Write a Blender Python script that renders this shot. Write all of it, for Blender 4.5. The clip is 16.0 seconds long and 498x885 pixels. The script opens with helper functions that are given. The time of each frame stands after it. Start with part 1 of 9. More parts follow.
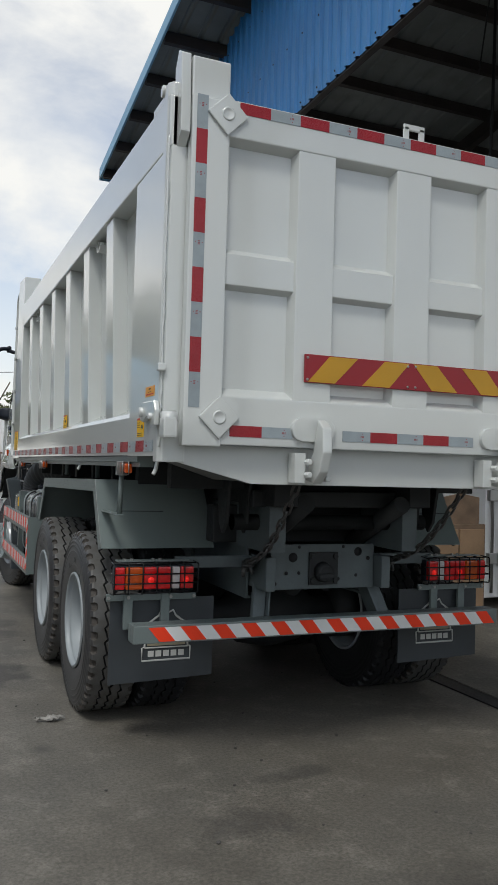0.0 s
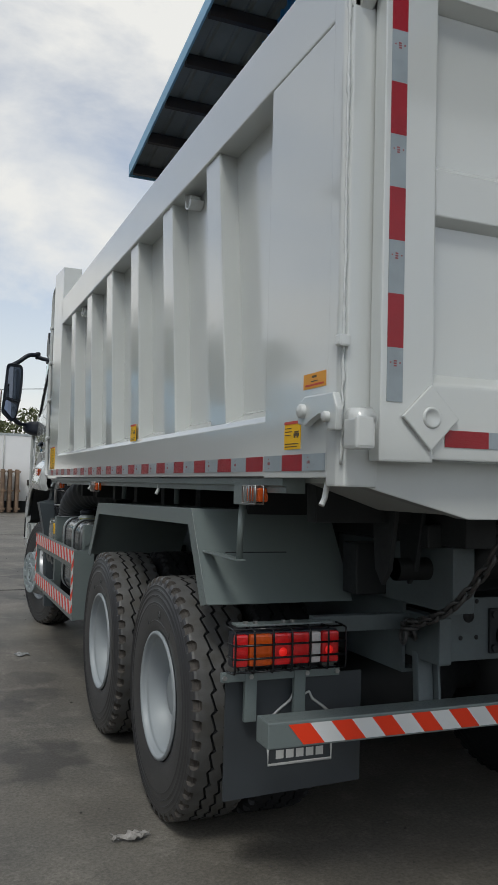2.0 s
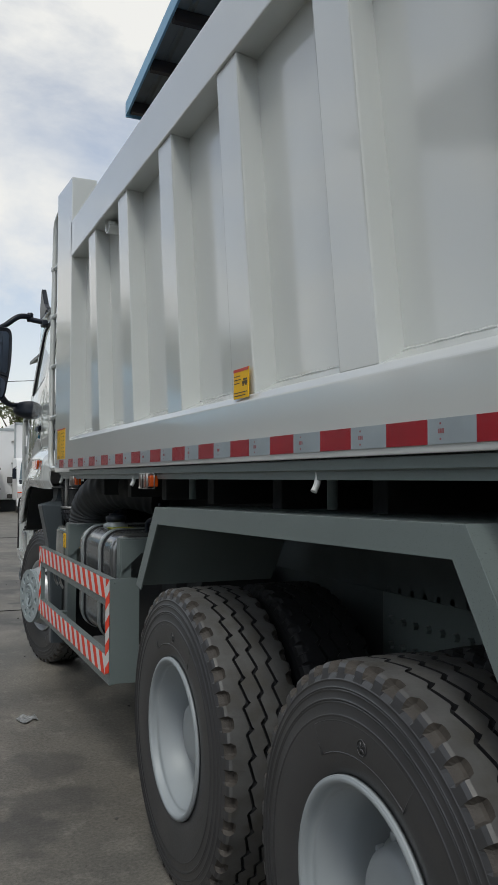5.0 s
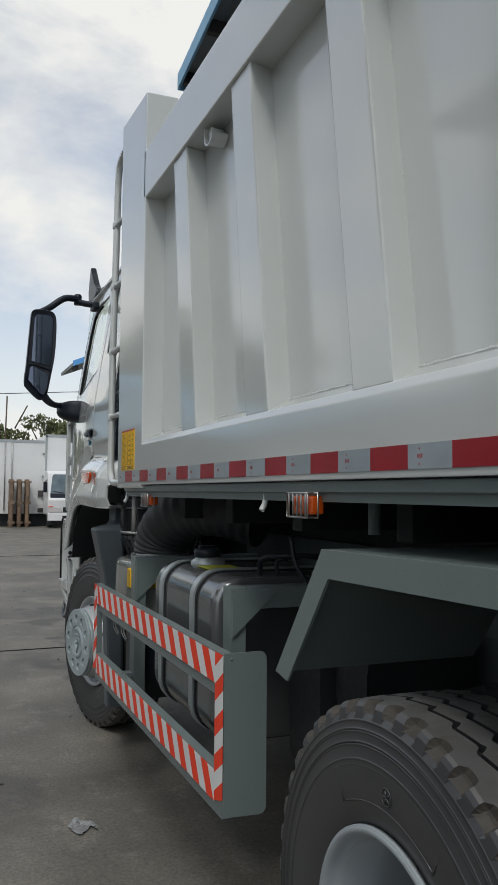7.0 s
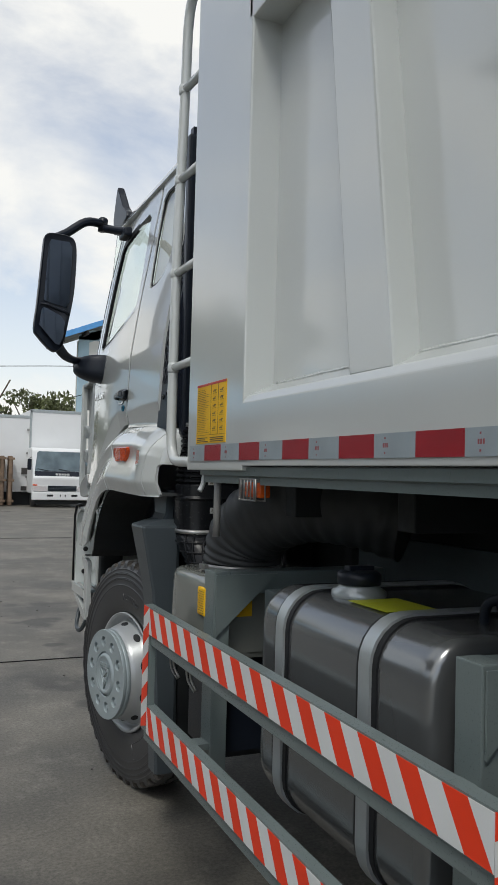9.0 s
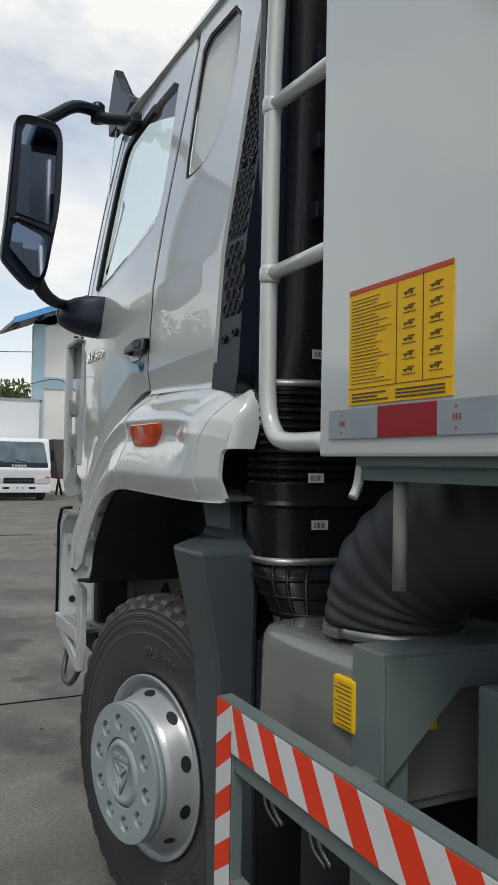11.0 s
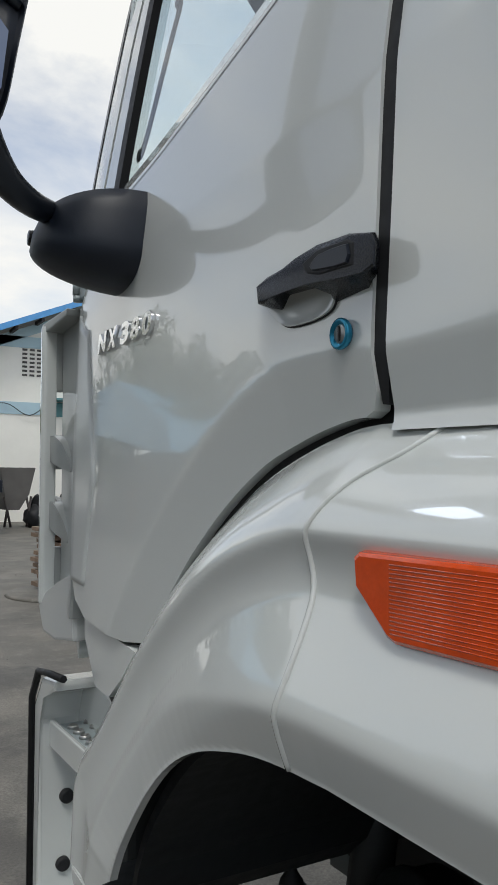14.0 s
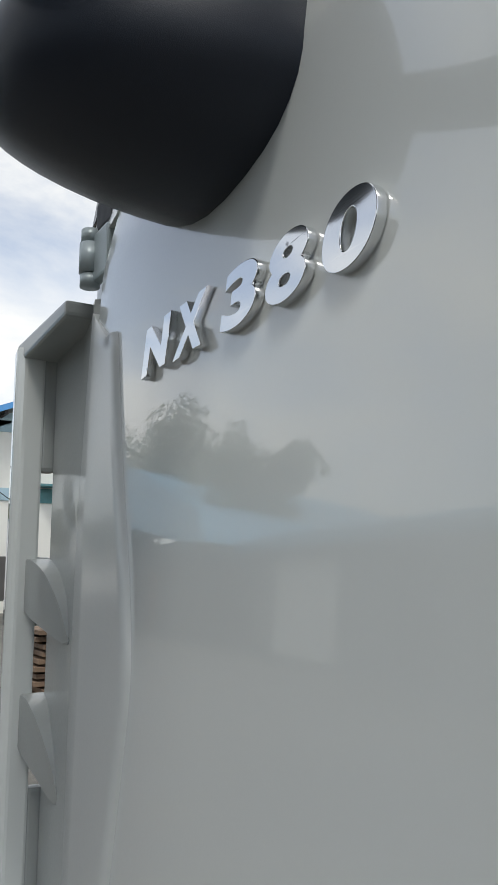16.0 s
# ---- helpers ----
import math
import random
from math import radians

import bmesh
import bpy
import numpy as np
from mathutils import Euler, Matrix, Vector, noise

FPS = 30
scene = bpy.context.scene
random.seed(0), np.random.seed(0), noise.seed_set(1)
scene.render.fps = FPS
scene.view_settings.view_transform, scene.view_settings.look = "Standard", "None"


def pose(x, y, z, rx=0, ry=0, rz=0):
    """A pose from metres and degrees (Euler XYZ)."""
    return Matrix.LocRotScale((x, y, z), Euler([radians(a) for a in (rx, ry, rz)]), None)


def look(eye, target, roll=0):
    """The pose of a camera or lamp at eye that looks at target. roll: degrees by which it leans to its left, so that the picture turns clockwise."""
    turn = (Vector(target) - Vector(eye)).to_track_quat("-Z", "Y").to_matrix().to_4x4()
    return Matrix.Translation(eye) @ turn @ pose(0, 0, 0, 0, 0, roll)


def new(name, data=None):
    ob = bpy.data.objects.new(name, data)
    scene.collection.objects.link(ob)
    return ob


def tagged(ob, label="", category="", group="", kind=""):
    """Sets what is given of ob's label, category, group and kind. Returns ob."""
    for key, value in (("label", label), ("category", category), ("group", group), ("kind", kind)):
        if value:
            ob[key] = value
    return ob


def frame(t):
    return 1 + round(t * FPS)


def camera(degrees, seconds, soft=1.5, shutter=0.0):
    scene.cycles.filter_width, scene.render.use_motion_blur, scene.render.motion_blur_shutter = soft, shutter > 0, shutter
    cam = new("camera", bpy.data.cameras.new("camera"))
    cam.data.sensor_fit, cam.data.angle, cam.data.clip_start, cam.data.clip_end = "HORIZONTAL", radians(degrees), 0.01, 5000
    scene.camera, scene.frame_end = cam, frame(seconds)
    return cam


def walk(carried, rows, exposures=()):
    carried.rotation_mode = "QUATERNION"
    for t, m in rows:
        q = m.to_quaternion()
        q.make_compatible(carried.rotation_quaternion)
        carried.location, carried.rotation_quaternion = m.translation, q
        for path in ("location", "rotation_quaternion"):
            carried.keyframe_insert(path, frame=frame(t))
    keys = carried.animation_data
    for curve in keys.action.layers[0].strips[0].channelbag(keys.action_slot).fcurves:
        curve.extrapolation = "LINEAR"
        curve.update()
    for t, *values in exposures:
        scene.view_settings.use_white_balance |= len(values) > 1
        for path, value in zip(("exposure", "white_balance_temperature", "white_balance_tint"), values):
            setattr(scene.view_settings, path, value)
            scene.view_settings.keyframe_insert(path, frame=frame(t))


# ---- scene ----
cam = camera(34.6, 16.0, soft=0.6)
PATH = [
    (0, (-2.23, -3.38, 1.537), (-1.465, -1.533, 1.602), 1.7),
    (0.5, (-2.3, -3.025, 1.534), (-1.573, -1.163, 1.579), 2.7),
    (1, (-2.317, -2.688, 1.531), (-1.578, -0.831, 1.576), 1.9),
    (1.5, (-2.306, -2.343, 1.55), (-1.589, -0.478, 1.641), 1.4),
    (2, (-2.344, -1.985, 1.55), (-1.595, -0.134, 1.659), 1.5),
    (2.5, (-2.314, -1.623, 1.536), (-1.511, 0.205, 1.647), 0.8),
    (3, (-2.285, -1.272, 1.551), (-1.502, 0.566, 1.644), 0.8),
    (3.2, (-2.295, -1.135, 1.554), (-1.516, 0.705, 1.642), 1.0),
    (5.3, (-2.216, 0.368, 1.531), (-1.415, 2.198, 1.625), -0.0),
    (5.5, (-2.195, 0.517, 1.539), (-1.416, 2.356, 1.646), -0.3),
    (6, (-2.201, 0.874, 1.539), (-1.472, 2.732, 1.664), 0.8),
    (6.5, (-2.213, 1.236, 1.547), (-1.448, 3.08, 1.664), 0.7),
    (7, (-2.172, 1.605, 1.552), (-1.433, 3.46, 1.677), 0.4),
    (7.5, (-2.193, 1.961, 1.538), (-1.463, 3.819, 1.653), 1.3),
    (8, (-2.207, 2.337, 1.543), (-1.395, 4.163, 1.633), 1.2),
    (8.5, (-2.168, 2.699, 1.559), (-1.374, 4.533, 1.637), 1.1),
    (8.7, (-2.174, 2.849, 1.561), (-1.396, 4.69, 1.642), 1.5),
    (10.8, (-2.063, 4.364, 1.56), (-1.174, 6.155, 1.61), 1.1),
    (11, (-2.033, 4.511, 1.554), (-1.149, 6.304, 1.608), 1.0),
    (11.5, (-2.003, 4.86, 1.562), (-1.169, 6.676, 1.633), 1.6),
    (12, (-2.021, 5.214, 1.578), (-1.143, 7.009, 1.65), 1.6),
    (12.5, (-1.949, 5.56, 1.595), (-1.019, 7.329, 1.668), 0.8),
    (13, (-1.893, 5.897, 1.652), (-0.931, 7.649, 1.739), 1.6),
    (13.5, (-1.806, 6.214, 1.696), (-0.789, 7.934, 1.798), 0.7),
    (14, (-1.634, 6.508, 1.731), (-0.642, 8.241, 1.84), 0.0),
    (14.5, (-1.524, 6.798, 1.76), (-0.573, 8.554, 1.883), -0.2),
    (15, (-1.486, 7.047, 1.805), (-0.491, 8.773, 1.985), 0.2),
    (15.5, (-1.399, 7.252, 1.826), (-0.386, 8.953, 2.109), 0.7),
    (16, (-1.358, 7.437, 1.836), (-0.355, 9.137, 2.159), -0.0),
]
walk(cam, [(t, look(eye, target, roll)) for t, eye, target, roll in PATH],
     exposures=[(0.0, -0.01), (1.5, -0.19), (3.0, -0.11), (6.0, -0.12), (7.5, -0.12), (8.3, -0.02), (11.0, 0.02), (12.2, 0.05), (13.0, 0.02), (14.4, 0.0), (15.0, 0.02), (15.5, 0.05), (16.0, 0.17)])

# ---- world and light ----
SUN_ELEVATION, SUN_TURN = 57.0, 215.0
world = bpy.data.worlds.new("world")
scene.world = world
world.use_nodes = True
wt = world.node_tree
wt.nodes.clear()


def wnode(kind, **values):
    n = wt.nodes.new(kind)
    for key, value in values.items():
        n.inputs[key].default_value = value
    return n


sky = wnode("ShaderNodeTexSky")
sky.sky_type, sky.sun_disc = "NISHITA", False
sky.sun_elevation, sky.sun_rotation = radians(SUN_ELEVATION), radians(SUN_TURN)
sky.air_density, sky.dust_density, sky.ozone_density = 1.0, 1.2, 1.0
w_coord = wnode("ShaderNodeTexCoord")
w_map = wnode("ShaderNodeMapping", Scale=(1.25, 1.25, 2.3), Location=(0.35, 0.1, 0.2))
w_noise = wnode("ShaderNodeTexNoise", Scale=2.3, Detail=10.0, Roughness=0.56, Distortion=0.3)
w_ramp = wnode("ShaderNodeValToRGB")
w_ramp.color_ramp.elements[0].position, w_ramp.color_ramp.elements[1].position = 0.40, 0.62
w_ramp.color_ramp.elements[0].color = (0.30, 0.30, 0.30, 1)
w_ramp.color_ramp.elements[1].color = (1, 1, 1, 1)
w_sky = wnode("ShaderNodeBackground", Strength=0.155)
w_cloud = wnode("ShaderNodeBackground", Color=(0.985, 0.985, 0.955, 1), Strength=0.96)
w_split = wnode("ShaderNodeSeparateXYZ")
w_haze = wnode("ShaderNodeMapRange")
w_haze.inputs[1].default_value, w_haze.inputs[2].default_value, w_haze.inputs[3].default_value, w_haze.inputs[4].default_value = 0.02, 0.42, 0.85, 0.0
w_most = wnode("ShaderNodeMath")
w_most.operation = "MAXIMUM"
w_mix = wnode("ShaderNodeMixShader")
w_out = wnode("ShaderNodeOutputWorld")
for a, b in ((w_coord.outputs["Generated"], w_map.inputs["Vector"]), (w_map.outputs[0], w_noise.inputs["Vector"]),
             (w_noise.outputs["Fac"], w_ramp.inputs[0]), (w_ramp.outputs["Color"], w_most.inputs[0]),
             (w_coord.outputs["Generated"], w_split.inputs[0]), (w_split.outputs["Z"], w_haze.inputs[0]), (w_haze.outputs[0], w_most.inputs[1]), (w_most.outputs[0], w_mix.inputs[0]),
             (sky.outputs[0], w_sky.inputs["Color"]), (w_sky.outputs[0], w_mix.inputs[1]),
             (w_cloud.outputs[0], w_mix.inputs[2]), (w_mix.outputs[0], w_out.inputs["Surface"])):
    wt.links.new(a, b)

sun = new("sun", bpy.data.lights.new("sun", "SUN"))
sun.data.energy, sun.data.angle, sun.data.color = 1.3, radians(14), (1.0, 0.985, 0.92)
sun.matrix_world = look((0, 0, 30), (Vector((0, 0, 30)) - Vector((
    math.cos(radians(SUN_ELEVATION)) * math.sin(radians(SUN_TURN)),
    math.cos(radians(SUN_ELEVATION)) * math.cos(radians(SUN_TURN)), math.sin(radians(SUN_ELEVATION))))))


# ---- materials ----
def material(name, colour, rough=0.5, metal=0.0, var=0.12, scale=3.0, fine=60.0, bump=0.0, coat=0.0, dirt=None, dirt_scale=1.2, dirt_low=0.55,
             dirt_high=0.75, emit=0.0, rough_var=0.12, wave=0.0, coat_rough=0.04, coat_index=1.5, spec=0.5):
    """A surface with a broad and a fine variation of its colour and roughness, fine relief and patches of dirt."""
    m = bpy.data.materials.new(name)
    m.use_nodes = True
    t = m.node_tree
    p = t.nodes["Principled BSDF"]

    def noise_at(s, detail):
        n = t.nodes.new("ShaderNodeTexNoise")
        n.inputs["Scale"].default_value, n.inputs["Detail"].default_value = s, detail
        t.links.new(coord.outputs["Object"], n.inputs["Vector"])
        return n.outputs["Fac"]

    def mixed(fac, a, b):
        n = t.nodes.new("ShaderNodeMix")
        n.data_type = "RGBA"
        t.links.new(fac, n.inputs[0])
        for value, slot in ((a, n.inputs[6]), (b, n.inputs[7])):
            if isinstance(value, tuple):
                slot.default_value = (*value, 1)
            else:
                t.links.new(value, slot)
        return n.outputs[2]

    def ranged(fac, a, b, c, d):
        n = t.nodes.new("ShaderNodeMapRange")
        for slot, value in zip((1, 2, 3, 4), (a, b, c, d)):
            n.inputs[slot].default_value = value
        t.links.new(fac, n.inputs[0])
        return n.outputs[0]

    coord = t.nodes.new("ShaderNodeTexCoord")
    broad, grain = noise_at(scale, 4.0), noise_at(fine, 3.0)
    low, high = tuple(c * (1 - var) for c in colour), tuple(min(1.0, c * (1 + var)) for c in colour)
    col = mixed(ranged(broad, 0.3, 0.7, 0.0, 1.0), low, high)
    darker = t.nodes.new("ShaderNodeMix")
    darker.data_type, darker.blend_type = "RGBA", "MULTIPLY"
    darker.inputs[0].default_value = min(1.0, var * 2)
    t.links.new(col, darker.inputs[6])
    t.links.new(mixed(ranged(grain, 0.3, 0.7, 0.0, 1.0), (0.8, 0.8, 0.8), (1.0, 1.0, 1.0)), darker.inputs[7])
    col = darker.outputs[2]
    if dirt:
        col = mixed(ranged(noise_at(dirt_scale, 7.0), dirt_low, dirt_high, 0.0, 1.0), col, dirt)
    t.links.new(col, p.inputs["Base Color"])
    t.links.new(ranged(grain, 0.3, 0.7, max(0.02, rough * (1 - rough_var)), min(1.0, rough * (1 + rough_var))), p.inputs["Roughness"])
    p.inputs["Metallic"].default_value = metal
    p.inputs["Specular IOR Level"].default_value = spec
    p.inputs["Coat Weight"].default_value, p.inputs["Coat Roughness"].default_value, p.inputs["Coat IOR"].default_value = coat, coat_rough, coat_index
    if emit:
        p.inputs["Emission Color"].default_value, p.inputs["Emission Strength"].default_value = (*colour, 1), emit
    if bump:
        b = t.nodes.new("ShaderNodeBump")
        b.inputs["Strength"].default_value, b.inputs["Distance"].default_value = bump, 0.004
        t.links.new(grain, b.inputs["Height"])
        t.links.new(b.outputs[0], p.inputs["Normal"])
    if wave:
        b2 = t.nodes.new("ShaderNodeBump")
        b2.inputs["Strength"].default_value, b2.inputs["Distance"].default_value = 1.0, wave
        t.links.new(noise_at(2.2, 1.0), b2.inputs["Height"])
        if bump:
            t.links.new(b.outputs[0], b2.inputs["Normal"])
        t.links.new(b2.outputs[0], p.inputs["Normal"])
    return m


def glass_material(name, colour, rough=0.0):
    m = bpy.data.materials.new(name)
    m.use_nodes = True
    p = m.node_tree.nodes["Principled BSDF"]
    p.inputs["Base Color"].default_value, p.inputs["Roughness"].default_value = (*colour, 1), rough
    p.inputs["Transmission Weight"].default_value, p.inputs["IOR"].default_value = 1.0, 1.52
    return m


BODY = material("satin_white_paint", (0.585, 0.612, 0.600), 0.34, var=0.03, scale=1.3, fine=220, bump=0.02, coat=1.0, wave=0.007, coat_rough=0.085, coat_index=1.75)
CAB = material("glossy_white_paint", (0.610, 0.640, 0.630), 0.22, var=0.012, scale=1.0, fine=300, coat=1.0, coat_rough=0.012, coat_index=1.6)
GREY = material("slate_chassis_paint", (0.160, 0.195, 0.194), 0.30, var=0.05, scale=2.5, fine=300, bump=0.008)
GREY_PLASTIC = material("dark_grey_plastic", (0.060, 0.074, 0.084), 0.34, var=0.08, fine=700, bump=0.05)
DARK = material("underbody_black", (0.022, 0.025, 0.027), 0.6, var=0.3, fine=40, bump=0.1, spec=0.35)
BLACK = material("black_plastic", (0.0115, 0.0155, 0.0245), 0.32, var=0.12, fine=1500, bump=0.05, spec=0.34)
GRAINED_BLACK = material("grained_black_plastic", (0.0120, 0.0168, 0.0275), 0.43, var=0.12, fine=1800, bump=0.10, spec=0.34)
HANDLE_BLACK = material("smooth_black_plastic", (0.0065, 0.0085, 0.0135), 0.27, var=0.1, fine=600, bump=0.01, spec=0.28)
GLOSS_BLACK = material("glossy_black_plastic", (0.009, 0.010, 0.012), 0.25, var=0.1, fine=80, spec=0.3)
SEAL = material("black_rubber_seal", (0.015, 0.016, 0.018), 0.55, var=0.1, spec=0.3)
RUBBER = material("tyre_rubber", (0.037, 0.038, 0.041), 0.36, var=0.12, scale=6, fine=160, bump=0.02, dirt=(0.060, 0.058, 0.053), dirt_scale=5.0, dirt_low=0.60, dirt_high=0.95, spec=1.0)
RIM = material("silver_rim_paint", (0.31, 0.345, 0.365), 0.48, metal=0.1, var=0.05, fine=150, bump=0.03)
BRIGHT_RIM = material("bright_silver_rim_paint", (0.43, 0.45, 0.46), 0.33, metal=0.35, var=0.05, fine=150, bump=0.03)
HUB = material("pale_grey_hub_paint", (0.36, 0.42, 0.44), 0.34, metal=0.15, var=0.06, fine=100, bump=0.02)
STEEL = material("bare_steel", (0.42, 0.42, 0.41), 0.38, metal=0.9, var=0.15, fine=80, bump=0.05)
CHAIN = material("dull_chain_steel", (0.09, 0.09, 0.09), 0.5, metal=0.6, var=0.3, fine=60, bump=0.2)
TANK = material("brushed_tank_metal", (0.24, 0.25, 0.255), 0.20, metal=0.7, var=0.03, scale=1.5, fine=3)
STRAP = material("galvanised_strap", (0.45, 0.49, 0.50), 0.35, metal=0.5, var=0.08)
MOULDING = material("satin_white_moulding", (0.53, 0.555, 0.548), 0.34, var=0.02, fine=300, coat=0.4, coat_rough=0.16)
FIN_GREY = material("pale_grey_moulding", (0.30, 0.32, 0.315), 0.32, var=0.05, fine=300, coat=0.3)
FILTER = material("glossy_grey_moulding", (0.190, 0.200, 0.180), 0.2, var=0.06, fine=90, coat=0.8)
CHROME = material("chrome", (0.78, 0.79, 0.80), 0.06, metal=1.0, var=0.03, dirt=(0.12, 0.12, 0.12), dirt_scale=45, dirt_low=0.68, dirt_high=0.75)
RED = material("red_reflective_film", (0.30, 0.012, 0.020), 0.28, var=0.10, scale=12, fine=700, bump=0.06)
SILVER = material("silver_reflective_film", (0.30, 0.35, 0.38), 0.30, var=0.10, scale=12, fine=700, bump=0.08)
SAFETY_RED = material("bright_red_film", (0.88, 0.055, 0.016), 0.45, var=0.06, fine=400, spec=0.3)
SAFETY_WHITE = material("white_film", (0.72, 0.74, 0.74), 0.35, var=0.06, fine=400)
CHEV_RED = material("chevron_red", (0.27, 0.010, 0.018), 0.35, var=0.08, fine=300)
CHEV_YELLOW = material("chevron_yellow", (0.50, 0.27, 0.015), 0.4, var=0.10, fine=300)
YELLOW = material("yellow_label", (0.86, 0.50, 0.012), 0.5, var=0.05, fine=200, spec=0.3)
ORANGE_LABEL = material("orange_label", (0.75, 0.33, 0.03), 0.42, var=0.05)
INK = material("dark_print", (0.10, 0.07, 0.03), 0.6, var=0.1)
RED_INK = material("red_print", (0.55, 0.06, 0.04), 0.5, var=0.05)
FILM_INK = material("dull_red_print", (0.30, 0.075, 0.08), 0.5, var=0.05)
WHITE_PRINT = material("white_print", (0.55, 0.56, 0.55), 0.5, var=0.06)
GOLD_PRINT = material("pale_gold_print", (0.32, 0.29, 0.21), 0.45, var=0.08)
AMBER = material("amber_lens", (0.66, 0.068, 0.004), 0.10, var=0.16, scale=25, fine=260, bump=0.06, coat=0.8, spec=0.3)
AMBER_LAMP = material("amber_marker_lens", (0.52, 0.075, 0.006), 0.18, var=0.15, scale=50, fine=200, bump=0.2, coat=0.5)
RED_LENS = material("red_lens", (0.66, 0.012, 0.014), 0.14, var=0.15, scale=60, fine=300, bump=0.2, coat=0.6)
LIT_RED = material("lit_red_lens", (0.9, 0.02, 0.015), 0.2, var=0.1, emit=0.4)
CLEAR_LENS = material("clear_lens", (0.62, 0.58, 0.58), 0.15, var=0.1, scale=60, bump=0.2, coat=0.6)
GLASS = glass_material("cab_glass", (0.90, 0.97, 0.955))
LINING = material("pale_grey_cab_lining", (0.72, 0.72, 0.69), 0.7, var=0.06, fine=60)
# low navy tint paints the dark blue reflection into the mirrors
MIRROR = material("mirror_glass", (0.17, 0.20, 0.26), 0.02, metal=1.0, var=0.01)
BLUE_KEY = material("blue_anodised", (0.02, 0.22, 0.36), 0.22, metal=0.6, var=0.06)
# hose rubber raised in colour to stand for sky light on the elbow
HOSE_RUBBER = material("sky_lifted_hose_rubber", (0.042, 0.045, 0.047), 0.5, var=0.15, scale=8, fine=120, bump=0.04)
HOSE_TUBE = material("grey_braided_tube", (0.30, 0.30, 0.29), 0.5, var=0.2, fine=500, bump=0.3)
BLUE_SHEET = material("blue_painted_sheet", (0.035, 0.21, 0.50), 0.42, var=0.10, scale=0.7, fine=30, dirt=(0.05, 0.17, 0.36), dirt_scale=0.6)
ROOF_SHEET = material("weathered_grey_sheet", (0.20, 0.215, 0.21), 0.6, var=0.25, scale=0.8, fine=12, bump=0.05, dirt=(0.10, 0.10, 0.09), dirt_scale=0.9)
FASCIA = material("light_blue_trim", (0.20, 0.42, 0.60), 0.4, var=0.1, scale=1.0)
PURLIN = material("dark_primed_steel", (0.035, 0.028, 0.027), 0.6, var=0.25, scale=2)
WOOD = material("weathered_wood", (0.22, 0.15, 0.10), 0.75, var=0.35, scale=4, fine=50, bump=0.3)
PLY = material("pale_plywood", (0.34, 0.22, 0.13), 0.7, var=0.25, scale=2, fine=40, bump=0.1)
CREAM = material("cream_wall_paint", (0.83, 0.82, 0.76), 0.75, var=0.05, scale=0.5, fine=6)
PALE_BLUE = material("pale_blue_wall_paint", (0.42, 0.58, 0.66), 0.7, var=0.06, scale=0.5, fine=6)
VAN_WHITE = material("van_white_paint", (0.78, 0.79, 0.79), 0.4, var=0.05, scale=0.7)
# leaf colour made paler: the haze over far trees is mixed into it
LEAF = material("hazed_leaf_green", (0.130, 0.150, 0.060), 0.6, var=0.45, scale=1.2, fine=8)
BARK = material("bark", (0.10, 0.075, 0.055), 0.85, var=0.3, fine=20, bump=0.4)
PAPER = material("dirty_paper", (0.32, 0.31, 0.29), 0.7, var=0.25, scale=20)
FILM = material("dull_plastic_scrap", (0.24, 0.25, 0.25), 0.3, var=0.3, scale=20)
LEFT_WALL = material("grey_shed_wall", (0.17, 0.175, 0.17), 0.7, var=0.35, scale=0.35)
# slate chassis paint again, darkened to carry the shade under the truck
CHASSIS_DARK = material("shade_darkened_chassis_paint", (0.095, 0.118, 0.124), 0.5, var=0.25, scale=3, fine=60, bump=0.06)
NOTCH = material("dusty_notch_rubber", (0.050, 0.044, 0.038), 0.7, var=0.3, scale=30, fine=200, bump=0.2)
TREAD = material("dusty_tread_rubber", (0.092, 0.093, 0.092), 0.48, var=0.22, scale=9, fine=140, bump=0.12, dirt=(0.07, 0.068, 0.062), dirt_scale=14.0, dirt_low=0.45, dirt_high=0.65)
FLAP = material("slate_flap_rubber", (0.037, 0.044, 0.050), 0.5, var=0.15, scale=4, fine=120, bump=0.05)
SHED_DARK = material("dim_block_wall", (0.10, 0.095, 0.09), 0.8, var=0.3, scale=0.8)


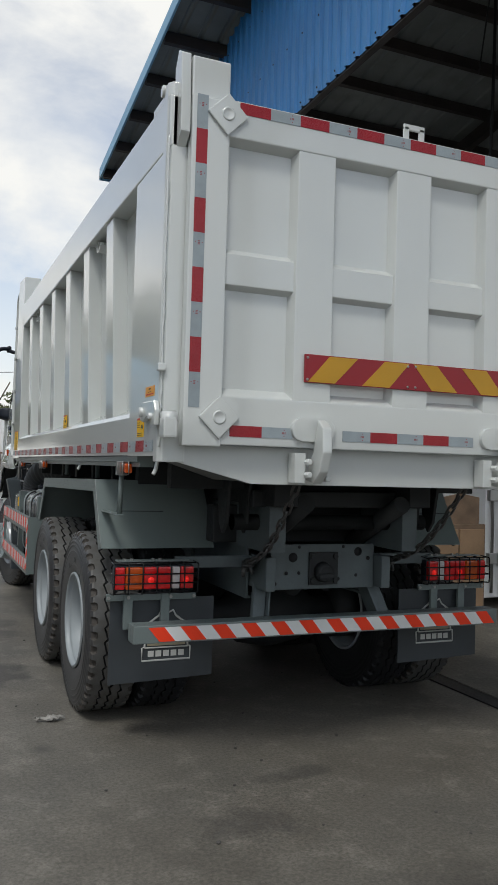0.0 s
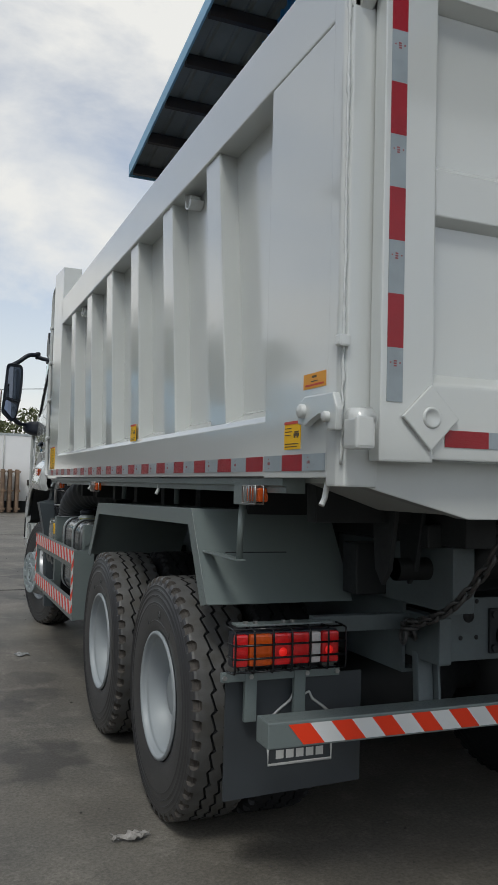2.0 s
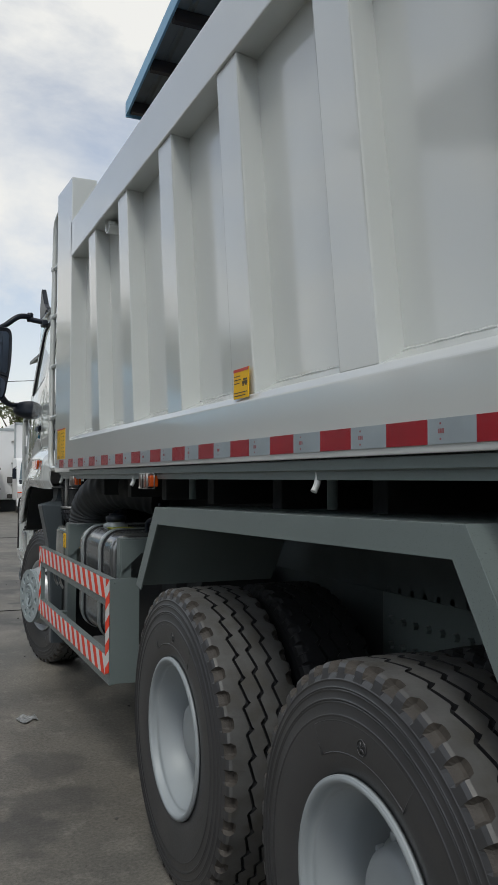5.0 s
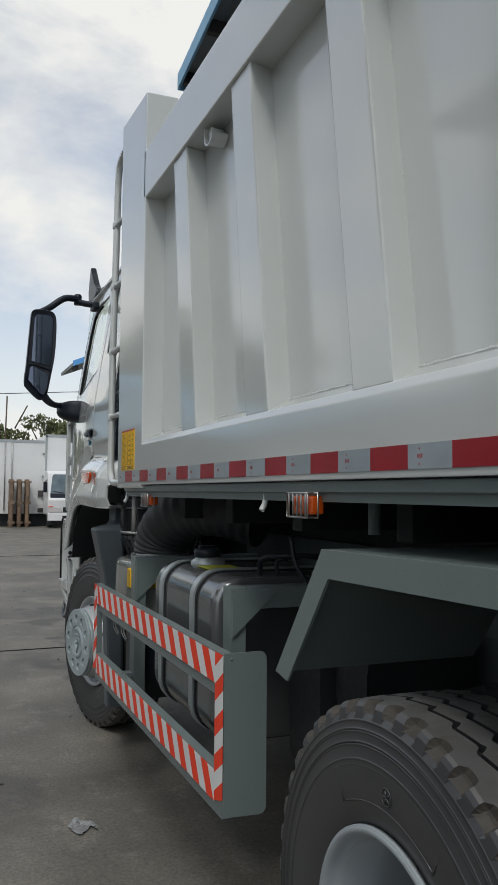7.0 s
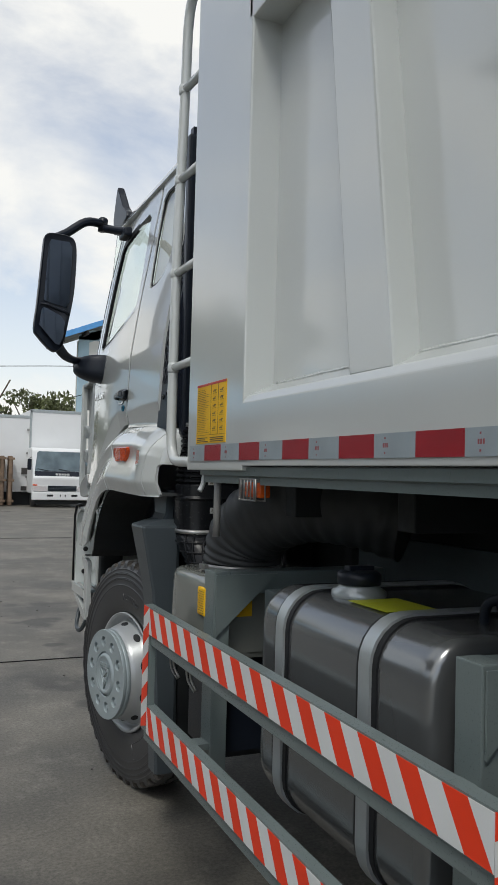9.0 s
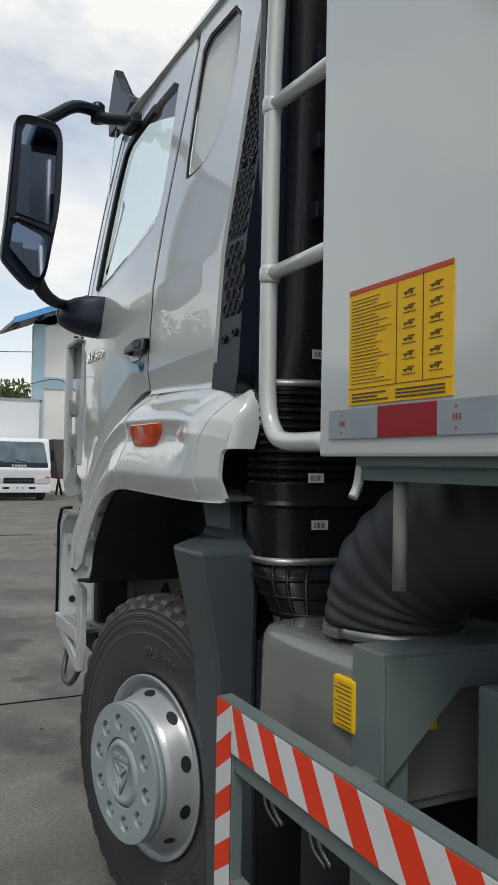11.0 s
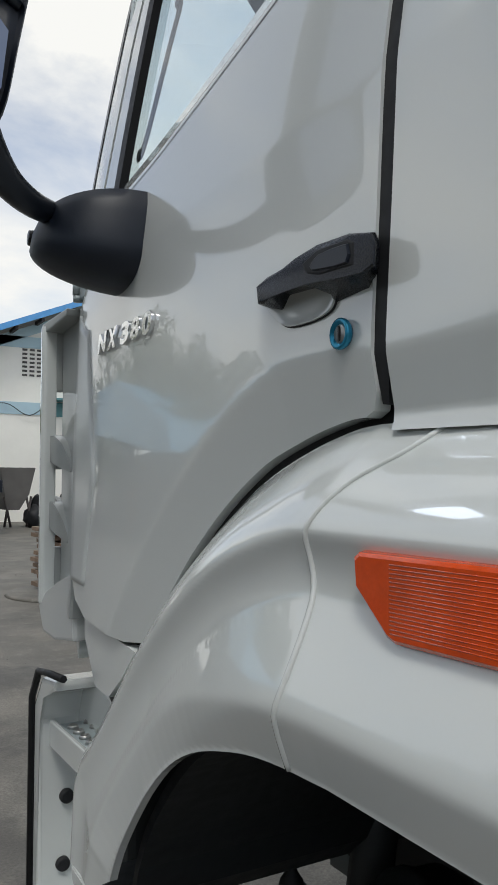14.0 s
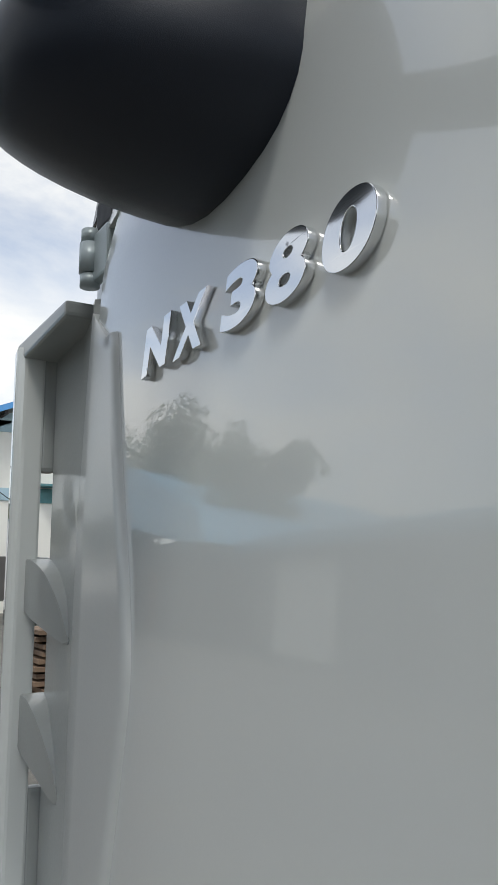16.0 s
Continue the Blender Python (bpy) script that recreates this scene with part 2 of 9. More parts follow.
def concrete_material():
    """Worn dark yard concrete: broad stains, damp patches, aggregate grain."""
    m = material("yard_concrete", (0.156, 0.145, 0.123), 0.62, var=0.34, scale=1.2, fine=75, bump=0.30,
                 dirt=(0.095, 0.092, 0.082), dirt_scale=1.1, dirt_low=0.42, dirt_high=0.74)
    t = m.node_tree
    p = t.nodes["Principled BSDF"]
    before = p.inputs["Base Color"].links[0].from_socket
    coord = t.nodes.new("ShaderNodeTexCoord")
    spots = t.nodes.new("ShaderNodeTexNoise")
    spots.inputs["Scale"].default_value, spots.inputs["Detail"].default_value, spots.inputs["Roughness"].default_value = 5.0, 12.0, 0.72
    t.links.new(coord.outputs["Object"], spots.inputs["Vector"])
    r = t.nodes.new("ShaderNodeMapRange")
    r.inputs[1].default_value, r.inputs[2].default_value, r.inputs[4].default_value = 0.52, 0.74, 0.70
    t.links.new(spots.outputs["Fac"], r.inputs[0])
    x = t.nodes.new("ShaderNodeMix")
    x.data_type = "RGBA"
    x.inputs[7].default_value = (0.256, 0.242, 0.210, 1)
    t.links.new(r.outputs[0], x.inputs[0])
    t.links.new(before, x.inputs[6])
    grit = t.nodes.new("ShaderNodeTexNoise")
    grit.inputs["Scale"].default_value, grit.inputs["Detail"].default_value, grit.inputs["Roughness"].default_value = 55.0, 6.0, 0.8
    t.links.new(coord.outputs["Object"], grit.inputs["Vector"])
    g = t.nodes.new("ShaderNodeMapRange")
    g.inputs[1].default_value, g.inputs[2].default_value, g.inputs[3].default_value, g.inputs[4].default_value = 0.36, 0.64, 0.62, 1.30
    t.links.new(grit.outputs["Fac"], g.inputs[0])
    gm = t.nodes.new("ShaderNodeMix")
    gm.data_type, gm.blend_type = "RGBA", "MULTIPLY"
    gm.inputs[0].default_value = 1.0
    t.links.new(x.outputs[2], gm.inputs[6])
    t.links.new(g.outputs[0], gm.inputs[7])
    # hairline cracks
    vor = t.nodes.new("ShaderNodeTexVoronoi")
    vor.feature = "DISTANCE_TO_EDGE"
    vor.inputs["Scale"].default_value = 0.42
    warp = t.nodes.new("ShaderNodeTexNoise")
    warp.inputs["Scale"].default_value, warp.inputs["Detail"].default_value = 1.4, 8.0
    t.links.new(coord.outputs["Object"], warp.inputs["Vector"])
    mixv = t.nodes.new("ShaderNodeMix")
    mixv.data_type = "RGBA"
    mixv.inputs[0].default_value = 0.45
    t.links.new(coord.outputs["Object"], mixv.inputs[6])
    t.links.new(warp.outputs["Color"], mixv.inputs[7])
    t.links.new(mixv.outputs[2], vor.inputs["Vector"])
    cr = t.nodes.new("ShaderNodeMapRange")
    cr.inputs[1].default_value, cr.inputs[2].default_value, cr.inputs[3].default_value, cr.inputs[4].default_value = 0.0, 0.0025, 0.22, 0.0
    t.links.new(vor.outputs["Distance"], cr.inputs[0])
    cm = t.nodes.new("ShaderNodeMix")
    cm.data_type = "RGBA"
    cm.inputs[7].default_value = (0.035, 0.034, 0.032, 1)
    t.links.new(cr.outputs[0], cm.inputs[0])
    t.links.new(gm.outputs[2], cm.inputs[6])
    t.links.new(cm.outputs[2], p.inputs["Base Color"])
    return m


def stained(m, spots):
    """Damp and oily patches with ragged edges at given places of a ground material."""
    t = m.node_tree
    p = t.nodes["Principled BSDF"]
    coord = t.nodes.new("ShaderNodeTexCoord")
    wob = t.nodes.new("ShaderNodeTexNoise")
    wob.inputs["Scale"].default_value, wob.inputs["Detail"].default_value = 4.0, 9.0
    t.links.new(coord.outputs["Object"], wob.inputs["Vector"])
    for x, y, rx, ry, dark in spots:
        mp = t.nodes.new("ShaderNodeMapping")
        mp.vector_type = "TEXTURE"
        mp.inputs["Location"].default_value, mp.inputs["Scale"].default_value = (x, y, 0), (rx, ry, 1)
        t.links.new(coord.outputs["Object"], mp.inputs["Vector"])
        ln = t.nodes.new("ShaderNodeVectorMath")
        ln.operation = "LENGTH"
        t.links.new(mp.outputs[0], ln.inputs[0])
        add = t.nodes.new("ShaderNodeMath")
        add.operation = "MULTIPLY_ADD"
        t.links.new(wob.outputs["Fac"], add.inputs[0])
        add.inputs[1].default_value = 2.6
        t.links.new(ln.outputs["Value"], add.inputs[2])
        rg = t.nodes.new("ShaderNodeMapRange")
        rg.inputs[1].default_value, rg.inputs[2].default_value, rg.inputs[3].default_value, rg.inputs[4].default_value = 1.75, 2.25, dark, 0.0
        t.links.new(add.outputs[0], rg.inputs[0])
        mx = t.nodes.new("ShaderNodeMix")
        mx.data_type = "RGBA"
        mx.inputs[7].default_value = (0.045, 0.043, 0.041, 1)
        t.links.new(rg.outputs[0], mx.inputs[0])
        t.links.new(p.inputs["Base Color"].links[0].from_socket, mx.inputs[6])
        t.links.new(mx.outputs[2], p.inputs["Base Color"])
    return m


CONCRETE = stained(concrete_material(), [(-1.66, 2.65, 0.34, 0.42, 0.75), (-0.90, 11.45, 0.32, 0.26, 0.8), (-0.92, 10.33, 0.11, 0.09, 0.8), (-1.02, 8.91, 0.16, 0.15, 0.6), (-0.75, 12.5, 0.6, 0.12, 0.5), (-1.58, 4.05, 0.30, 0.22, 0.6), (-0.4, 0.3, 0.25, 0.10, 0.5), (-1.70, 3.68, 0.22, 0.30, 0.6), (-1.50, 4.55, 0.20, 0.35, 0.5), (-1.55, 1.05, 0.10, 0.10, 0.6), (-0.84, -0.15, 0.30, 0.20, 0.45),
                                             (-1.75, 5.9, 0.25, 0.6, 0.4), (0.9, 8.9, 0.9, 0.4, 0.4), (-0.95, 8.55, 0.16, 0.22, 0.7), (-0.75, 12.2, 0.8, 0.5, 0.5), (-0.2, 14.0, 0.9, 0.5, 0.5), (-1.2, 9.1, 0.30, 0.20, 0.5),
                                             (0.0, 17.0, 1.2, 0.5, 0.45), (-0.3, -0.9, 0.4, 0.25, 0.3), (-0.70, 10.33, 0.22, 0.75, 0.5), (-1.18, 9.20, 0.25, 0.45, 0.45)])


# ---- mesh helpers ----
def box(bm, x0, x1, y0, y1, z0, z1, bevel=0.0, m=None):
    made = bmesh.ops.create_cube(bm, size=1.0)["verts"]
    for v in made:
        v.co = Vector(((x0 + x1) / 2 + v.co.x * (x1 - x0), (y0 + y1) / 2 + v.co.y * (y1 - y0), (z0 + z1) / 2 + v.co.z * (z1 - z0)))
    if bevel:
        edges = list({e for v in made for e in v.link_edges})
        made = bmesh.ops.bevel(bm, geom=edges, offset=bevel, segments=2, profile=0.6, affect="EDGES")["verts"]
    if m is not None:
        bmesh.ops.transform(bm, matrix=m, verts=list(made))
    return bm


def prism(bm, points, axis, a, b, bevel=0.0):
    """A solid from a polygon of 2D points, drawn out along an axis from a to b. Points are the two other coordinates in x, y, z order."""
    def at(p, d):
        q = list(p)
        q.insert("xyz".index(axis), d)
        return q
    lower, upper = [bm.verts.new(at(p, a)) for p in points], [bm.verts.new(at(p, b)) for p in points]
    faces = [bm.faces.new(lower), bm.faces.new(upper[::-1])]
    n = len(points)
    faces += [bm.faces.new((lower[i], upper[i], upper[(i + 1) % n], lower[(i + 1) % n])) for i in range(n)]
    if bevel:
        edges = list({e for f in faces for e in f.edges})
        bmesh.ops.bevel(bm, geom=edges, offset=bevel, segments=2, profile=0.6, affect="EDGES")
    return bm


def tube(bm, points, radius, n=10, closed=False, caps=True):
    """A round bar along points; radius may be one number or one for each point."""
    pts = [Vector(p) for p in points]
    rad = radius if isinstance(radius, (list, tuple)) else [radius] * len(pts)
    rings, up = [], None
    for i, p in enumerate(pts):
        a, b = pts[i - 1] if i or closed else p, pts[(i + 1) % len(pts)] if i + 1 < len(pts) or closed else p
        along = (b - a).normalized()
        if up is None:
            up = along.orthogonal().normalized()
        up = (up - along * up.dot(along)).normalized()
        side = along.cross(up)
        rings.append([bm.verts.new(p + rad[i] * (math.cos(2 * math.pi * k / n) * up + math.sin(2 * math.pi * k / n) * side)) for k in range(n)])
    pairs = list(zip(rings, rings[1:])) + ([(rings[-1], rings[0])] if closed else [])
    for r0, r1 in pairs:
        for k in range(n):
            f = bm.faces.new((r0[k], r0[(k + 1) % n], r1[(k + 1) % n], r1[k]))
            f.smooth = True
    if caps and not closed:
        bm.faces.new(rings[0][::-1])
        bm.faces.new(rings[-1])
    return bm


def smooth_path(points, steps=6):
    """A soft curve through points (Catmull-Rom)."""
    p = [Vector(q) for q in points]
    p = [2 * p[0] - p[1]] + p + [2 * p[-1] - p[-2]]
    out = []
    for i in range(1, len(p) - 2):
        for k in range(steps):
            s = k / steps
            out.append(0.5 * (2 * p[i] + (p[i + 1] - p[i - 1]) * s + (2 * p[i - 1] - 5 * p[i] + 4 * p[i + 1] - p[i + 2]) * s * s
                              + (3 * p[i] - p[i - 1] - 3 * p[i + 1] + p[i + 2]) * s ** 3))
    return out + [p[-2]]


def lathe(bm, profile, centre, axis="x", n=48, smooth=True, closed=False):
    """A turned form: profile of (along, radius) about an axis through centre."""
    c, rings = Vector(centre), []
    for a, r in profile:
        ring = []
        for k in range(n):
            q = 2 * math.pi * k / n
            u, v = r * math.cos(q), r * math.sin(q)
            ring.append(bm.verts.new(c + Vector({"x": (a, u, v), "y": (u, a, v), "z": (u, v, a)}[axis])))
        rings.append(ring)
    pairs = list(zip(rings, rings[1:])) + ([(rings[-1], rings[0])] if closed else [])
    for r0, r1 in pairs:
        for k in range(n):
            f = bm.faces.new((r0[k], r1[k], r1[(k + 1) % n], r0[(k + 1) % n]))
            f.smooth = smooth
    if not closed:
        for ring, r in ((rings[0], profile[0][1]), (rings[-1], profile[-1][1])):
            if r > 1e-4:
                bm.faces.new(ring)
    return bm


def tidy(bm):
    bmesh.ops.remove_doubles(bm, verts=bm.verts, dist=1e-5)
    bmesh.ops.recalc_face_normals(bm, faces=bm.faces)
    return bm


def part(name, bm, mat, parent=None, label="", auto=None):
    """Links a bmesh as one mesh object, under a thing or a part."""
    tidy(bm)
    me = bpy.data.meshes.new(name)
    if auto is not None:
        for f in bm.faces:
            f.smooth = True
        for e in bm.edges:
            if len(e.link_faces) == 2 and e.calc_face_angle(0) > radians(auto):
                e.smooth = False
    bm.to_mesh(me)
    bm.free()
    me.materials.append(mat)
    ob = new(name, me)
    if parent is not None:
        ob.parent = parent
        ob.matrix_parent_inverse = parent.matrix_basis.inverted() if parent.parent is None else Matrix.Identity(4)
    if label:
        tagged(ob, label=label)
    return ob


def shared(name, mesh, parent, m=None):
    """One more object on a mesh that exists already, under a thing or part."""
    ob = new(name, mesh)
    ob.parent = parent
    if m is not None:
        ob.matrix_basis = m
    return ob


def empty(name, at, label, category, group="", kind=""):
    ob = new(name)
    ob.location = at
    ob.empty_display_size = 0.2
    bpy.context.view_layer.update()
    return tagged(ob, label, category, group, kind)


def text_mesh(words, size, depth, bold=0.0, bevel=0.0, shear=0.0, spacing=1.0):
    """Lettering in the built-in font as a bmesh in its own x, y plane."""
    cu = bpy.data.curves.new("lettering", "FONT")
    cu.body, cu.size, cu.extrude, cu.offset, cu.bevel_depth, cu.shear, cu.space_character = words, size, depth, bold, bevel, shear, spacing
    cu.align_x = "CENTER"
    ob = bpy.data.objects.new("lettering", cu)
    scene.collection.objects.link(ob)
    bpy.context.view_layer.update()
    me = bpy.data.meshes.new_from_object(ob.evaluated_get(bpy.context.evaluated_depsgraph_get()))
    bm = bmesh.new()
    bm.from_mesh(me)
    bpy.data.objects.remove(ob)
    bpy.data.meshes.remove(me)
    return bm


# ---- ground and the yard ----
bm = bmesh.new()
G = 400.0
xs = [-G, -60, -25, -12] + [-8 + 0.5 * i for i in range(33)] + [12, 25, 60, G]
ys = [-G, -60, -25, -12] + [-8 + 1.0 * i for i in range(40)] + [40, 60, 120, G]
grid = [[bm.verts.new((x, y, 0.006 * noise.noise((x * 0.3, y * 0.3, 0)) if abs(x) < 9 and -8 < y < 32 else 0)) for y in ys] for x in xs]
for i in range(len(xs) - 1):
    for j in range(len(ys) - 1):
        bm.faces.new((grid[i][j], grid[i + 1][j], grid[i + 1][j + 1], grid[i][j + 1])).smooth = True
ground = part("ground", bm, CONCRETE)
tagged(ground, "worn dark concrete yard with stains", "ground", kind="structure")

# The truck stands at x = 0 along +y, its tail at y = 0.
truck = empty("dump_truck", (0, 4.2, 0), "white six-wheel tipper truck with slate chassis, parked on concrete", "truck")

# ---- dump body ----
SIDE, REC = 1.25, 1.15      # outer face and recessed side plate
Z0, ZR0, ZR1 = 1.585, 2.965, 3.20
bm = bmesh.new()
box(bm, -REC + 0.025, REC - 0.025, 0.10, 5.69, Z0 - 0.02, Z0 + 0.06)
dump_body = part("dump_body", bm, BODY, truck, "white welded steel tipper body")
for s in (-1, 1):
    bm = bmesh.new()
    box(bm, *sorted((s * REC, s * (REC - 0.02))), 0.06, 5.69, Z0, ZR1 - 0.02)
    part("side_plate", bm, BODY, dump_body)
bm = bmesh.new()
box(bm, -REC + 0.062, REC - 0.062, 5.70, 5.78, Z0, 3.50)
part("headboard", bm, BODY, dump_body)


def side_profile(s, pts):
    return [(s * x, z) for x, z in pts]


for s in (-1, 1):
    bm = bmesh.new()
    prism(bm, side_profile(s, [(SIDE, Z0), (SIDE, 1.775), (SIDE - 0.012, 1.797), (REC - 0.005, 1.84), (REC - 0.005, Z0)]), "y", 0.57, 5.30, 0.004)
    part("sill", bm, BODY, dump_body)
    if s < 0:
        bm = bmesh.new()
        bead = [(-REC - 0.001, 0.60 + 0.02 * i, 1.838 + random.uniform(-0.0015, 0.0015)) for i in range(234)]
        tube(bm, bead, [random.uniform(0.0035, 0.0065) for _ in bead], 6)
        part("sill_weld", bm, BODY, dump_body)
    bm = bmesh.new()
    prism(bm, side_profile(s, [(SIDE, ZR0), (SIDE, ZR1), (REC - 0.06, ZR1), (REC - 0.06, ZR0)]), "y", 0.02, 5.32, 0.008)
    part("top_rail", bm, BODY, dump_body)
    # flat rear panel and front panel
    bm = bmesh.new()
    box(bm, *sorted((s * SIDE, s * (REC - 0.02))), 0.10, 0.575, Z0 - 0.005, ZR0 - 0.008, 0.004)
    part("rear_side_panel", bm, BODY, dump_body)
    bm = bmesh.new()
    prism(bm, [(5.29, Z0 - 0.015), (5.29, 3.49), (5.80, 3.53), (5.80, Z0 - 0.015)], "x", *sorted((s * SIDE, s * (REC - 0.06))), 0.006)
    part("front_side_panel", bm, BODY, dump_body)
    # rounded corner post with its weld
    bm = bmesh.new()
    prism(bm, side_profile(s, [(SIDE + 0.004, 0.105), (SIDE + 0.004, 0.045), (SIDE - 0.015, 0.02), (REC - 0.02, 0.02), (REC - 0.02, 0.105)]), "z", Z0 - 0.03, ZR1 + 0.06, 0.006)
    part("corner_post", bm, BODY, dump_body)
    bm = bmesh.new()
    bead = [(s * (SIDE - 0.002 + 0.003 * random.random()), 0.018 + 0.004 * random.random(), 1.62 + 0.016 * i) for i in range(88)]
    tube(bm, bead, [0.003 + 0.0035 * random.random() for _ in bead], 6)
    part("weld_bead", bm, BODY, dump_body)
    # slanted ribs
    for k in range(6):
        y = 1.00 + 0.700 * k
        lean = 0.165
        bm = bmesh.new()
        lo = [(s * (SIDE - 0.012), y, 1.79), (s * (SIDE - 0.012), y + 0.185, 1.79), (s * (REC - 0.01), y + 0.165, 1.82), (s * (REC - 0.01), y + 0.026, 1.82)]
        hi = [(s * (SIDE - 0.012), y + lean, ZR0 + 0.005), (s * (SIDE - 0.012), y + 0.185 + lean, ZR0 + 0.005),
              (s * (REC - 0.01), y + 0.165 + lean, ZR0 + 0.005), (s * (REC - 0.01), y + 0.026 + lean, ZR0 + 0.005)]
        a, b = [bm.verts.new(p) for p in lo], [bm.verts.new(p) for p in hi]
        bm.faces.new(a), bm.faces.new(b[::-1])
        for i in range(4):
            bm.faces.new((a[i], b[i], b[(i + 1) % 4], a[(i + 1) % 4]))
        bmesh.ops.bevel(bm, geom=list(bm.edges), offset=0.009, segments=2, profile=0.6, affect="EDGES")
        if s < 0:
            for zz in range(24):
                z = 1.86 + 0.045 * zz + random.uniform(-0.012, 0.012)
                if random.random() < 0.85:
                    t = (z - 1.79) / (ZR0 - 1.79)
                    bmesh.ops.create_icosphere(bm, subdivisions=1, radius=random.uniform(0.003, 0.0055), matrix=Matrix.Translation((-REC - 0.001, y + lean * t + 0.022, z)) @ Matrix.Diagonal((0.8, 0.8, random.uniform(1.0, 3.0), 1)))
        part("side_rib", bm, BODY, dump_body)
    # lifting lugs below the rail
    for y in (1.66, 4.44):
        bm = bmesh.new()
        strap = [(y + 0.052, ZR0 + 0.004), (y + 0.052, 2.925)] + [(y + 0.052 * math.cos(radians(q)), 2.925 - 0.045 * math.sin(radians(q))) for q in range(15, 166, 15)]
        inside = [(a - (a - y) * 0.16, b + 0.006) for a, b in strap]
        prism(bm, strap + inside[::-1], "x", *sorted((s * (SIDE - 0.03), s * (SIDE - 0.095))))
        lathe(bm, [(s * (SIDE - 0.04), 0), (s * (SIDE - 0.04), 0.026), (s * (SIDE - 0.09), 0.026), (s * (SIDE - 0.09), 0)], (0, y + 0.008, 2.928), "x", 18)
        part("lifting_lug", bm, BODY, dump_body)
    # rope hooks below the sill
    for y in (0.18, 2.04, 3.87, 5.72):
        bm = bmesh.new()
        tube(bm, smooth_path([(s * (SIDE - 0.05), y, Z0 + 0.002), (s * (SIDE - 0.040), y, Z0 - 0.030), (s * (SIDE - 0.034), y, Z0 - 0.065), (s * (SIDE - 0.022), y - 0.002, Z0 - 0.088)]), 0.0095, 8)
        part("rope_hook", bm, BODY, dump_body)

# floor beams under the body
bm = bmesh.new()
for s in (-1, 1):
    box(bm, s * 0.42 - 0.07, s * 0.42 + 0.07, 0.45, 5.75, 1.34, Z0 - 0.018, 0.006)
part("body_beam", bm, DARK, dump_body, "dark long beams under the body")
for s in (-1, 1):
    bm = bmesh.new()
    prism(bm, [(s * (SIDE - 0.016), Z0 - 0.004), (s * (SIDE - 0.016), Z0 - 0.030), (s * (SIDE - 0.030), Z0 - 0.034), (s * (SIDE - 0.030), Z0 - 0.056), (s * (SIDE - 0.10), Z0 - 0.056), (s * (SIDE - 0.10), Z0 - 0.004)], "y", 0.45, 5.7)
    part("side_channel", bm, GREY, dump_body, "slate steel channel below the sill")
for k in range(8):
    bm = bmesh.new()
    box(bm, -0.98, 0.98, 0.7 + k * 0.68, 0.78 + k * 0.68, 1.42, Z0 - 0.022, 0.005)
    part("cross_member", bm, DARK, dump_body)

# tail skirt
bm = bmesh.new()
prism(bm, [(-1.20, 1.64), (-1.20, 1.565), (-0.80, 1.465), (0.80, 1.465), (1.20, 1.565), (1.20, 1.64)], "y", 0.03, 0.09, 0.004)
prism(bm, [(-1.19, 1.60), (-0.80, 1.475), (0.80, 1.475), (1.19, 1.60)], "y", 0.09, 0.55)
part("tail_skirt", bm, BODY, dump_body)

# ---- tailgate ----
bm = bmesh.new()
box(bm, -1.12, 1.12, 0.012, 0.03, 1.66, 3.18)
tailgate = part("tailgate", bm, BODY, truck, "white ribbed steel tailgate, closed")
TG = -0.045     # outer face of its frame
for s in (-1, 1):
    bm = bmesh.new()
    box(bm, *sorted((s * 1.165, s * 0.985)), TG, 0.014, 1.63, 3.19, 0.006)
    part("tailgate_upright", bm, BODY, tailgate)
    bm = bmesh.new()
    box(bm, *sorted((s * 1.165, s * 0.985)), TG + 0.010, 0.05, 3.186, 3.37, 0.008)
    part("top_arm", bm, BODY, tailgate)
    bm = bmesh.new()
    prism(bm, [(-0.04, 3.02), (0.03, 2.96), (0.075, 3.05), (0.075, 3.34), (0.03, 3.41), (-0.02, 3.38)], "x", *sorted((s * 1.17, s * 1.215)), 0.006)
    part("top_hinge_plate", bm, BODY, tailgate)
    bm = bmesh.new()
    lathe(bm, [(0, 0.0), (0, 0.028), (0.05, 0.028), (0.05, 0.0)], (s * 1.235 - 0.025, 0.12, 3.25), "x", 20)
    box(bm, *sorted((s * 1.20, s * 1.25)), 0.06, 0.30, 3.195, 3.23, 0.006)
    part("top_hinge_pin", bm, BODY, tailgate)
bm = bmesh.new()
prism(bm, [(TG, 3.03), (TG, 3.20), (0.014, 3.20), (0.014, 3.005)], "x", -0.99, 0.99, 0.006)
part("top_bar", bm, BODY, tailgate)
bm = bmesh.new()
prism(bm, [(TG, 1.64), (TG, 1.855), (TG + 0.008, 1.865), (0.014, 1.90), (0.014, 1.64)], "x", -0.99, 0.99, 0.005)
part("bottom_bar", bm, BODY, tailgate)
RIBS = [(-0.635, -0.440), (-0.095, 0.105), (0.450, 0.645)]
for a, b in RIBS:
    bm = bmesh.new()
    prism(bm, [(a - 0.02, 0.014), (a, TG + 0.003), (b, TG + 0.003), (b + 0.02, 0.014)], "z", 1.845, 3.035, 0.004)
    part("vertical_rib", bm, BODY, tailgate)
edges = [-0.985] + [v for r in RIBS for v in r] + [0.985]
for a, b in zip(edges[::2], edges[1::2]):
    bm = bmesh.new()
    prism(bm, [(0.014, 2.345), (TG + 0.018, 2.365), (TG + 0.018, 2.505), (0.014, 2.535)], "x", a, b, 0.004)
    part("cross_rib", bm, BODY, tailgate)
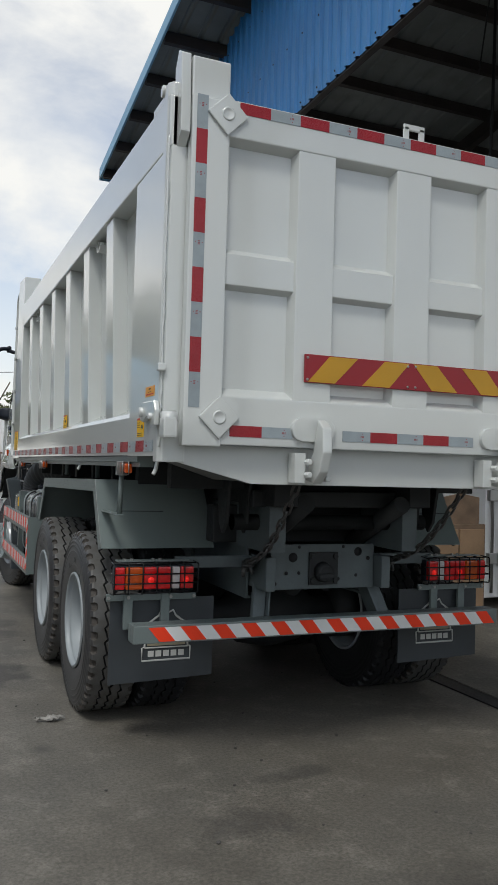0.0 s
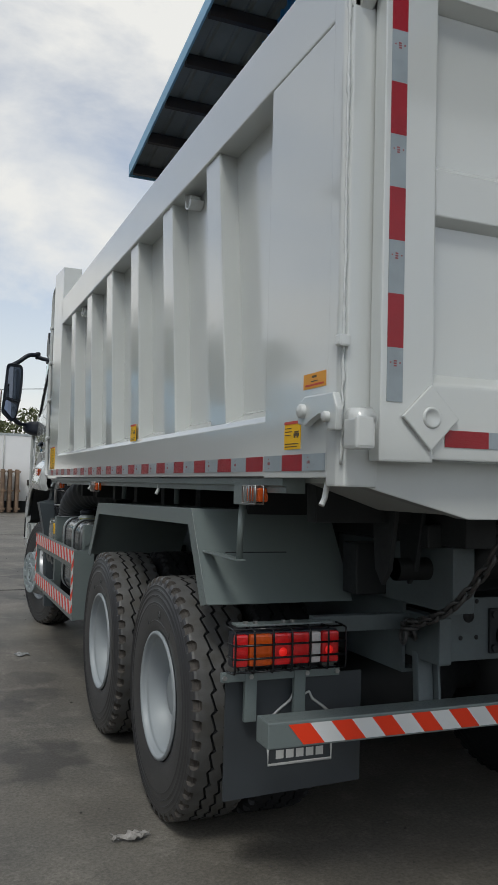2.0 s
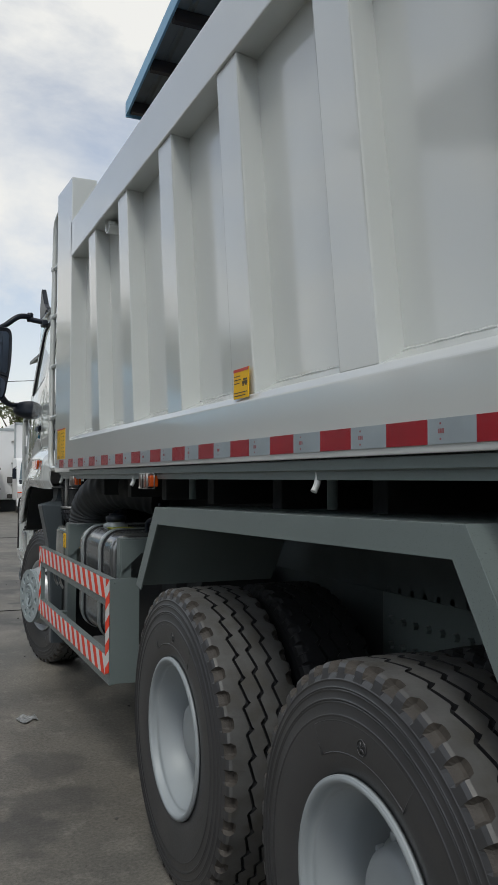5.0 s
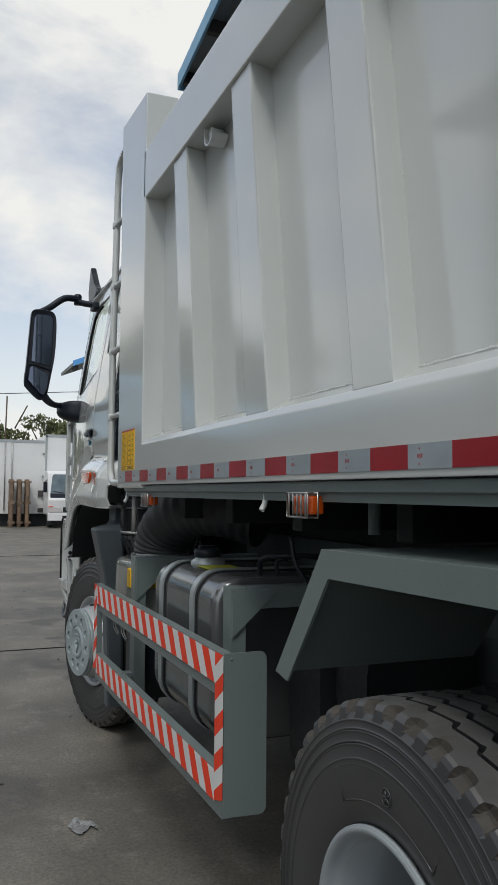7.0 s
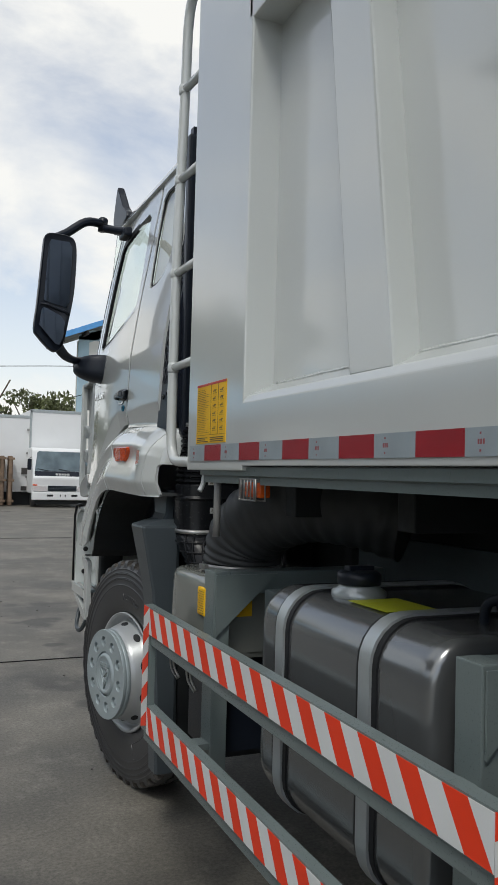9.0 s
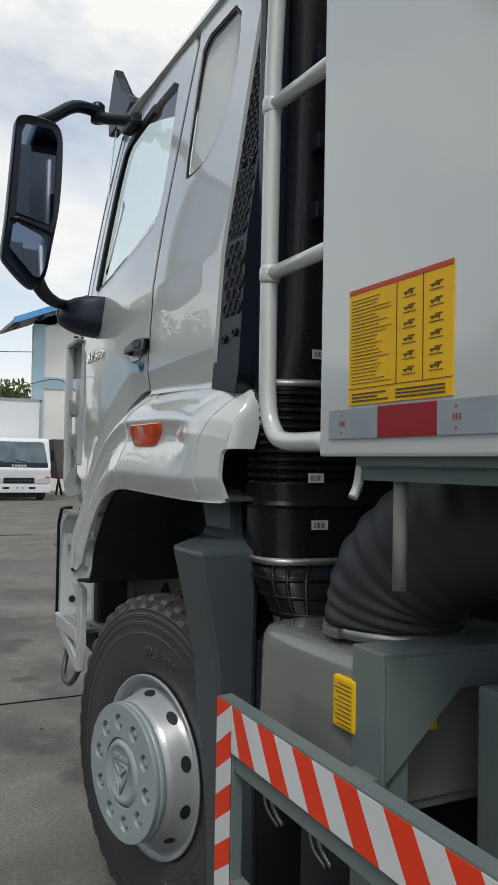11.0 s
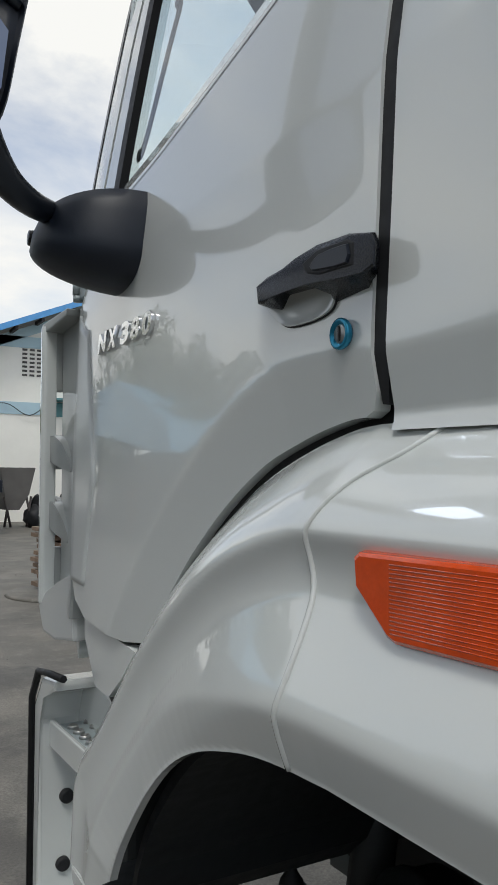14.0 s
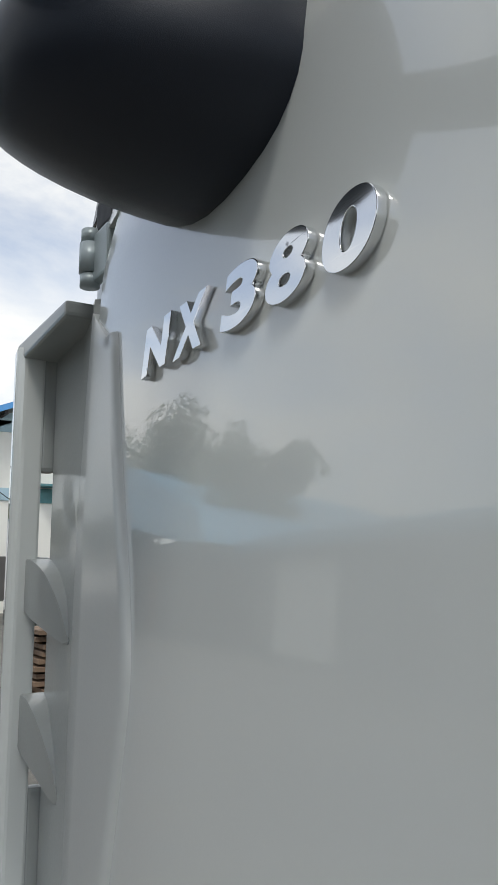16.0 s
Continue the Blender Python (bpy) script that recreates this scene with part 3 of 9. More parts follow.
for s in (-1, 1):
    for z in (3.125, 1.76):
        bm = bmesh.new()
        box(bm, -0.068, 0.068, -0.014, 0.0, -0.068, 0.068, 0.004, Matrix.Translation((s * 1.0, TG - 0.001, z)) @ Matrix.Rotation(radians(45), 4, "Y"))
        lathe(bm, [(TG - 0.0165, 0.0), (TG - 0.0165, 0.022), (TG - 0.021, 0.027), (TG - 0.015, 0.032), (TG - 0.010, 0.032)], (s * 1.0, 0, z), "y", 24)
        part("corner_plate", bm, BODY, tailgate, "diamond corner plate with a stamped round")
bm = bmesh.new()
for x in (-0.045, 0.045):
    box(bm, x - 0.015, x + 0.015, TG + 0.008, TG + 0.022, 3.195, 3.262, 0.003)
box(bm, -0.06, 0.06, TG + 0.008, TG + 0.022, 3.245, 3.275, 0.004)
part("lifting_eye", bm, BODY, tailgate)
# lower hinges: a round boss, a bent claw and its bracket
for x in (-0.535, 0.535):
    bm = bmesh.new()
    hull = [(x - 0.055 + 0.055 * math.cos(radians(q)), 1.725 + 0.055 * math.sin(radians(q))) for q in range(90, 271, 15)]
    hull += [(x + 0.060 + 0.055 * math.cos(radians(q)), 1.725 + 0.055 * math.sin(radians(q))) for q in range(-90, 91, 15)]
    prism(bm, hull, "y", TG - 0.024, TG + 0.004, 0.005)
    part("hinge_boss", bm, BODY, tailgate)
    bm = bmesh.new()
    claw = [(TG - 0.05, 1.775), (TG - 0.105, 1.73), (TG - 0.115, 1.62), (TG - 0.085, 1.53), (TG - 0.02, 1.475), (0.02, 1.49), (-0.015, 1.545), (TG - 0.03, 1.62), (TG - 0.03, 1.70)]
    prism(bm, claw, "x", x + 0.004, x + 0.052, 0.009)
    part("hinge_claw", bm, BODY, tailgate)
    bm = bmesh.new()
    box(bm, x - 0.085, x - 0.03, TG - 0.01, 0.02, 1.475, 1.615, 0.004)
    part("hinge_bracket", bm, BODY, tailgate)
    for dx, z in ((-0.025, 1.515), (-0.025, 1.575), (0.075, 1.50)):
        bm = bmesh.new()
        lathe(bm, [(0, 0), (0, 0.016), (-0.03, 0.016), (-0.034, 0.010), (-0.034, 0)], (x + dx, TG - 0.012, z), "y", 6, smooth=False)
        part("hinge_bolt", bm, BODY, tailgate)


# ---- films, plates and labels on the body ----
def strip(parent, place, count, first, length, height, gap=0.0):
    """Alternating red and silver film pieces along a line: place(i) gives the pose of piece i in its own x, z plane."""
    for i in range(count):
        bm = bmesh.new()
        box(bm, 0, length - gap, -0.0015, 0.001, 0, height)
        red = (i + first) % 2 == 0
        bmesh.ops.transform(bm, matrix=place(i), verts=bm.verts)
        part("reflective_film", bm, RED if red else SILVER, parent, "dark red reflective film" if red else "grey honeycomb reflective film")
        if not red:
            bm = bmesh.new()
            for dx in (-0.011, -0.004, 0.003):
                box(bm, length * 0.72 + dx, length * 0.72 + dx + 0.004, -0.0022, -0.0012, height * 0.42, height * 0.60)
            box(bm, length * 0.72 - 0.002, length * 0.72 + 0.002, -0.0022, -0.0012, height * 0.76, height * 0.84)
            box(bm, length * 0.72 - 0.002, length * 0.72 + 0.002, -0.0022, -0.0012, height * 0.16, height * 0.24)
            bmesh.ops.transform(bm, matrix=place(i), verts=bm.verts)
            part("film_print", bm, FILM_INK, parent)


def on_left(y, z):
    """Pose of a flat piece on the left side that runs forward from y."""
    return Matrix.Translation((-SIDE - 0.0015, y, z)) @ Matrix.Rotation(radians(-90), 4, "Z") @ Matrix.Diagonal((-1, 1, 1, 1))


# side line, from the rear forward
strip(dump_body, lambda i: on_left(0.115 + 0.152 * i, 1.602), 3, 1, 0.152, 0.052)
strip(dump_body, lambda i: on_left(0.585 + 0.1523 * i, 1.602), 34, 0, 0.1523, 0.052)
# tailgate: left and right uprights, top and bottom edges
for s in (-1, 1):
    strip(tailgate, lambda i: Matrix.Translation((s * 1.118 + 0.026, TG - 0.001, 1.80 + 0.155 * i)) @ Matrix.Rotation(radians(-90), 4, "Y"), 9, 1, 0.155, 0.052)
strip(tailgate, lambda i: Matrix.Translation((-0.94 + 0.152 * i, TG - 0.001, 3.142)), 12, 0, 0.152, 0.052)
strip(tailgate, lambda i: Matrix.Translation((-0.945 + 0.156 * i, TG - 0.001, 1.678)), 2, 0, 0.156, 0.05)
strip(tailgate, lambda i: Matrix.Translation((-0.37 + 0.152 * i, TG - 0.001, 1.678)), 5, 1, 0.152, 0.05)
strip(tailgate, lambda i: Matrix.Translation((0.635 + 0.156 * i, TG - 0.001, 1.678)), 2, 0, 0.156, 0.05)

# chevron board, mirrored about its middle
board = bmesh.new()
box(board, -0.585, 0.585, TG - 0.012, TG - 0.004, 1.945, 2.078, 0.002)
board = part("chevron_board", board, CHEV_RED, tailgate, "red and yellow diagonal warning board")
for s in (-1, 1):
    for b0, b1, t0, t1 in ((0.124, 0.276, 0.012, 0.152), (0.425, 0.566, 0.302, 0.455)):
        pts = [(s * t0, 2.074), (s * t1, 2.074), (s * b1, 1.949), (s * b0, 1.949)]
        bm = bmesh.new()
        prism(bm, pts, "y", TG - 0.0135, TG - 0.011)
        part("yellow_stripe", bm, CHEV_YELLOW, board)
for x, z in ((-0.57, 2.062), (-0.57, 1.96), (0.57, 2.062), (0.57, 1.96), (-0.02, 2.06), (0.025, 2.062), (-0.02, 1.96), (0.025, 1.96)):
    bm = bmesh.new()
    lathe(bm, [(TG - 0.016, 0.0), (TG - 0.0155, 0.006), (TG - 0.011, 0.007)], (x, 0, z), "y", 8)
    part("rivet", bm, STEEL, board)


def label_plate(name, parent, y0, y1, z0, z1, mat, lab, bars):
    """A flat label on the left side with bars of print: bars of (from, to, height from, height to, ink) in parts of its size."""
    bm = bmesh.new()
    box(bm, -SIDE - 0.002, -SIDE + 0.001, y0, y1, z0, z1)
    ob = part(name, bm, mat, parent, lab)
    for a, b, c, d, ink in bars:
        bm = bmesh.new()
        box(bm, -SIDE - 0.003, -SIDE - 0.0017, y1 - (y1 - y0) * b, y1 - (y1 - y0) * a, z0 + (z1 - z0) * c, z0 + (z1 - z0) * d)
        part("print_bar", bm, ink, ob)
    return ob


rules = [(0.0, 1.0, 0.962, 1.0, RED_INK), (0.50, 0.505, 0.14, 0.96, INK), (0.745, 0.75, 0.14, 0.96, INK), (0, 1, 0.138, 0.142, INK)]
rules += [(0.03, 0.03 + 0.43 * random.uniform(0.6, 1.0), 0.18 + 0.030 * i, 0.1835 + 0.030 * i, INK) for i in range(25)]
for j, c in enumerate((0.56, 0.80)):
    for i in range(6):
        z = 0.20 + 0.122 * i
        rules += [(c + 0.01, c + 0.09, z + 0.034, z + 0.046, INK), (c + 0.05, c + 0.11, z + 0.052, z + 0.062, INK), (c, c + 0.12, z + 0.002, z + 0.006, INK), (c + 0.02, c + 0.032, z + 0.022, z + 0.032, INK),
                  (c + 0.075, c + 0.087, z + 0.022, z + 0.032, INK)]
rules += [(0.04, 0.04 + random.uniform(0.2, 0.4), 0.025 + 0.03 * i, 0.038 + 0.03 * i, INK) for i in range(3)] + [(0.5, 0.94, 0.025 + 0.03 * i, 0.038 + 0.03 * i, INK) for i in range(3)]
label_plate("safety_plate", dump_body, 5.425, 5.700, 1.660, 1.862, YELLOW, "yellow instruction plate with fine print", rules)
small = [(0, 1, 0.90, 1.0, RED_INK), (0.06, 0.45, 0.74, 0.77, INK), (0.06, 0.5, 0.62, 0.65, INK), (0.06, 0.4, 0.5, 0.53, INK), (0.06, 0.9, 0.18, 0.21, INK), (0.06, 0.8, 0.08, 0.11, INK),
         (0.6, 0.92, 0.46, 0.56, INK), (0.66, 0.9, 0.58, 0.64, INK), (0.62, 0.70, 0.40, 0.46, INK), (0.8, 0.88, 0.40, 0.46, INK)]
label_plate("warning_label", dump_body, 0.285, 0.405, 1.672, 1.762, YELLOW, "small yellow warning label", small)
label_plate("caution_label", dump_body, 0.12, 0.27, 1.855, 1.902, ORANGE_LABEL, "faded orange caution label", [(0.4, 0.6, 0.68, 0.82, INK), (0.1, 0.92, 0.16, 0.28, RED_INK), (0.35, 0.65, 0.42, 0.48, INK)])
label_plate("warning_label", dump_body, 2.42, 2.54, 1.788, 1.883, YELLOW, "small yellow warning label", small)

# lever at the rear corner
bm = bmesh.new()
prism(bm, [(0.25, 1.80), (0.245, 1.745), (0.20, 1.735), (0.10, 1.775), (0.055, 1.765), (0.05, 1.715), (0.0, 1.715), (-0.005, 1.78), (0.02, 1.825), (0.20, 1.828)], "x", -1.282, -1.258, 0.006)
lever = part("tailgate_lever", bm, BODY, truck)
for y, z, r in ((0.205, 1.782, 0.022), (0.045, 1.755, 0.016)):
    bm = bmesh.new()
    lathe(bm, [(-1.298, 0), (-1.298, r * 0.8), (-1.294, r), (-1.25, r)], (0, y, z), "x", 20)
    part("lever_pin", bm, BODY, lever)
bm = bmesh.new()
lathe(bm, [(-1.262, 0), (-1.260, 0.034), (-1.20, 0.040), (-1.20, 0)], (0, -0.045, 1.74), "x", 20)
box(bm, -1.262, -1.20, -0.085, -0.01, 1.66, 1.75, 0.01)
part("latch_lug", bm, BODY, lever)
bm = bmesh.new()
box(bm, -1.272, -1.235, 0.000, 0.030, 1.955, 1.990, 0.006)
prism(bm, [(0.03, 1.99), (0.06, 1.985), (0.03, 1.965)], "x", -1.27, -1.25)
part("latch_stop", bm, BODY, lever)


# ---- wheels ----
R_TYRE, AXLE_Z = 0.556, 0.552


def zigzag(u):
    """A saw-like wave of period one, from -1 to 1: a long slant and a short way back."""
    t = u % 1.0
    return -1 + 2 * t / 0.8 if t < 0.8 else 1 - 2 * (t - 0.8) / 0.2


def tyre_mesh():
    """Tyre about the x axis, outer side at -x: sidewall rings, four ribs with zigzag grooves, notched shoulders."""
    bm = bmesh.new()
    n, half = 42, 10
    steps = n * half
    rows = []
    side = [(0.120, 0.268), (0.136, 0.287), (0.149, 0.335), (0.1535, 0.380), (0.1540, 0.420)]
    for r, w in ((0.4300, 0.1537), (0.4600, 0.1522), (0.4660, 0.1518), (0.4870, 0.1500), (0.4925, 0.1494), (0.5110, 0.1466)):
        side += [(w + 0.0002, r - 0.0045), (w, r - 0.0022), (w + 0.0026, r), (w - 0.0003, r + 0.0022), (w - 0.0006, r + 0.0027)]
    for k in range(steps):
        a, ph = 2 * math.pi * k / steps, (k % half) / half
        prof = [(-w, r) for w, r in side]
        top = R_TYRE

        def shoulder(s, u):
            """Rounded shoulder with a scallop that is deepest at u = 0.5."""
            dip = math.sqrt(max(0.0, 1 - ((u - 0.5) / 0.27) ** 4))
            return [(s * (0.1435 - 0.004 * dip), 0.526), (s * (0.1405 - 0.012 * dip), 0.539 - 0.006 * dip), (s * (0.1345 - 0.014 * dip), top - 0.007 - 0.012 * dip),
                    (s * (0.1265 - 0.015 * dip), top - 0.003 - 0.015 * dip), (s * (0.1240 - 0.017 * dip), top - 0.0025)]
        prof += shoulder(-1, ph)
        for c, sh in ((-0.058, 0.0), (0.0, 0.36), (0.058, 0.72)):
            z = c + 0.0095 * zigzag(k / half * 1.0 + sh)
            g = 0.0046 + 0.0042 * ((k / half + sh) % 1.0 >= 0.8)
            prof += [(z - g - 0.0008, top), (z - g, top - 0.016), (z + g, top - 0.016), (z + g + 0.0008, top)]
        prof += shoulder(1, (ph + 0.5) % 1)[::-1] + [(w, r) for w, r in side[::-1]]
        rows.append([bm.verts.new((w, r * math.cos(a), r * math.sin(a))) for w, r in prof])
    for k in range(steps):
        r0, r1 = rows[k], rows[(k + 1) % steps]
        for i in range(len(r0) - 1):
            f = bm.faces.new((r0[i], r1[i], r1[i + 1], r0[i + 1]))
            f.smooth = i < len(side) - 1 or i > len(r0) - len(side) - 1
    return bm


def arc_text(words, size, radius, start, x, depth=0.0022):
    """Raised sidewall lettering bent round the x axis on the outer side; start: the degree of its middle from the top, forward."""
    bm = text_mesh(words, size, depth, bold=0.0006)
    for v in bm.verts:
        a = radians(90 - start) - v.co.x / radius
        r = radius + v.co.y
        v.co = Vector((x - v.co.z, -r * math.cos(a), r * math.sin(a)))
    return bm


def rim_mesh(front):
    bm = bmesh.new()
    if front:
        prof = [(-0.100, 0.262), (-0.138, 0.274), (-0.150, 0.286), (-0.151, 0.293), (-0.138, 0.294), (-0.150, 0.288), (-0.142, 0.276), (-0.124, 0.268), (-0.114, 0.262), (-0.112, 0.257), (-0.116, 0.252), (-0.150, 0.238), (-0.190, 0.223), (-0.216, 0.212), (-0.222, 0.200), (-0.222, 0.05)]
    else:
        prof = [(-0.104, 0.262), (-0.138, 0.276), (-0.151, 0.288), (-0.150, 0.295), (-0.138, 0.296), (-0.152, 0.291), (-0.154, 0.282), (-0.148, 0.275), (-0.136, 0.272), (-0.126, 0.270), (-0.120, 0.262), (-0.121, 0.259), (-0.112, 0.257), (-0.108, 0.250), (-0.06, 0.246), (-0.052, 0.240), (-0.01, 0.237), (0.02, 0.233),
                (0.085, 0.232), (0.112, 0.224), (0.120, 0.19), (0.120, 0.05)]
    lathe(bm, prof, (0, 0, 0), "x", 64)
    bmesh.ops.delete(bm, geom=[f for f in bm.faces if len(f.verts) > 4], context="FACES")
    lathe(bm, [(0.13, 0.262), (0.13, 0.245), (-0.03, 0.250), (-0.03, 0.262)], (0, 0, 0), "x", 48, closed=True)
    return bm


TYRE = tidy(tyre_mesh())
TYRE_ME = bpy.data.meshes.new("tyre")
for f in TYRE.faces:
    low_r = min(math.hypot(v.co.y, v.co.z) for v in f.verts)
    mid = f.calc_center_median()
    turn = 42 * math.atan2(mid.z, mid.y) / (2 * math.pi) + (0.5 if mid.x > 0 else 0.0)
    notch = abs(turn % 1.0 - 0.5) < 0.27 and low_r > 0.520 and abs(mid.x) > 0.105
    # index 2, seal black, paints the shade inside the tread grooves
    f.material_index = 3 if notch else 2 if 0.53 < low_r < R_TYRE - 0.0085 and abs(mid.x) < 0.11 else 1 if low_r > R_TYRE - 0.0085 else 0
TYRE.to_mesh(TYRE_ME)
TYRE_ME.materials.append(RUBBER)
TYRE_ME.materials.append(TREAD)
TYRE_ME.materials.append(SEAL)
TYRE_ME.materials.append(NOTCH)
# inner twins all in seal black: deep shade under the guard put into colour
SHADED_INNER_TYRE_ME = bpy.data.meshes.new("tyre")
TYRE.to_mesh(SHADED_INNER_TYRE_ME)
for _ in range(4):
    SHADED_INNER_TYRE_ME.materials.append(SEAL)


def mesh_of(name, bm, mat):
    tidy(bm)
    me = bpy.data.meshes.new(name)
    bm.to_mesh(me)
    bm.free()
    me.materials.append(mat)
    return me


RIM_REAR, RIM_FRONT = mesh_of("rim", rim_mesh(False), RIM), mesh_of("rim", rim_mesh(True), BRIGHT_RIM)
lettering = bmesh.new()
for words, size, radius, start in (("12.00R20", 0.046, 0.357, 9),):
    b = arc_text(words, size, radius, start, -0.1530)
    tmp = bpy.data.meshes.new("tmp")
    b.to_mesh(tmp)
    lettering.from_mesh(tmp)
SIZE_TEXT = mesh_of("size_lettering", lettering, RUBBER)
# panel outline and badge on the sidewall
b = bmesh.new()
for r in (0.345, 0.418):
    tube(b, [(-0.1525 + 0.003 * (r < 0.4), -r * math.cos(radians(q)), r * math.sin(radians(q))) for q in range(60, 121, 3)], 0.0022, 5)
for q in (60, 120):
    tube(b, [(-0.152, -r * math.cos(radians(q)), r * math.sin(radians(q))) for r in (0.345, 0.38, 0.418)], 0.0022, 5)
lathe(b, [(-0.1545, 0.016), (-0.1560, 0.018), (-0.1545, 0.020)], (0, -0.012, 0.378), "x", 16, closed=True)
for q in range(5):
    a = radians(72 * q)
    tube(b, [(-0.155, -0.012, 0.378), (-0.155, -0.012 + 0.014 * math.cos(a), 0.378 + 0.014 * math.sin(a))], 0.002, 5)
SIDE_RELIEF = mesh_of("sidewall_relief", b, RUBBER)

b = bmesh.new()
lathe(b, [(0.118, 0.165), (0.030, 0.160), (0.014, 0.152), (-0.020, 0.128), (-0.050, 0.120), (-0.066, 0.104), (-0.072, 0.070), (-0.074, 0.0)], (0, 0, 0), "x", 80)
for v in b.verts:
    if abs(v.co.x - 0.022) < 0.012:
        f = 1 + 0.035 * math.cos(10 * math.atan2(v.co.z, v.co.y))
        v.co.y, v.co.z = v.co.y * f, v.co.z * f
for q in range(10):
    a = 2 * math.pi * q / 10
    lathe(b, [(0.014, 0.013), (-0.018, 0.012), (-0.020, 0.008), (-0.020, 0)], (0, 0.140 * math.cos(a), 0.140 * math.sin(a)), "x", 8)
REAR_HUB = mesh_of("axle_hub", b, RIM)
b = bmesh.new()
for q in range(10):
    a = 2 * math.pi * (q + 0.5) / 10
    lathe(b, [(0.118, 0.016), (0.085, 0.017), (0.085, 0.0)], (0, 0.196 * math.cos(a), 0.196 * math.sin(a)), "x", 6, smooth=False)
REAR_NUTS = mesh_of("wheel_nut", b, RIM)

# front hub cover: a drum with a flat bored plate on it, bolts sunk in the holes, and a plain badge
def bored_plate(outer, inner, holes, thick, edge):
    """A flat ring in the plane x = 0 with round holes: (y, z, radius)."""
    cu = bpy.data.curves.new("plate", "CURVE")
    cu.dimensions, cu.fill_mode, cu.extrude, cu.bevel_depth, cu.bevel_resolution = "2D", "BOTH", thick / 2 - edge, edge, 1
    for y, z, r, n in [(0, 0, outer - edge, 72), (0, 0, inner + edge, 48)] + [(y, z, r + edge, 20) for y, z, r in holes]:
        sp = cu.splines.new("POLY")
        sp.points.add(n - 1)
        sp.use_cyclic_u = True
        for i in range(n):
            sp.points[i].co = (y + r * math.cos(2 * math.pi * i / n), z + r * math.sin(2 * math.pi * i / n), 0, 1)
    ob = bpy.data.objects.new("plate", cu)
    me = ob.to_mesh()
    bm = bmesh.new()
    bm.from_mesh(me)
    ob.to_mesh_clear()
    bpy.data.objects.remove(ob)
    bpy.data.curves.remove(cu)
    for v in bm.verts:
        v.co = Vector((-v.co.z, v.co.x, v.co.y))
    return bm


b = bmesh.new()
lathe(b, [(-0.034, 0.15), (-0.036, 0.211), (-0.040, 0.2175), (-0.056, 0.2180), (-0.060, 0.214), (-0.060, 0.110), (-0.070, 0.104), (-0.080, 0.096), (-0.084, 0.088), (-0.080, 0.080),
          (-0.076, 0.074), (-0.076, 0.0)], (0, 0, 0), "x", 64)
HUB_COVER = mesh_of("hub_cover", b, HUB)
AROUND = [2 * math.pi * (q + 0.25) / 10 for q in range(10)]
b = bored_plate(0.2165, 0.1080, [(0.158 * math.cos(a), 0.158 * math.sin(a), 0.0245) for a in AROUND], 0.017, 0.0022)
for v in b.verts:
    v.co.x -= 0.0685
HUB_PLATE = mesh_of("hub_plate", b, HUB)
b = bmesh.new()
lathe(b, [(-0.058, 0.0140), (-0.068, 0.0135), (-0.071, 0.010), (-0.071, 0)], (0, 0.158 * math.cos(AROUND[0]), 0.158 * math.sin(AROUND[0])), "x", 10)
HUB_BOLTS = mesh_of("hub_bolt", b, HUB)
b = bmesh.new()
tri = [(-0.046, 0.030), (0.046, 0.030), (0.036, -0.006), (0.0, -0.068), (-0.036, -0.006)]
tube(b, [(-0.079, y, z) for y, z in tri], 0.0045, 6, closed=True)
for y, z in ((-0.040, 0.028), (0.040, 0.028), (0.0, -0.06)):
    tube(b, [(-0.079, 0.0, -0.012), (-0.079, y, z)], 0.004, 6)
for k in range(5):
    box(b, -0.083, -0.076, -0.044 + 0.0185 * k, -0.030 + 0.0185 * k, 0.040, 0.054)
HUB_BADGE = mesh_of("hub_badge", b, HUB)
# oval holes of the front rim: closed black patches, their dark depth only painted
b = bmesh.new()
for q in range(1):
    a = 2 * math.pi * (q + 0.5) / 10
    ring = [Vector((-0.1525 - 0.0155 * math.cos(c), 0, 0)) + Vector((0, math.cos(a), math.sin(a))) * (0.2388 - 0.0060 * math.cos(c))
            + Vector((0, -math.sin(a), math.cos(a))) * 0.025 * math.sin(c) for c in [2 * math.pi * i / 14 for i in range(14)]]
    outer = [b.verts.new(p) for p in ring]
    inner = [b.verts.new(p - Vector((-0.02, 0.03 * math.cos(a), 0.03 * math.sin(a)))) for p in ring]
    for i in range(14):
        b.faces.new((outer[i], outer[(i + 1) % 14], inner[(i + 1) % 14], inner[i]))
    b.faces.new(outer)
RIM_HOLES = mesh_of("vent_hole", b, SEAL)


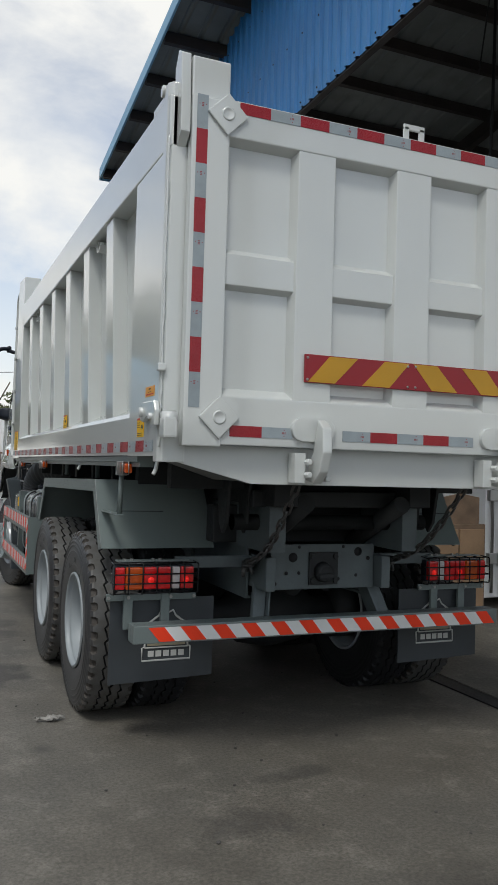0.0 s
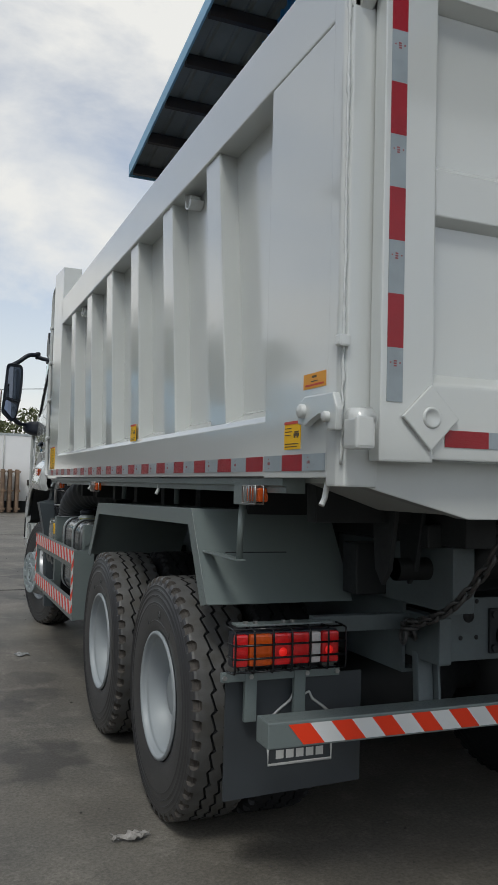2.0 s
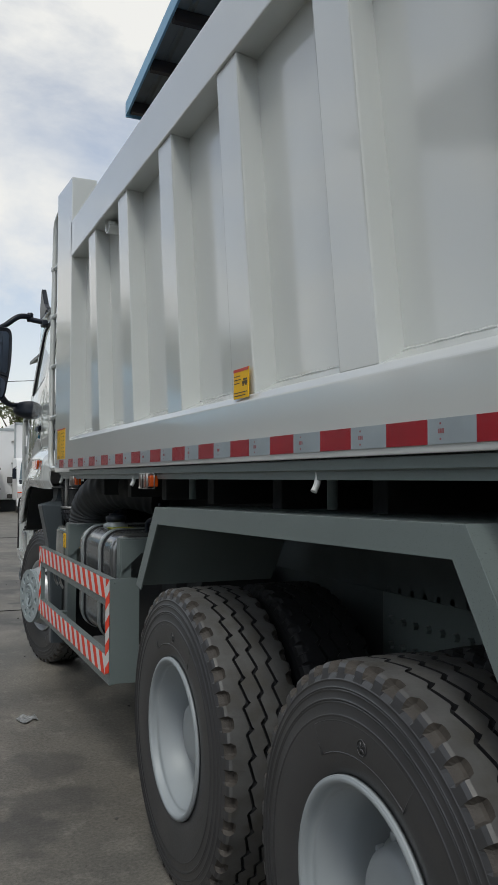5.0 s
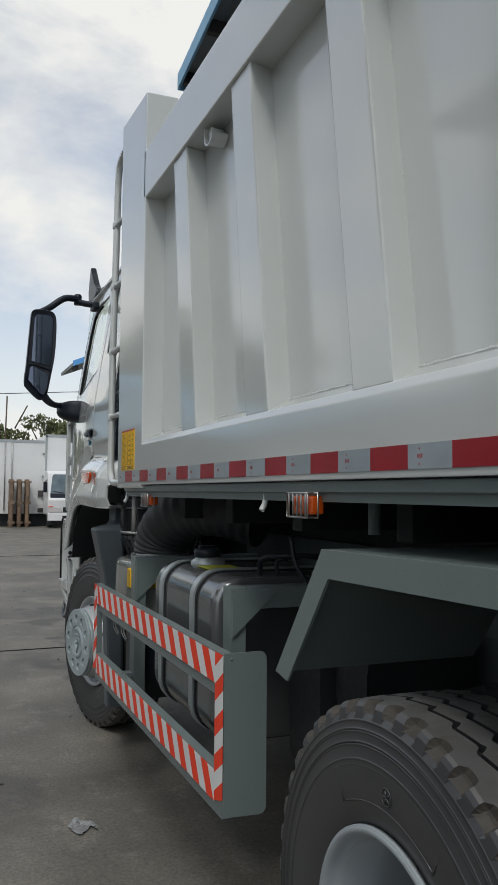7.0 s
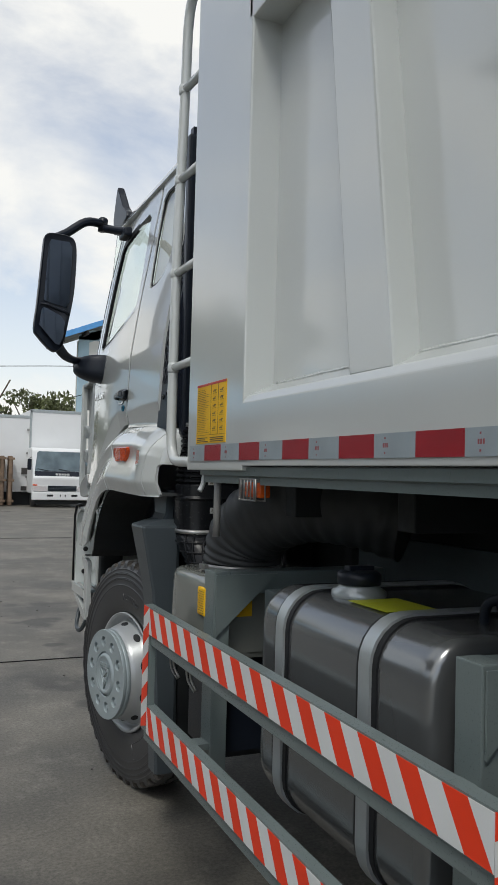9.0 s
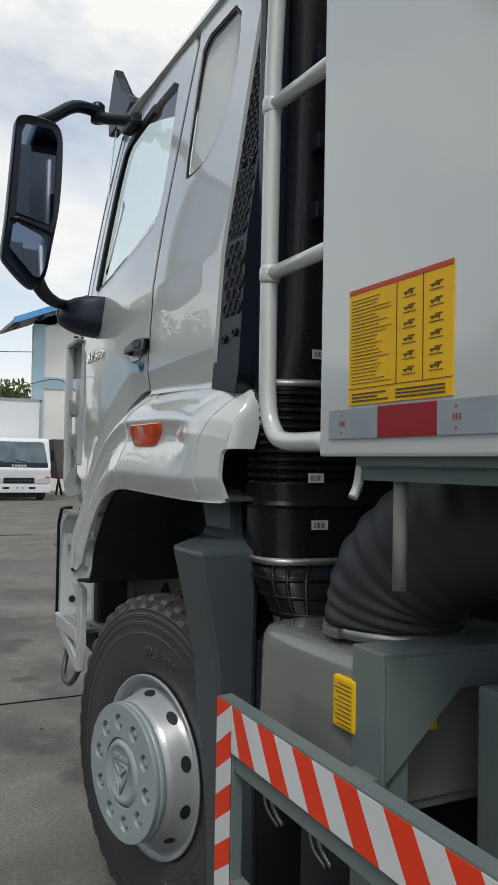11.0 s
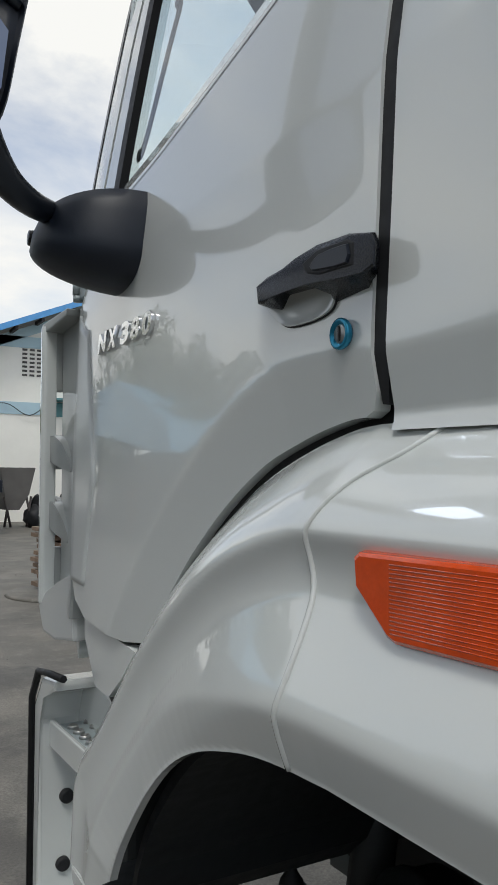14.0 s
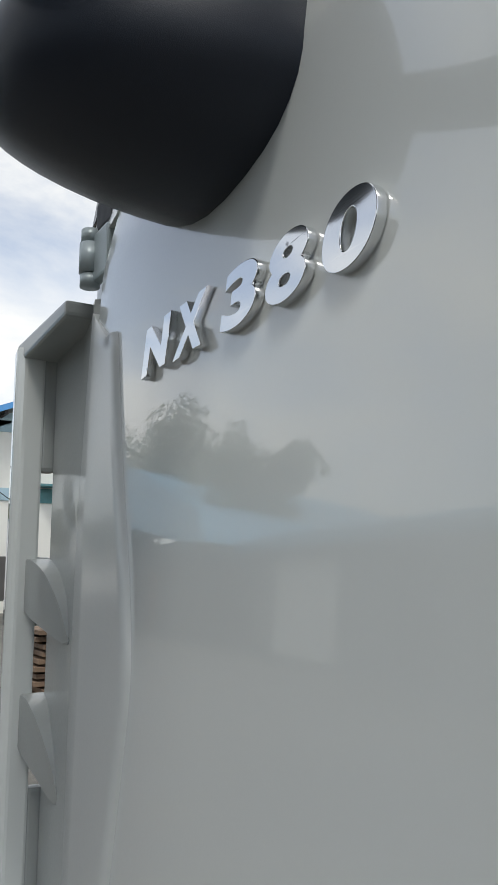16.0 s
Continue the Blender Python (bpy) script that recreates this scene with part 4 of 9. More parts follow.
def wheel(x, y, side, front=False, inner=False):
    """A wheel about its axle: side -1 faces left, 1 right."""
    m = Matrix.Translation((x, y, AXLE_Z)) @ (Matrix.Identity(4) if side < 0 else Matrix.Rotation(math.pi, 4, "Z"))
    w = new("wheel", RIM_FRONT if front else RIM_REAR)
    w.parent, w.matrix_parent_inverse = truck, truck.matrix_basis.inverted()
    w.matrix_basis = m @ Matrix.Rotation(radians(11.3 if front else 0.0), 4, "Z") @ Matrix.Rotation(radians(17 * (y % 3)), 4, "X")
    tagged(w, label="silver front wheel with hub cover" if front else "silver rear wheel")
    shared("tyre", SHADED_INNER_TYRE_ME if inner else TYRE_ME, w)
    if not inner:
        shared("sidewall_relief", SIDE_RELIEF, w, Matrix.Rotation(radians(-17 * (y % 3) + (130 if front else 2)), 4, "X"))
        if front:
            back = Matrix.Rotation(radians(-17 * (y % 3)), 4, "X")
            shared("size_lettering", SIZE_TEXT, w, back)
            shared("hub_cover", HUB_COVER, w, back @ Matrix.Translation((-0.176, 0, 0)))
            for q in range(10):
                turn = back @ Matrix.Translation((-0.176, 0, 0)) @ Matrix.Rotation(radians(36 * q), 4, "X")
                shared("hub_bolt", HUB_BOLTS, w, turn)
            shared("hub_plate", HUB_PLATE, w, back @ Matrix.Translation((-0.176, 0, 0)))
            shared("hub_badge", HUB_BADGE, w, back @ Matrix.Translation((-0.176, 0, 0)))
            for q in range(10):
                shared("vent_hole", RIM_HOLES, w, back @ Matrix.Rotation(radians(36 * q), 4, "X"))
        else:
            shared("axle_hub", REAR_HUB, w)
            shared("wheel_nut", REAR_NUTS, w)
    return w


for s in (-1, 1):
    for y in (1.735, 3.085):
        wheel(s * 1.130, y, s)
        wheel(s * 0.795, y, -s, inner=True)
    wheel(s * 0.985, 7.075, s, front=True)

# ---- chassis ----
bm = bmesh.new()
for s in (-1, 1):
    prism(bm, [(s * 0.43, 0.78), (s * 0.43, 1.08), (s * 0.345, 1.08), (s * 0.345, 1.065), (s * 0.415, 1.065), (s * 0.415, 0.795), (s * 0.345, 0.795), (s * 0.345, 0.78)], "y", 0.95, 8.2)
    box(bm, s * 0.42 - 0.05, s * 0.42 + 0.05, 0.55, 5.9, 1.085, 1.335, 0.004)
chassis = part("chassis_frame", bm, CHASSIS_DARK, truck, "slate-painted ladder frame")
for y in (1.735, 3.085):
    bm = bmesh.new()
    lathe(bm, [(-1.0, 0.075), (-0.35, 0.085), (-0.22, 0.20), (0.0, 0.24), (0.22, 0.20), (0.35, 0.085), (1.0, 0.075)], (0.05, y, AXLE_Z), "x", 28)
    part("rear_axle", bm, DARK, chassis)
    for s in (-1, 1):
        bm = bmesh.new()
        lathe(bm, [(-0.09, 0), (-0.09, 0.20), (0.09, 0.20), (0.09, 0)], (s * 0.62, y, AXLE_Z), "x", 28)
        part("brake_drum", bm, DARK, chassis)
for s in (-1, 1):
    bm = bmesh.new()
    for k in range(7):
        box(bm, s * 0.52 - 0.045, s * 0.52 + 0.045, 1.70 - 0.02 * k + 0.07 * k, 3.12 + 0.02 * k - 0.07 * k, 0.68 + 0.020 * k, 0.697 + 0.020 * k, 0.002)
    part("leaf_spring", bm, DARK, chassis)
    bm = bmesh.new()
    box(bm, s * 0.44 - 0.01, s * 0.44 + 0.014, 1.9, 2.9, 0.66, 1.16, 0.004)
    for i in range(12):
        for z in (0.80, 0.88, 0.98, 1.10):
            lathe(bm, [(s * 0.452, 0.016), (s * 0.470, 0.014), (s * 0.470, 0)], (0, 1.95 + 0.080 * i, z), "x", 6, smooth=False)
    part("suspension_plate", bm, GREY, chassis)
bm = bmesh.new()
lathe(bm, [(-1.0, 0.07), (1.0, 0.07)], (0, 7.075, 0.47), "x", 16)
for s in (-1, 1):
    box(bm, s * 0.70 - 0.025, s * 0.70 + 0.025, 7.36, 7.42, 0.50, 1.15, 0.01)
    for i in range(10):
        lathe(bm, [(s * 0.43, 0.018), (s * 0.452, 0.016), (s * 0.452, 0)], (0, 7.35 + 0.085 * i, 0.85 + 0.09 * (i % 2)), "x", 6, smooth=False)
box(bm, -0.33, 0.33, 6.2, 7.7, 0.78, 1.35, 0.05)
part("front_axle", bm, DARK, chassis)
for s in (-1, 1):
    bm = bmesh.new()
    lathe(bm, [(s * 0.60, 0.0), (s * 0.60, 0.070), (s * 0.64, 0.095), (s * 0.70, 0.098), (s * 0.705, 0.106), (s * 0.725, 0.106), (s * 0.73, 0.098), (s * 0.78, 0.090), (s * 0.80, 0.05), (s * 0.80, 0.0)], (0, 7.56, 0.985), "x", 26)
    part("brake_chamber", bm, DARK, chassis)
    bm = bmesh.new()
    tube(bm, [(s * 0.67, 7.69, 1.22), (s * 0.70, 7.71, 0.95)], 0.042, 14)
    tube(bm, [(s * 0.70, 7.71, 0.95), (s * 0.735, 7.735, 0.62)], 0.030, 14)
    part("shock_absorber", bm, DARK, chassis)
    bm = bmesh.new()
    tube(bm, [(s * 0.80, 7.80, 0.98), (s * 0.74, 7.74, 0.90), (s * 0.62, 7.50, 0.78), (s * 0.58, 7.10, 0.70)], 0.024, 10)
    lathe(bm, [(0.94, 0.0), (0.945, 0.018), (0.97, 0.028), (0.995, 0.022), (1.01, 0.012), (1.03, 0.010), (1.03, 0.0)], (s * 0.80, 7.805, 0), "z", 16)
    part("drag_link", bm, DARK, chassis)
    for k in range(4):
        bm = bmesh.new()
        line = [(7.18 + (y - 7.18) * (1 - 0.16 * k), 0.70 + 0.55 * (y - 7.18) ** 2 * 0.35 - 0.020 * k) for y in (6.40, 6.70, 7.0, 7.18, 7.36, 7.66, 7.96)]
        prism(bm, line + [(y, z - 0.016) for y, z in line[::-1]], "x", *sorted((s * 0.56, s * 0.47)))
        part("spring_leaf", bm, DARK, chassis)
    for i, (y, z) in enumerate(((7.44, 0.90), (7.50, 0.96), (7.578, 0.931), (7.66, 0.97), (7.72, 0.90), (7.80, 0.96), (7.36, 0.97))):
        bm = bmesh.new()
        lathe(bm, [(s * 0.430, 0.020), (s * 0.452, 0.018), (s * 0.456, 0.012), (s * 0.456, 0)], (0, y, z), "x", 6, smooth=False)
        part("frame_bolt", bm, CHASSIS_DARK, chassis)
    bm = bmesh.new()
    for z0, y0 in ((1.30, 7.55), (1.24, 7.40), (1.34, 7.25)):
        tube(bm, smooth_path([(s * 0.60, y0, z0), (s * 0.66, y0 - 0.12, z0 - 0.10), (s * 0.64, y0 - 0.30, z0 - 0.13), (s * 0.60, y0 - 0.50, z0 - 0.02)]), 0.011, 8)
    part("brake_hose", bm, SEAL, chassis)
# rear cross plate with holes and tow eye
bm = bmesh.new()
box(bm, -0.34, 0.34, 0.805, 0.825, 0.845, 1.105, 0.003)
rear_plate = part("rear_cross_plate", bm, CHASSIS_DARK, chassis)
# holes are black discs on the solid plate, shade of their depth as colour
for x, z, r in ((-0.20, 0.99, 0.028), (0.23, 1.02, 0.026), (-0.30, 1.03, 0.010), (-0.16, 1.05, 0.010), (-0.24, 0.90, 0.010), (-0.16, 0.90, 0.010), (0.13, 1.05, 0.010), (0.30, 0.98, 0.013), (0.10, 0.86, 0.010), (0.22, 0.88, 0.010), (-0.31, 0.84, 0.010)):
    bm = bmesh.new()
    lathe(bm, [(0.8035, 0.0), (0.8035, r), (0.810, r)], (x, 0, z + 0.04), "y", 16)
    part("drilled_hole", bm, SEAL, rear_plate)
bm = bmesh.new()
box(bm, -0.10, 0.09, 0.790, 0.806, 0.87, 1.06, 0.006)
lathe(bm, [(0.755, 0.026), (0.745, 0.034), (0.755, 0.052), (0.79, 0.060)], (-0.01, 0, 0.945), "y", 18)
box(bm, -0.055, 0.035, 0.74, 0.79, 0.91, 0.94, 0.008)
for x in (-0.08, 0.07):
    for z in (0.895, 1.035):
        lathe(bm, [(0.778, 0), (0.778, 0.016), (0.792, 0.016)], (x, 0, z), "y", 6, smooth=False)
part("tow_bracket", bm, DARK, rear_plate)
for s in (-1, 1):
    bm = bmesh.new()
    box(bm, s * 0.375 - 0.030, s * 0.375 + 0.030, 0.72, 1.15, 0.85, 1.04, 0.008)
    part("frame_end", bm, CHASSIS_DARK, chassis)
    # slanted struts to the bumper
    bm = bmesh.new()
    box(bm, -0.038, 0.038, -0.02, 0.02, 0.0, 0.30, 0.006, Matrix.Translation((s * 0.42, 0.80, 0.66)) @ Matrix.Rotation(radians(-14 * s), 4, "Y") @ Matrix.Rotation(radians(-24), 4, "X"))
    box(bm, -0.006, 0.006, -0.06, 0.06, 0.0, 0.30, 0.003, Matrix.Translation((s * 0.37, 0.82, 0.66)) @ Matrix.Rotation(radians(-14 * s), 4, "Y") @ Matrix.Rotation(radians(-24), 4, "X"))
    part("bumper_strut", bm, CHASSIS_DARK, chassis)
    bm = bmesh.new()
    box(bm, *sorted((s * 0.40, s * 0.86)), 0.93, 0.98, 0.965, 1.03, 0.004)
    part("lamp_arm", bm, CHASSIS_DARK, chassis)
    # swing arms and pivots under the body
    bm = bmesh.new()
    tube(bm, [(s * 0.30, 0.45, 1.36), (s * 0.30, 0.75, 1.22), (s * 0.30, 1.0, 1.10)], 0.05, 10)
    lathe(bm, [(-0.62, 0.045), (0.62, 0.045)], (0, 0.72, 1.24), "x", 16)
    for q in (0.54, 0.66):
        prism(bm, [(0.62, 1.50), (0.80, 1.50), (0.77, 1.24), (0.72, 1.18), (0.67, 1.24)], "x", *sorted((s * q, s * (q + 0.02))), 0.004)
    part("tipper_pivot", bm, DARK, chassis)
bm = bmesh.new()
box(bm, -0.62, 0.62, 1.02, 1.14, 1.10, 1.32, 0.01)
box(bm, -0.55, 0.55, 0.60, 0.66, 1.33, 1.42, 0.01)
part("rear_subframe", bm, DARK, chassis)
bm = bmesh.new()
box(bm, -0.9, 0.9, 1.45, 1.50, 1.08, 1.42)
box(bm, -0.60, 0.60, 4.0, 6.1, 0.55, 1.1, 0.05)
box(bm, -0.20, 0.20, 3.6, 4.6, 0.9, 1.40, 0.05)
lathe(bm, [(1.2, 0.06), (6.2, 0.06)], (0, 0, 0.80), "y", 12)
part("drive_line", bm, DARK, chassis)

# hanging chains
for s in (-1, 1):
    a, e = Vector((s * 0.50, 0.16, 1.46)), Vector((s * 0.47, 0.86, 1.00))
    chain_me = bmesh.new()
    tube(chain_me, [(0.016 * math.cos(q), 0, 0.030 * math.sin(q) + (0.012 if math.sin(q) > 0 else -0.012)) for q in [2 * math.pi * i / 14 for i in range(14)]], 0.0075, 7, closed=True)
    link = mesh_of("chain_link", chain_me, CHAIN)
    chain = part("chain", tube(bmesh.new(), [tuple(a), tuple(a + Vector((0, 0, 0.05)))], 0.012, 8), CHAIN, truck, "dull steel chain hung below the tailgate")
    n = 16
    for i in range(n):
        t = (i + 0.5) / n
        p = a.lerp(e, t) - Vector((0, 0, 0.10 * math.sin(math.pi * t)))
        along = (e - a + Vector((0, 0, -0.10 * math.pi * math.cos(math.pi * t)))).normalized()
        o = shared("chain_link", link, chain)
        o.matrix_basis = Matrix.Translation(p - chain.matrix_world.translation * 0) @ along.to_track_quat("Z", "Y").to_matrix().to_4x4() @ Matrix.Rotation(radians(90 * (i % 2) + 20), 4, "Z")
    bm = bmesh.new()
    for i in range(5):
        q = [(0.03 * math.cos(v), 0.03 * math.sin(v), 0) for v in [2 * math.pi * k / 12 for k in range(12)]]
        turn = Matrix.Translation(e + Vector((0.02 * math.sin(i * 2.1), -0.03 + 0.012 * i, -0.03 + 0.018 * math.cos(i * 1.7)))) @ Euler((i * 1.1, i * 0.7, i)).to_matrix().to_4x4()
        tube(bm, [turn @ Vector(p) for p in q], 0.0085, 7, closed=True)
    part("chain_heap", bm, CHAIN, chain)


# ---- rear mudguards ----
def bent_sheet(bm, line, x0, x1, thick):
    """A folded sheet along a line of (y, z), between x0 and x1."""
    lower = [(y, z - thick) for y, z in line]
    prism(bm, line + lower[::-1], "x", x0, x1)


GUARD_LINE = [(1.155, 1.060), (1.395, 1.445), (3.435, 1.410), (3.722, 1.047)]
for s in (-1, 1):
    bm = bmesh.new()
    bent_sheet(bm, GUARD_LINE, *sorted((s * 1.24, s * 0.56)), 0.005)
    mudguard = part("mudguard", bm, GREY, truck, "folded slate-painted steel mudguard")
    inner = [(1.235, 1.040), (1.435, 1.375), (3.400, 1.340), (3.642, 1.034)]
    bm = bmesh.new()
    prism(bm, GUARD_LINE + inner[::-1], "x", *sorted((s * 1.243, s * 1.236)), 0.0015)
    part("guard_flange", bm, GREY, mudguard)
    for y in (2.25, 3.5):
        bm = bmesh.new()
        tube(bm, [(s * 1.05, y, 1.44), (s * 1.05, y, 1.58)], 0.017, 8)
        part("guard_stay", bm, GREY, mudguard)
    bm = bmesh.new()
    box(bm, *sorted((s * 1.16, s * 0.88)), 1.17, 1.175, 1.268, 1.272)
    part("guard_slot", bm, SEAL, mudguard)


# ---- marker lamps in wire cages ----
def marker_lamp(y, z, length=0.112, height=0.050, x=-1.255):
    bm = bmesh.new()
    box(bm, x, x + 0.04, y - length / 2, y + length / 2, z - height / 2, z + height / 2, 0.008)
    lamp = part("marker_lamp", bm, AMBER_LAMP, truck, "amber side marker lamp in a wire cage")
    bm = bmesh.new()
    h, w = height / 2 + 0.007, length / 2 + 0.007
    for q in (0.0, 0.03):
        tube(bm, [(x - 0.012 + q, y - w, z - h), (x - 0.012 + q, y + w, z - h), (x - 0.012 + q, y + w, z + h), (x - 0.012 + q, y - w, z + h)], 0.0028, 6, closed=True)
    for k in range(5):
        yy = y - w + 2 * w * (k + 0.5) / 5
        tube(bm, [(x + 0.012, yy, z - h), (x - 0.012, yy, z - h), (x - 0.012, yy, z + h), (x + 0.012, yy, z + h)], 0.0028, 6)
    part("lamp_cage", bm, STEEL, lamp)
    bm = bmesh.new()
    box(bm, x + 0.02, x + 0.06, y - 0.05, y + 0.05, z + height / 2, 1.575, 0.002)
    part("lamp_bracket", bm, GREY, lamp)


marker_lamp(0.665, 1.520)
marker_lamp(3.53, 1.520)
marker_lamp(5.27, 1.514, 0.11, 0.048, -1.225)
bm = bmesh.new()
box(bm, -1.235, -1.21, 0.74, 0.90, 1.48, 1.575, 0.003)
tube(bm, [(-1.205, 0.88, 1.5), (-1.205, 0.90, 1.27)], 0.014, 8)
box(bm, -1.225, -1.185, 0.88, 1.28, 1.262, 1.270, 0.002)
part("lamp_stay", bm, GREY, truck)

# ---- tail lamps, flaps and bumper ----
LAMP_Y = 0.865
for s in (-1, 1):
    x0, x1 = (-1.225, -0.775) if s < 0 else (0.775, 1.225)
    bm = bmesh.new()
    box(bm, x0, x1, LAMP_Y + 0.02, LAMP_Y + 0.08, 0.855, 0.990, 0.010)
    lamp = part("tail_lamp", bm, BLACK, truck, "red tail lamp cluster in a black wire cage")
    cells = [(0.00, 0.055, RED_LENS, "red_cell"), (0.06, 0.155, AMBER_LAMP, "amber_cell"), (0.16, 0.235, RED_LENS, "red_cell"), (0.24, 0.315, RED_LENS, "red_cell"), (0.32, 0.365, CLEAR_LENS, "clear_cell"), (0.37, 0.445, RED_LENS, "red_cell")]
    for a, b, mat_, nm in cells:
        xa, xb = (x0 + a, x0 + b) if s < 0 else (x1 - b, x1 - a)
        bm = bmesh.new()
        box(bm, xa, xb, LAMP_Y, LAMP_Y + 0.03, 0.862, 0.984, 0.010)
        part(nm, bm, mat_, lamp)
    for a in (0.20, 0.40):
        xa = x0 + a if s < 0 else x1 - a
        bm = bmesh.new()
        lathe(bm, [(LAMP_Y - 0.001, 0.0), (LAMP_Y - 0.001, 0.017), (LAMP_Y + 0.01, 0.02)], (xa, 0, 0.912), "y", 16)
        part("glowing_bulb", bm, LIT_RED, lamp)
    bm = bmesh.new()
    cage_x = [x0 - 0.01 + (x1 - x0 + 0.02) * k / 6 for k in range(7)]
    for x in cage_x:
        tube(bm, smooth_path([(x, LAMP_Y + 0.06, 1.008), (x, LAMP_Y - 0.01, 1.004), (x, LAMP_Y - 0.028, 0.985), (x, LAMP_Y - 0.028, 0.86), (x, LAMP_Y - 0.01, 0.842), (x, LAMP_Y + 0.06, 0.838)], 3), 0.0042, 6)
    for z in (0.898, 0.948):
        tube(bm, [(x0 - 0.012, LAMP_Y + 0.05, z), (x0 - 0.012, LAMP_Y - 0.026, z), (x1 + 0.012, LAMP_Y - 0.026, z), (x1 + 0.012, LAMP_Y + 0.05, z)], 0.0042, 6)
    for z in (0.842, 1.004):
        tube(bm, [(x0 - 0.012, LAMP_Y, z), (x1 + 0.012, LAMP_Y, z)], 0.0042, 6)
    part("lamp_cage", bm, GLOSS_BLACK, lamp)
    bm = bmesh.new()
    box(bm, x0 - 0.03, x1 + 0.03, LAMP_Y + 0.055, LAMP_Y + 0.075, 0.795, 0.832, 0.003)
    for x in (x0 + 0.09, x0 + 0.30):
        box(bm, x - 0.025, x + 0.025, LAMP_Y + 0.05, LAMP_Y + 0.072, 0.64, 0.835, 0.003)
    box(bm, x0 + 0.02, x1 - 0.02, LAMP_Y + 0.03, LAMP_Y + 0.10, 1.008, 1.016, 0.002)
    part("lamp_bracket", bm, GREY, lamp)
    for x in (x0 - 0.02, x0 + 0.09, x1 - 0.12, x1 + 0.015):
        bm = bmesh.new()
        lathe(bm, [(LAMP_Y + 0.045, 0), (LAMP_Y + 0.045, 0.010), (LAMP_Y + 0.056, 0.010)], (x, 0, 0.813), "y", 6, smooth=False)
        part("bracket_bolt", bm, STEEL, lamp)
    for x in (x0 + 0.06, x0 + 0.10, x0 + 0.22, x0 + 0.26):
        bm = bmesh.new()
        lathe(bm, [(1.026, 0), (1.026, 0.010), (1.016, 0.010)], (x, LAMP_Y + 0.05, 0), "z", 6, smooth=False)
        part("bracket_bolt", bm, STEEL, lamp)
    # rubber flap with its plain shield sign
    bm = bmesh.new()
    fx = sorted((s * 1.225, s * 0.625))
    prism(bm, [(fx[0], 0.335), (fx[1], 0.355), (fx[1], 0.80), (fx[0], 0.80)], "y", 0.955, 0.963)
    flap = part("mud_flap", bm, FLAP, truck, "black rubber mud flap with a printed shield")
    cx = s * 0.90
    house = [(-0.14, 0.455), (-0.14, 0.525), (-0.125, 0.53), (-0.12, 0.58), (-0.155, 0.62), (-0.10, 0.665), (-0.05, 0.70), (-0.035, 0.73), (0.0, 0.715), (0.035, 0.73), (0.05, 0.70), (0.10, 0.665), (0.155, 0.62), (0.12, 0.58), (0.125, 0.53), (0.14, 0.525), (0.14, 0.455)]
    bm = bmesh.new()
    tube(bm, [(cx + a, 0.954, b) for a, b in house], 0.006, 4, closed=True)
    tube(bm, [(cx - 0.125, 0.954, 0.525), (cx + 0.125, 0.954, 0.525)], 0.005, 4)
    for k in range(5):
        box(bm, cx - 0.105 + 0.044 * k, cx - 0.072 + 0.044 * k, 0.953, 0.956, 0.475, 0.508)
    part("shield_outline", bm, WHITE_PRINT, flap)
    bm = bmesh.new()
    prism(bm, [(cx - 0.11, 0.535), (cx - 0.11, 0.575), (cx, 0.65), (cx + 0.11, 0.575), (cx + 0.11, 0.535)], "y", 0.9525, 0.956)
    part("shield_field", bm, GOLD_PRINT, flap)
bm = bmesh.new()
box(bm, -1.165, 1.165, 0.675, 0.785, 0.610, 0.705, 0.006)
bumper = part("rear_bumper", bm, GREY, truck, "slate steel underrun bar with red and white stripes")
for k in range(25):
    x = -1.085 + 0.0868 * k
    bm = bmesh.new()
    prism(bm, [(x, 0.693), (x + 0.0868, 0.693), (x + 0.0868 + 0.062, 0.618), (x + 0.062, 0.618)], "y", 0.6735, 0.6755)
    part("diagonal_stripe", bm, SAFETY_RED if k % 2 == 0 else SAFETY_WHITE, bumper)

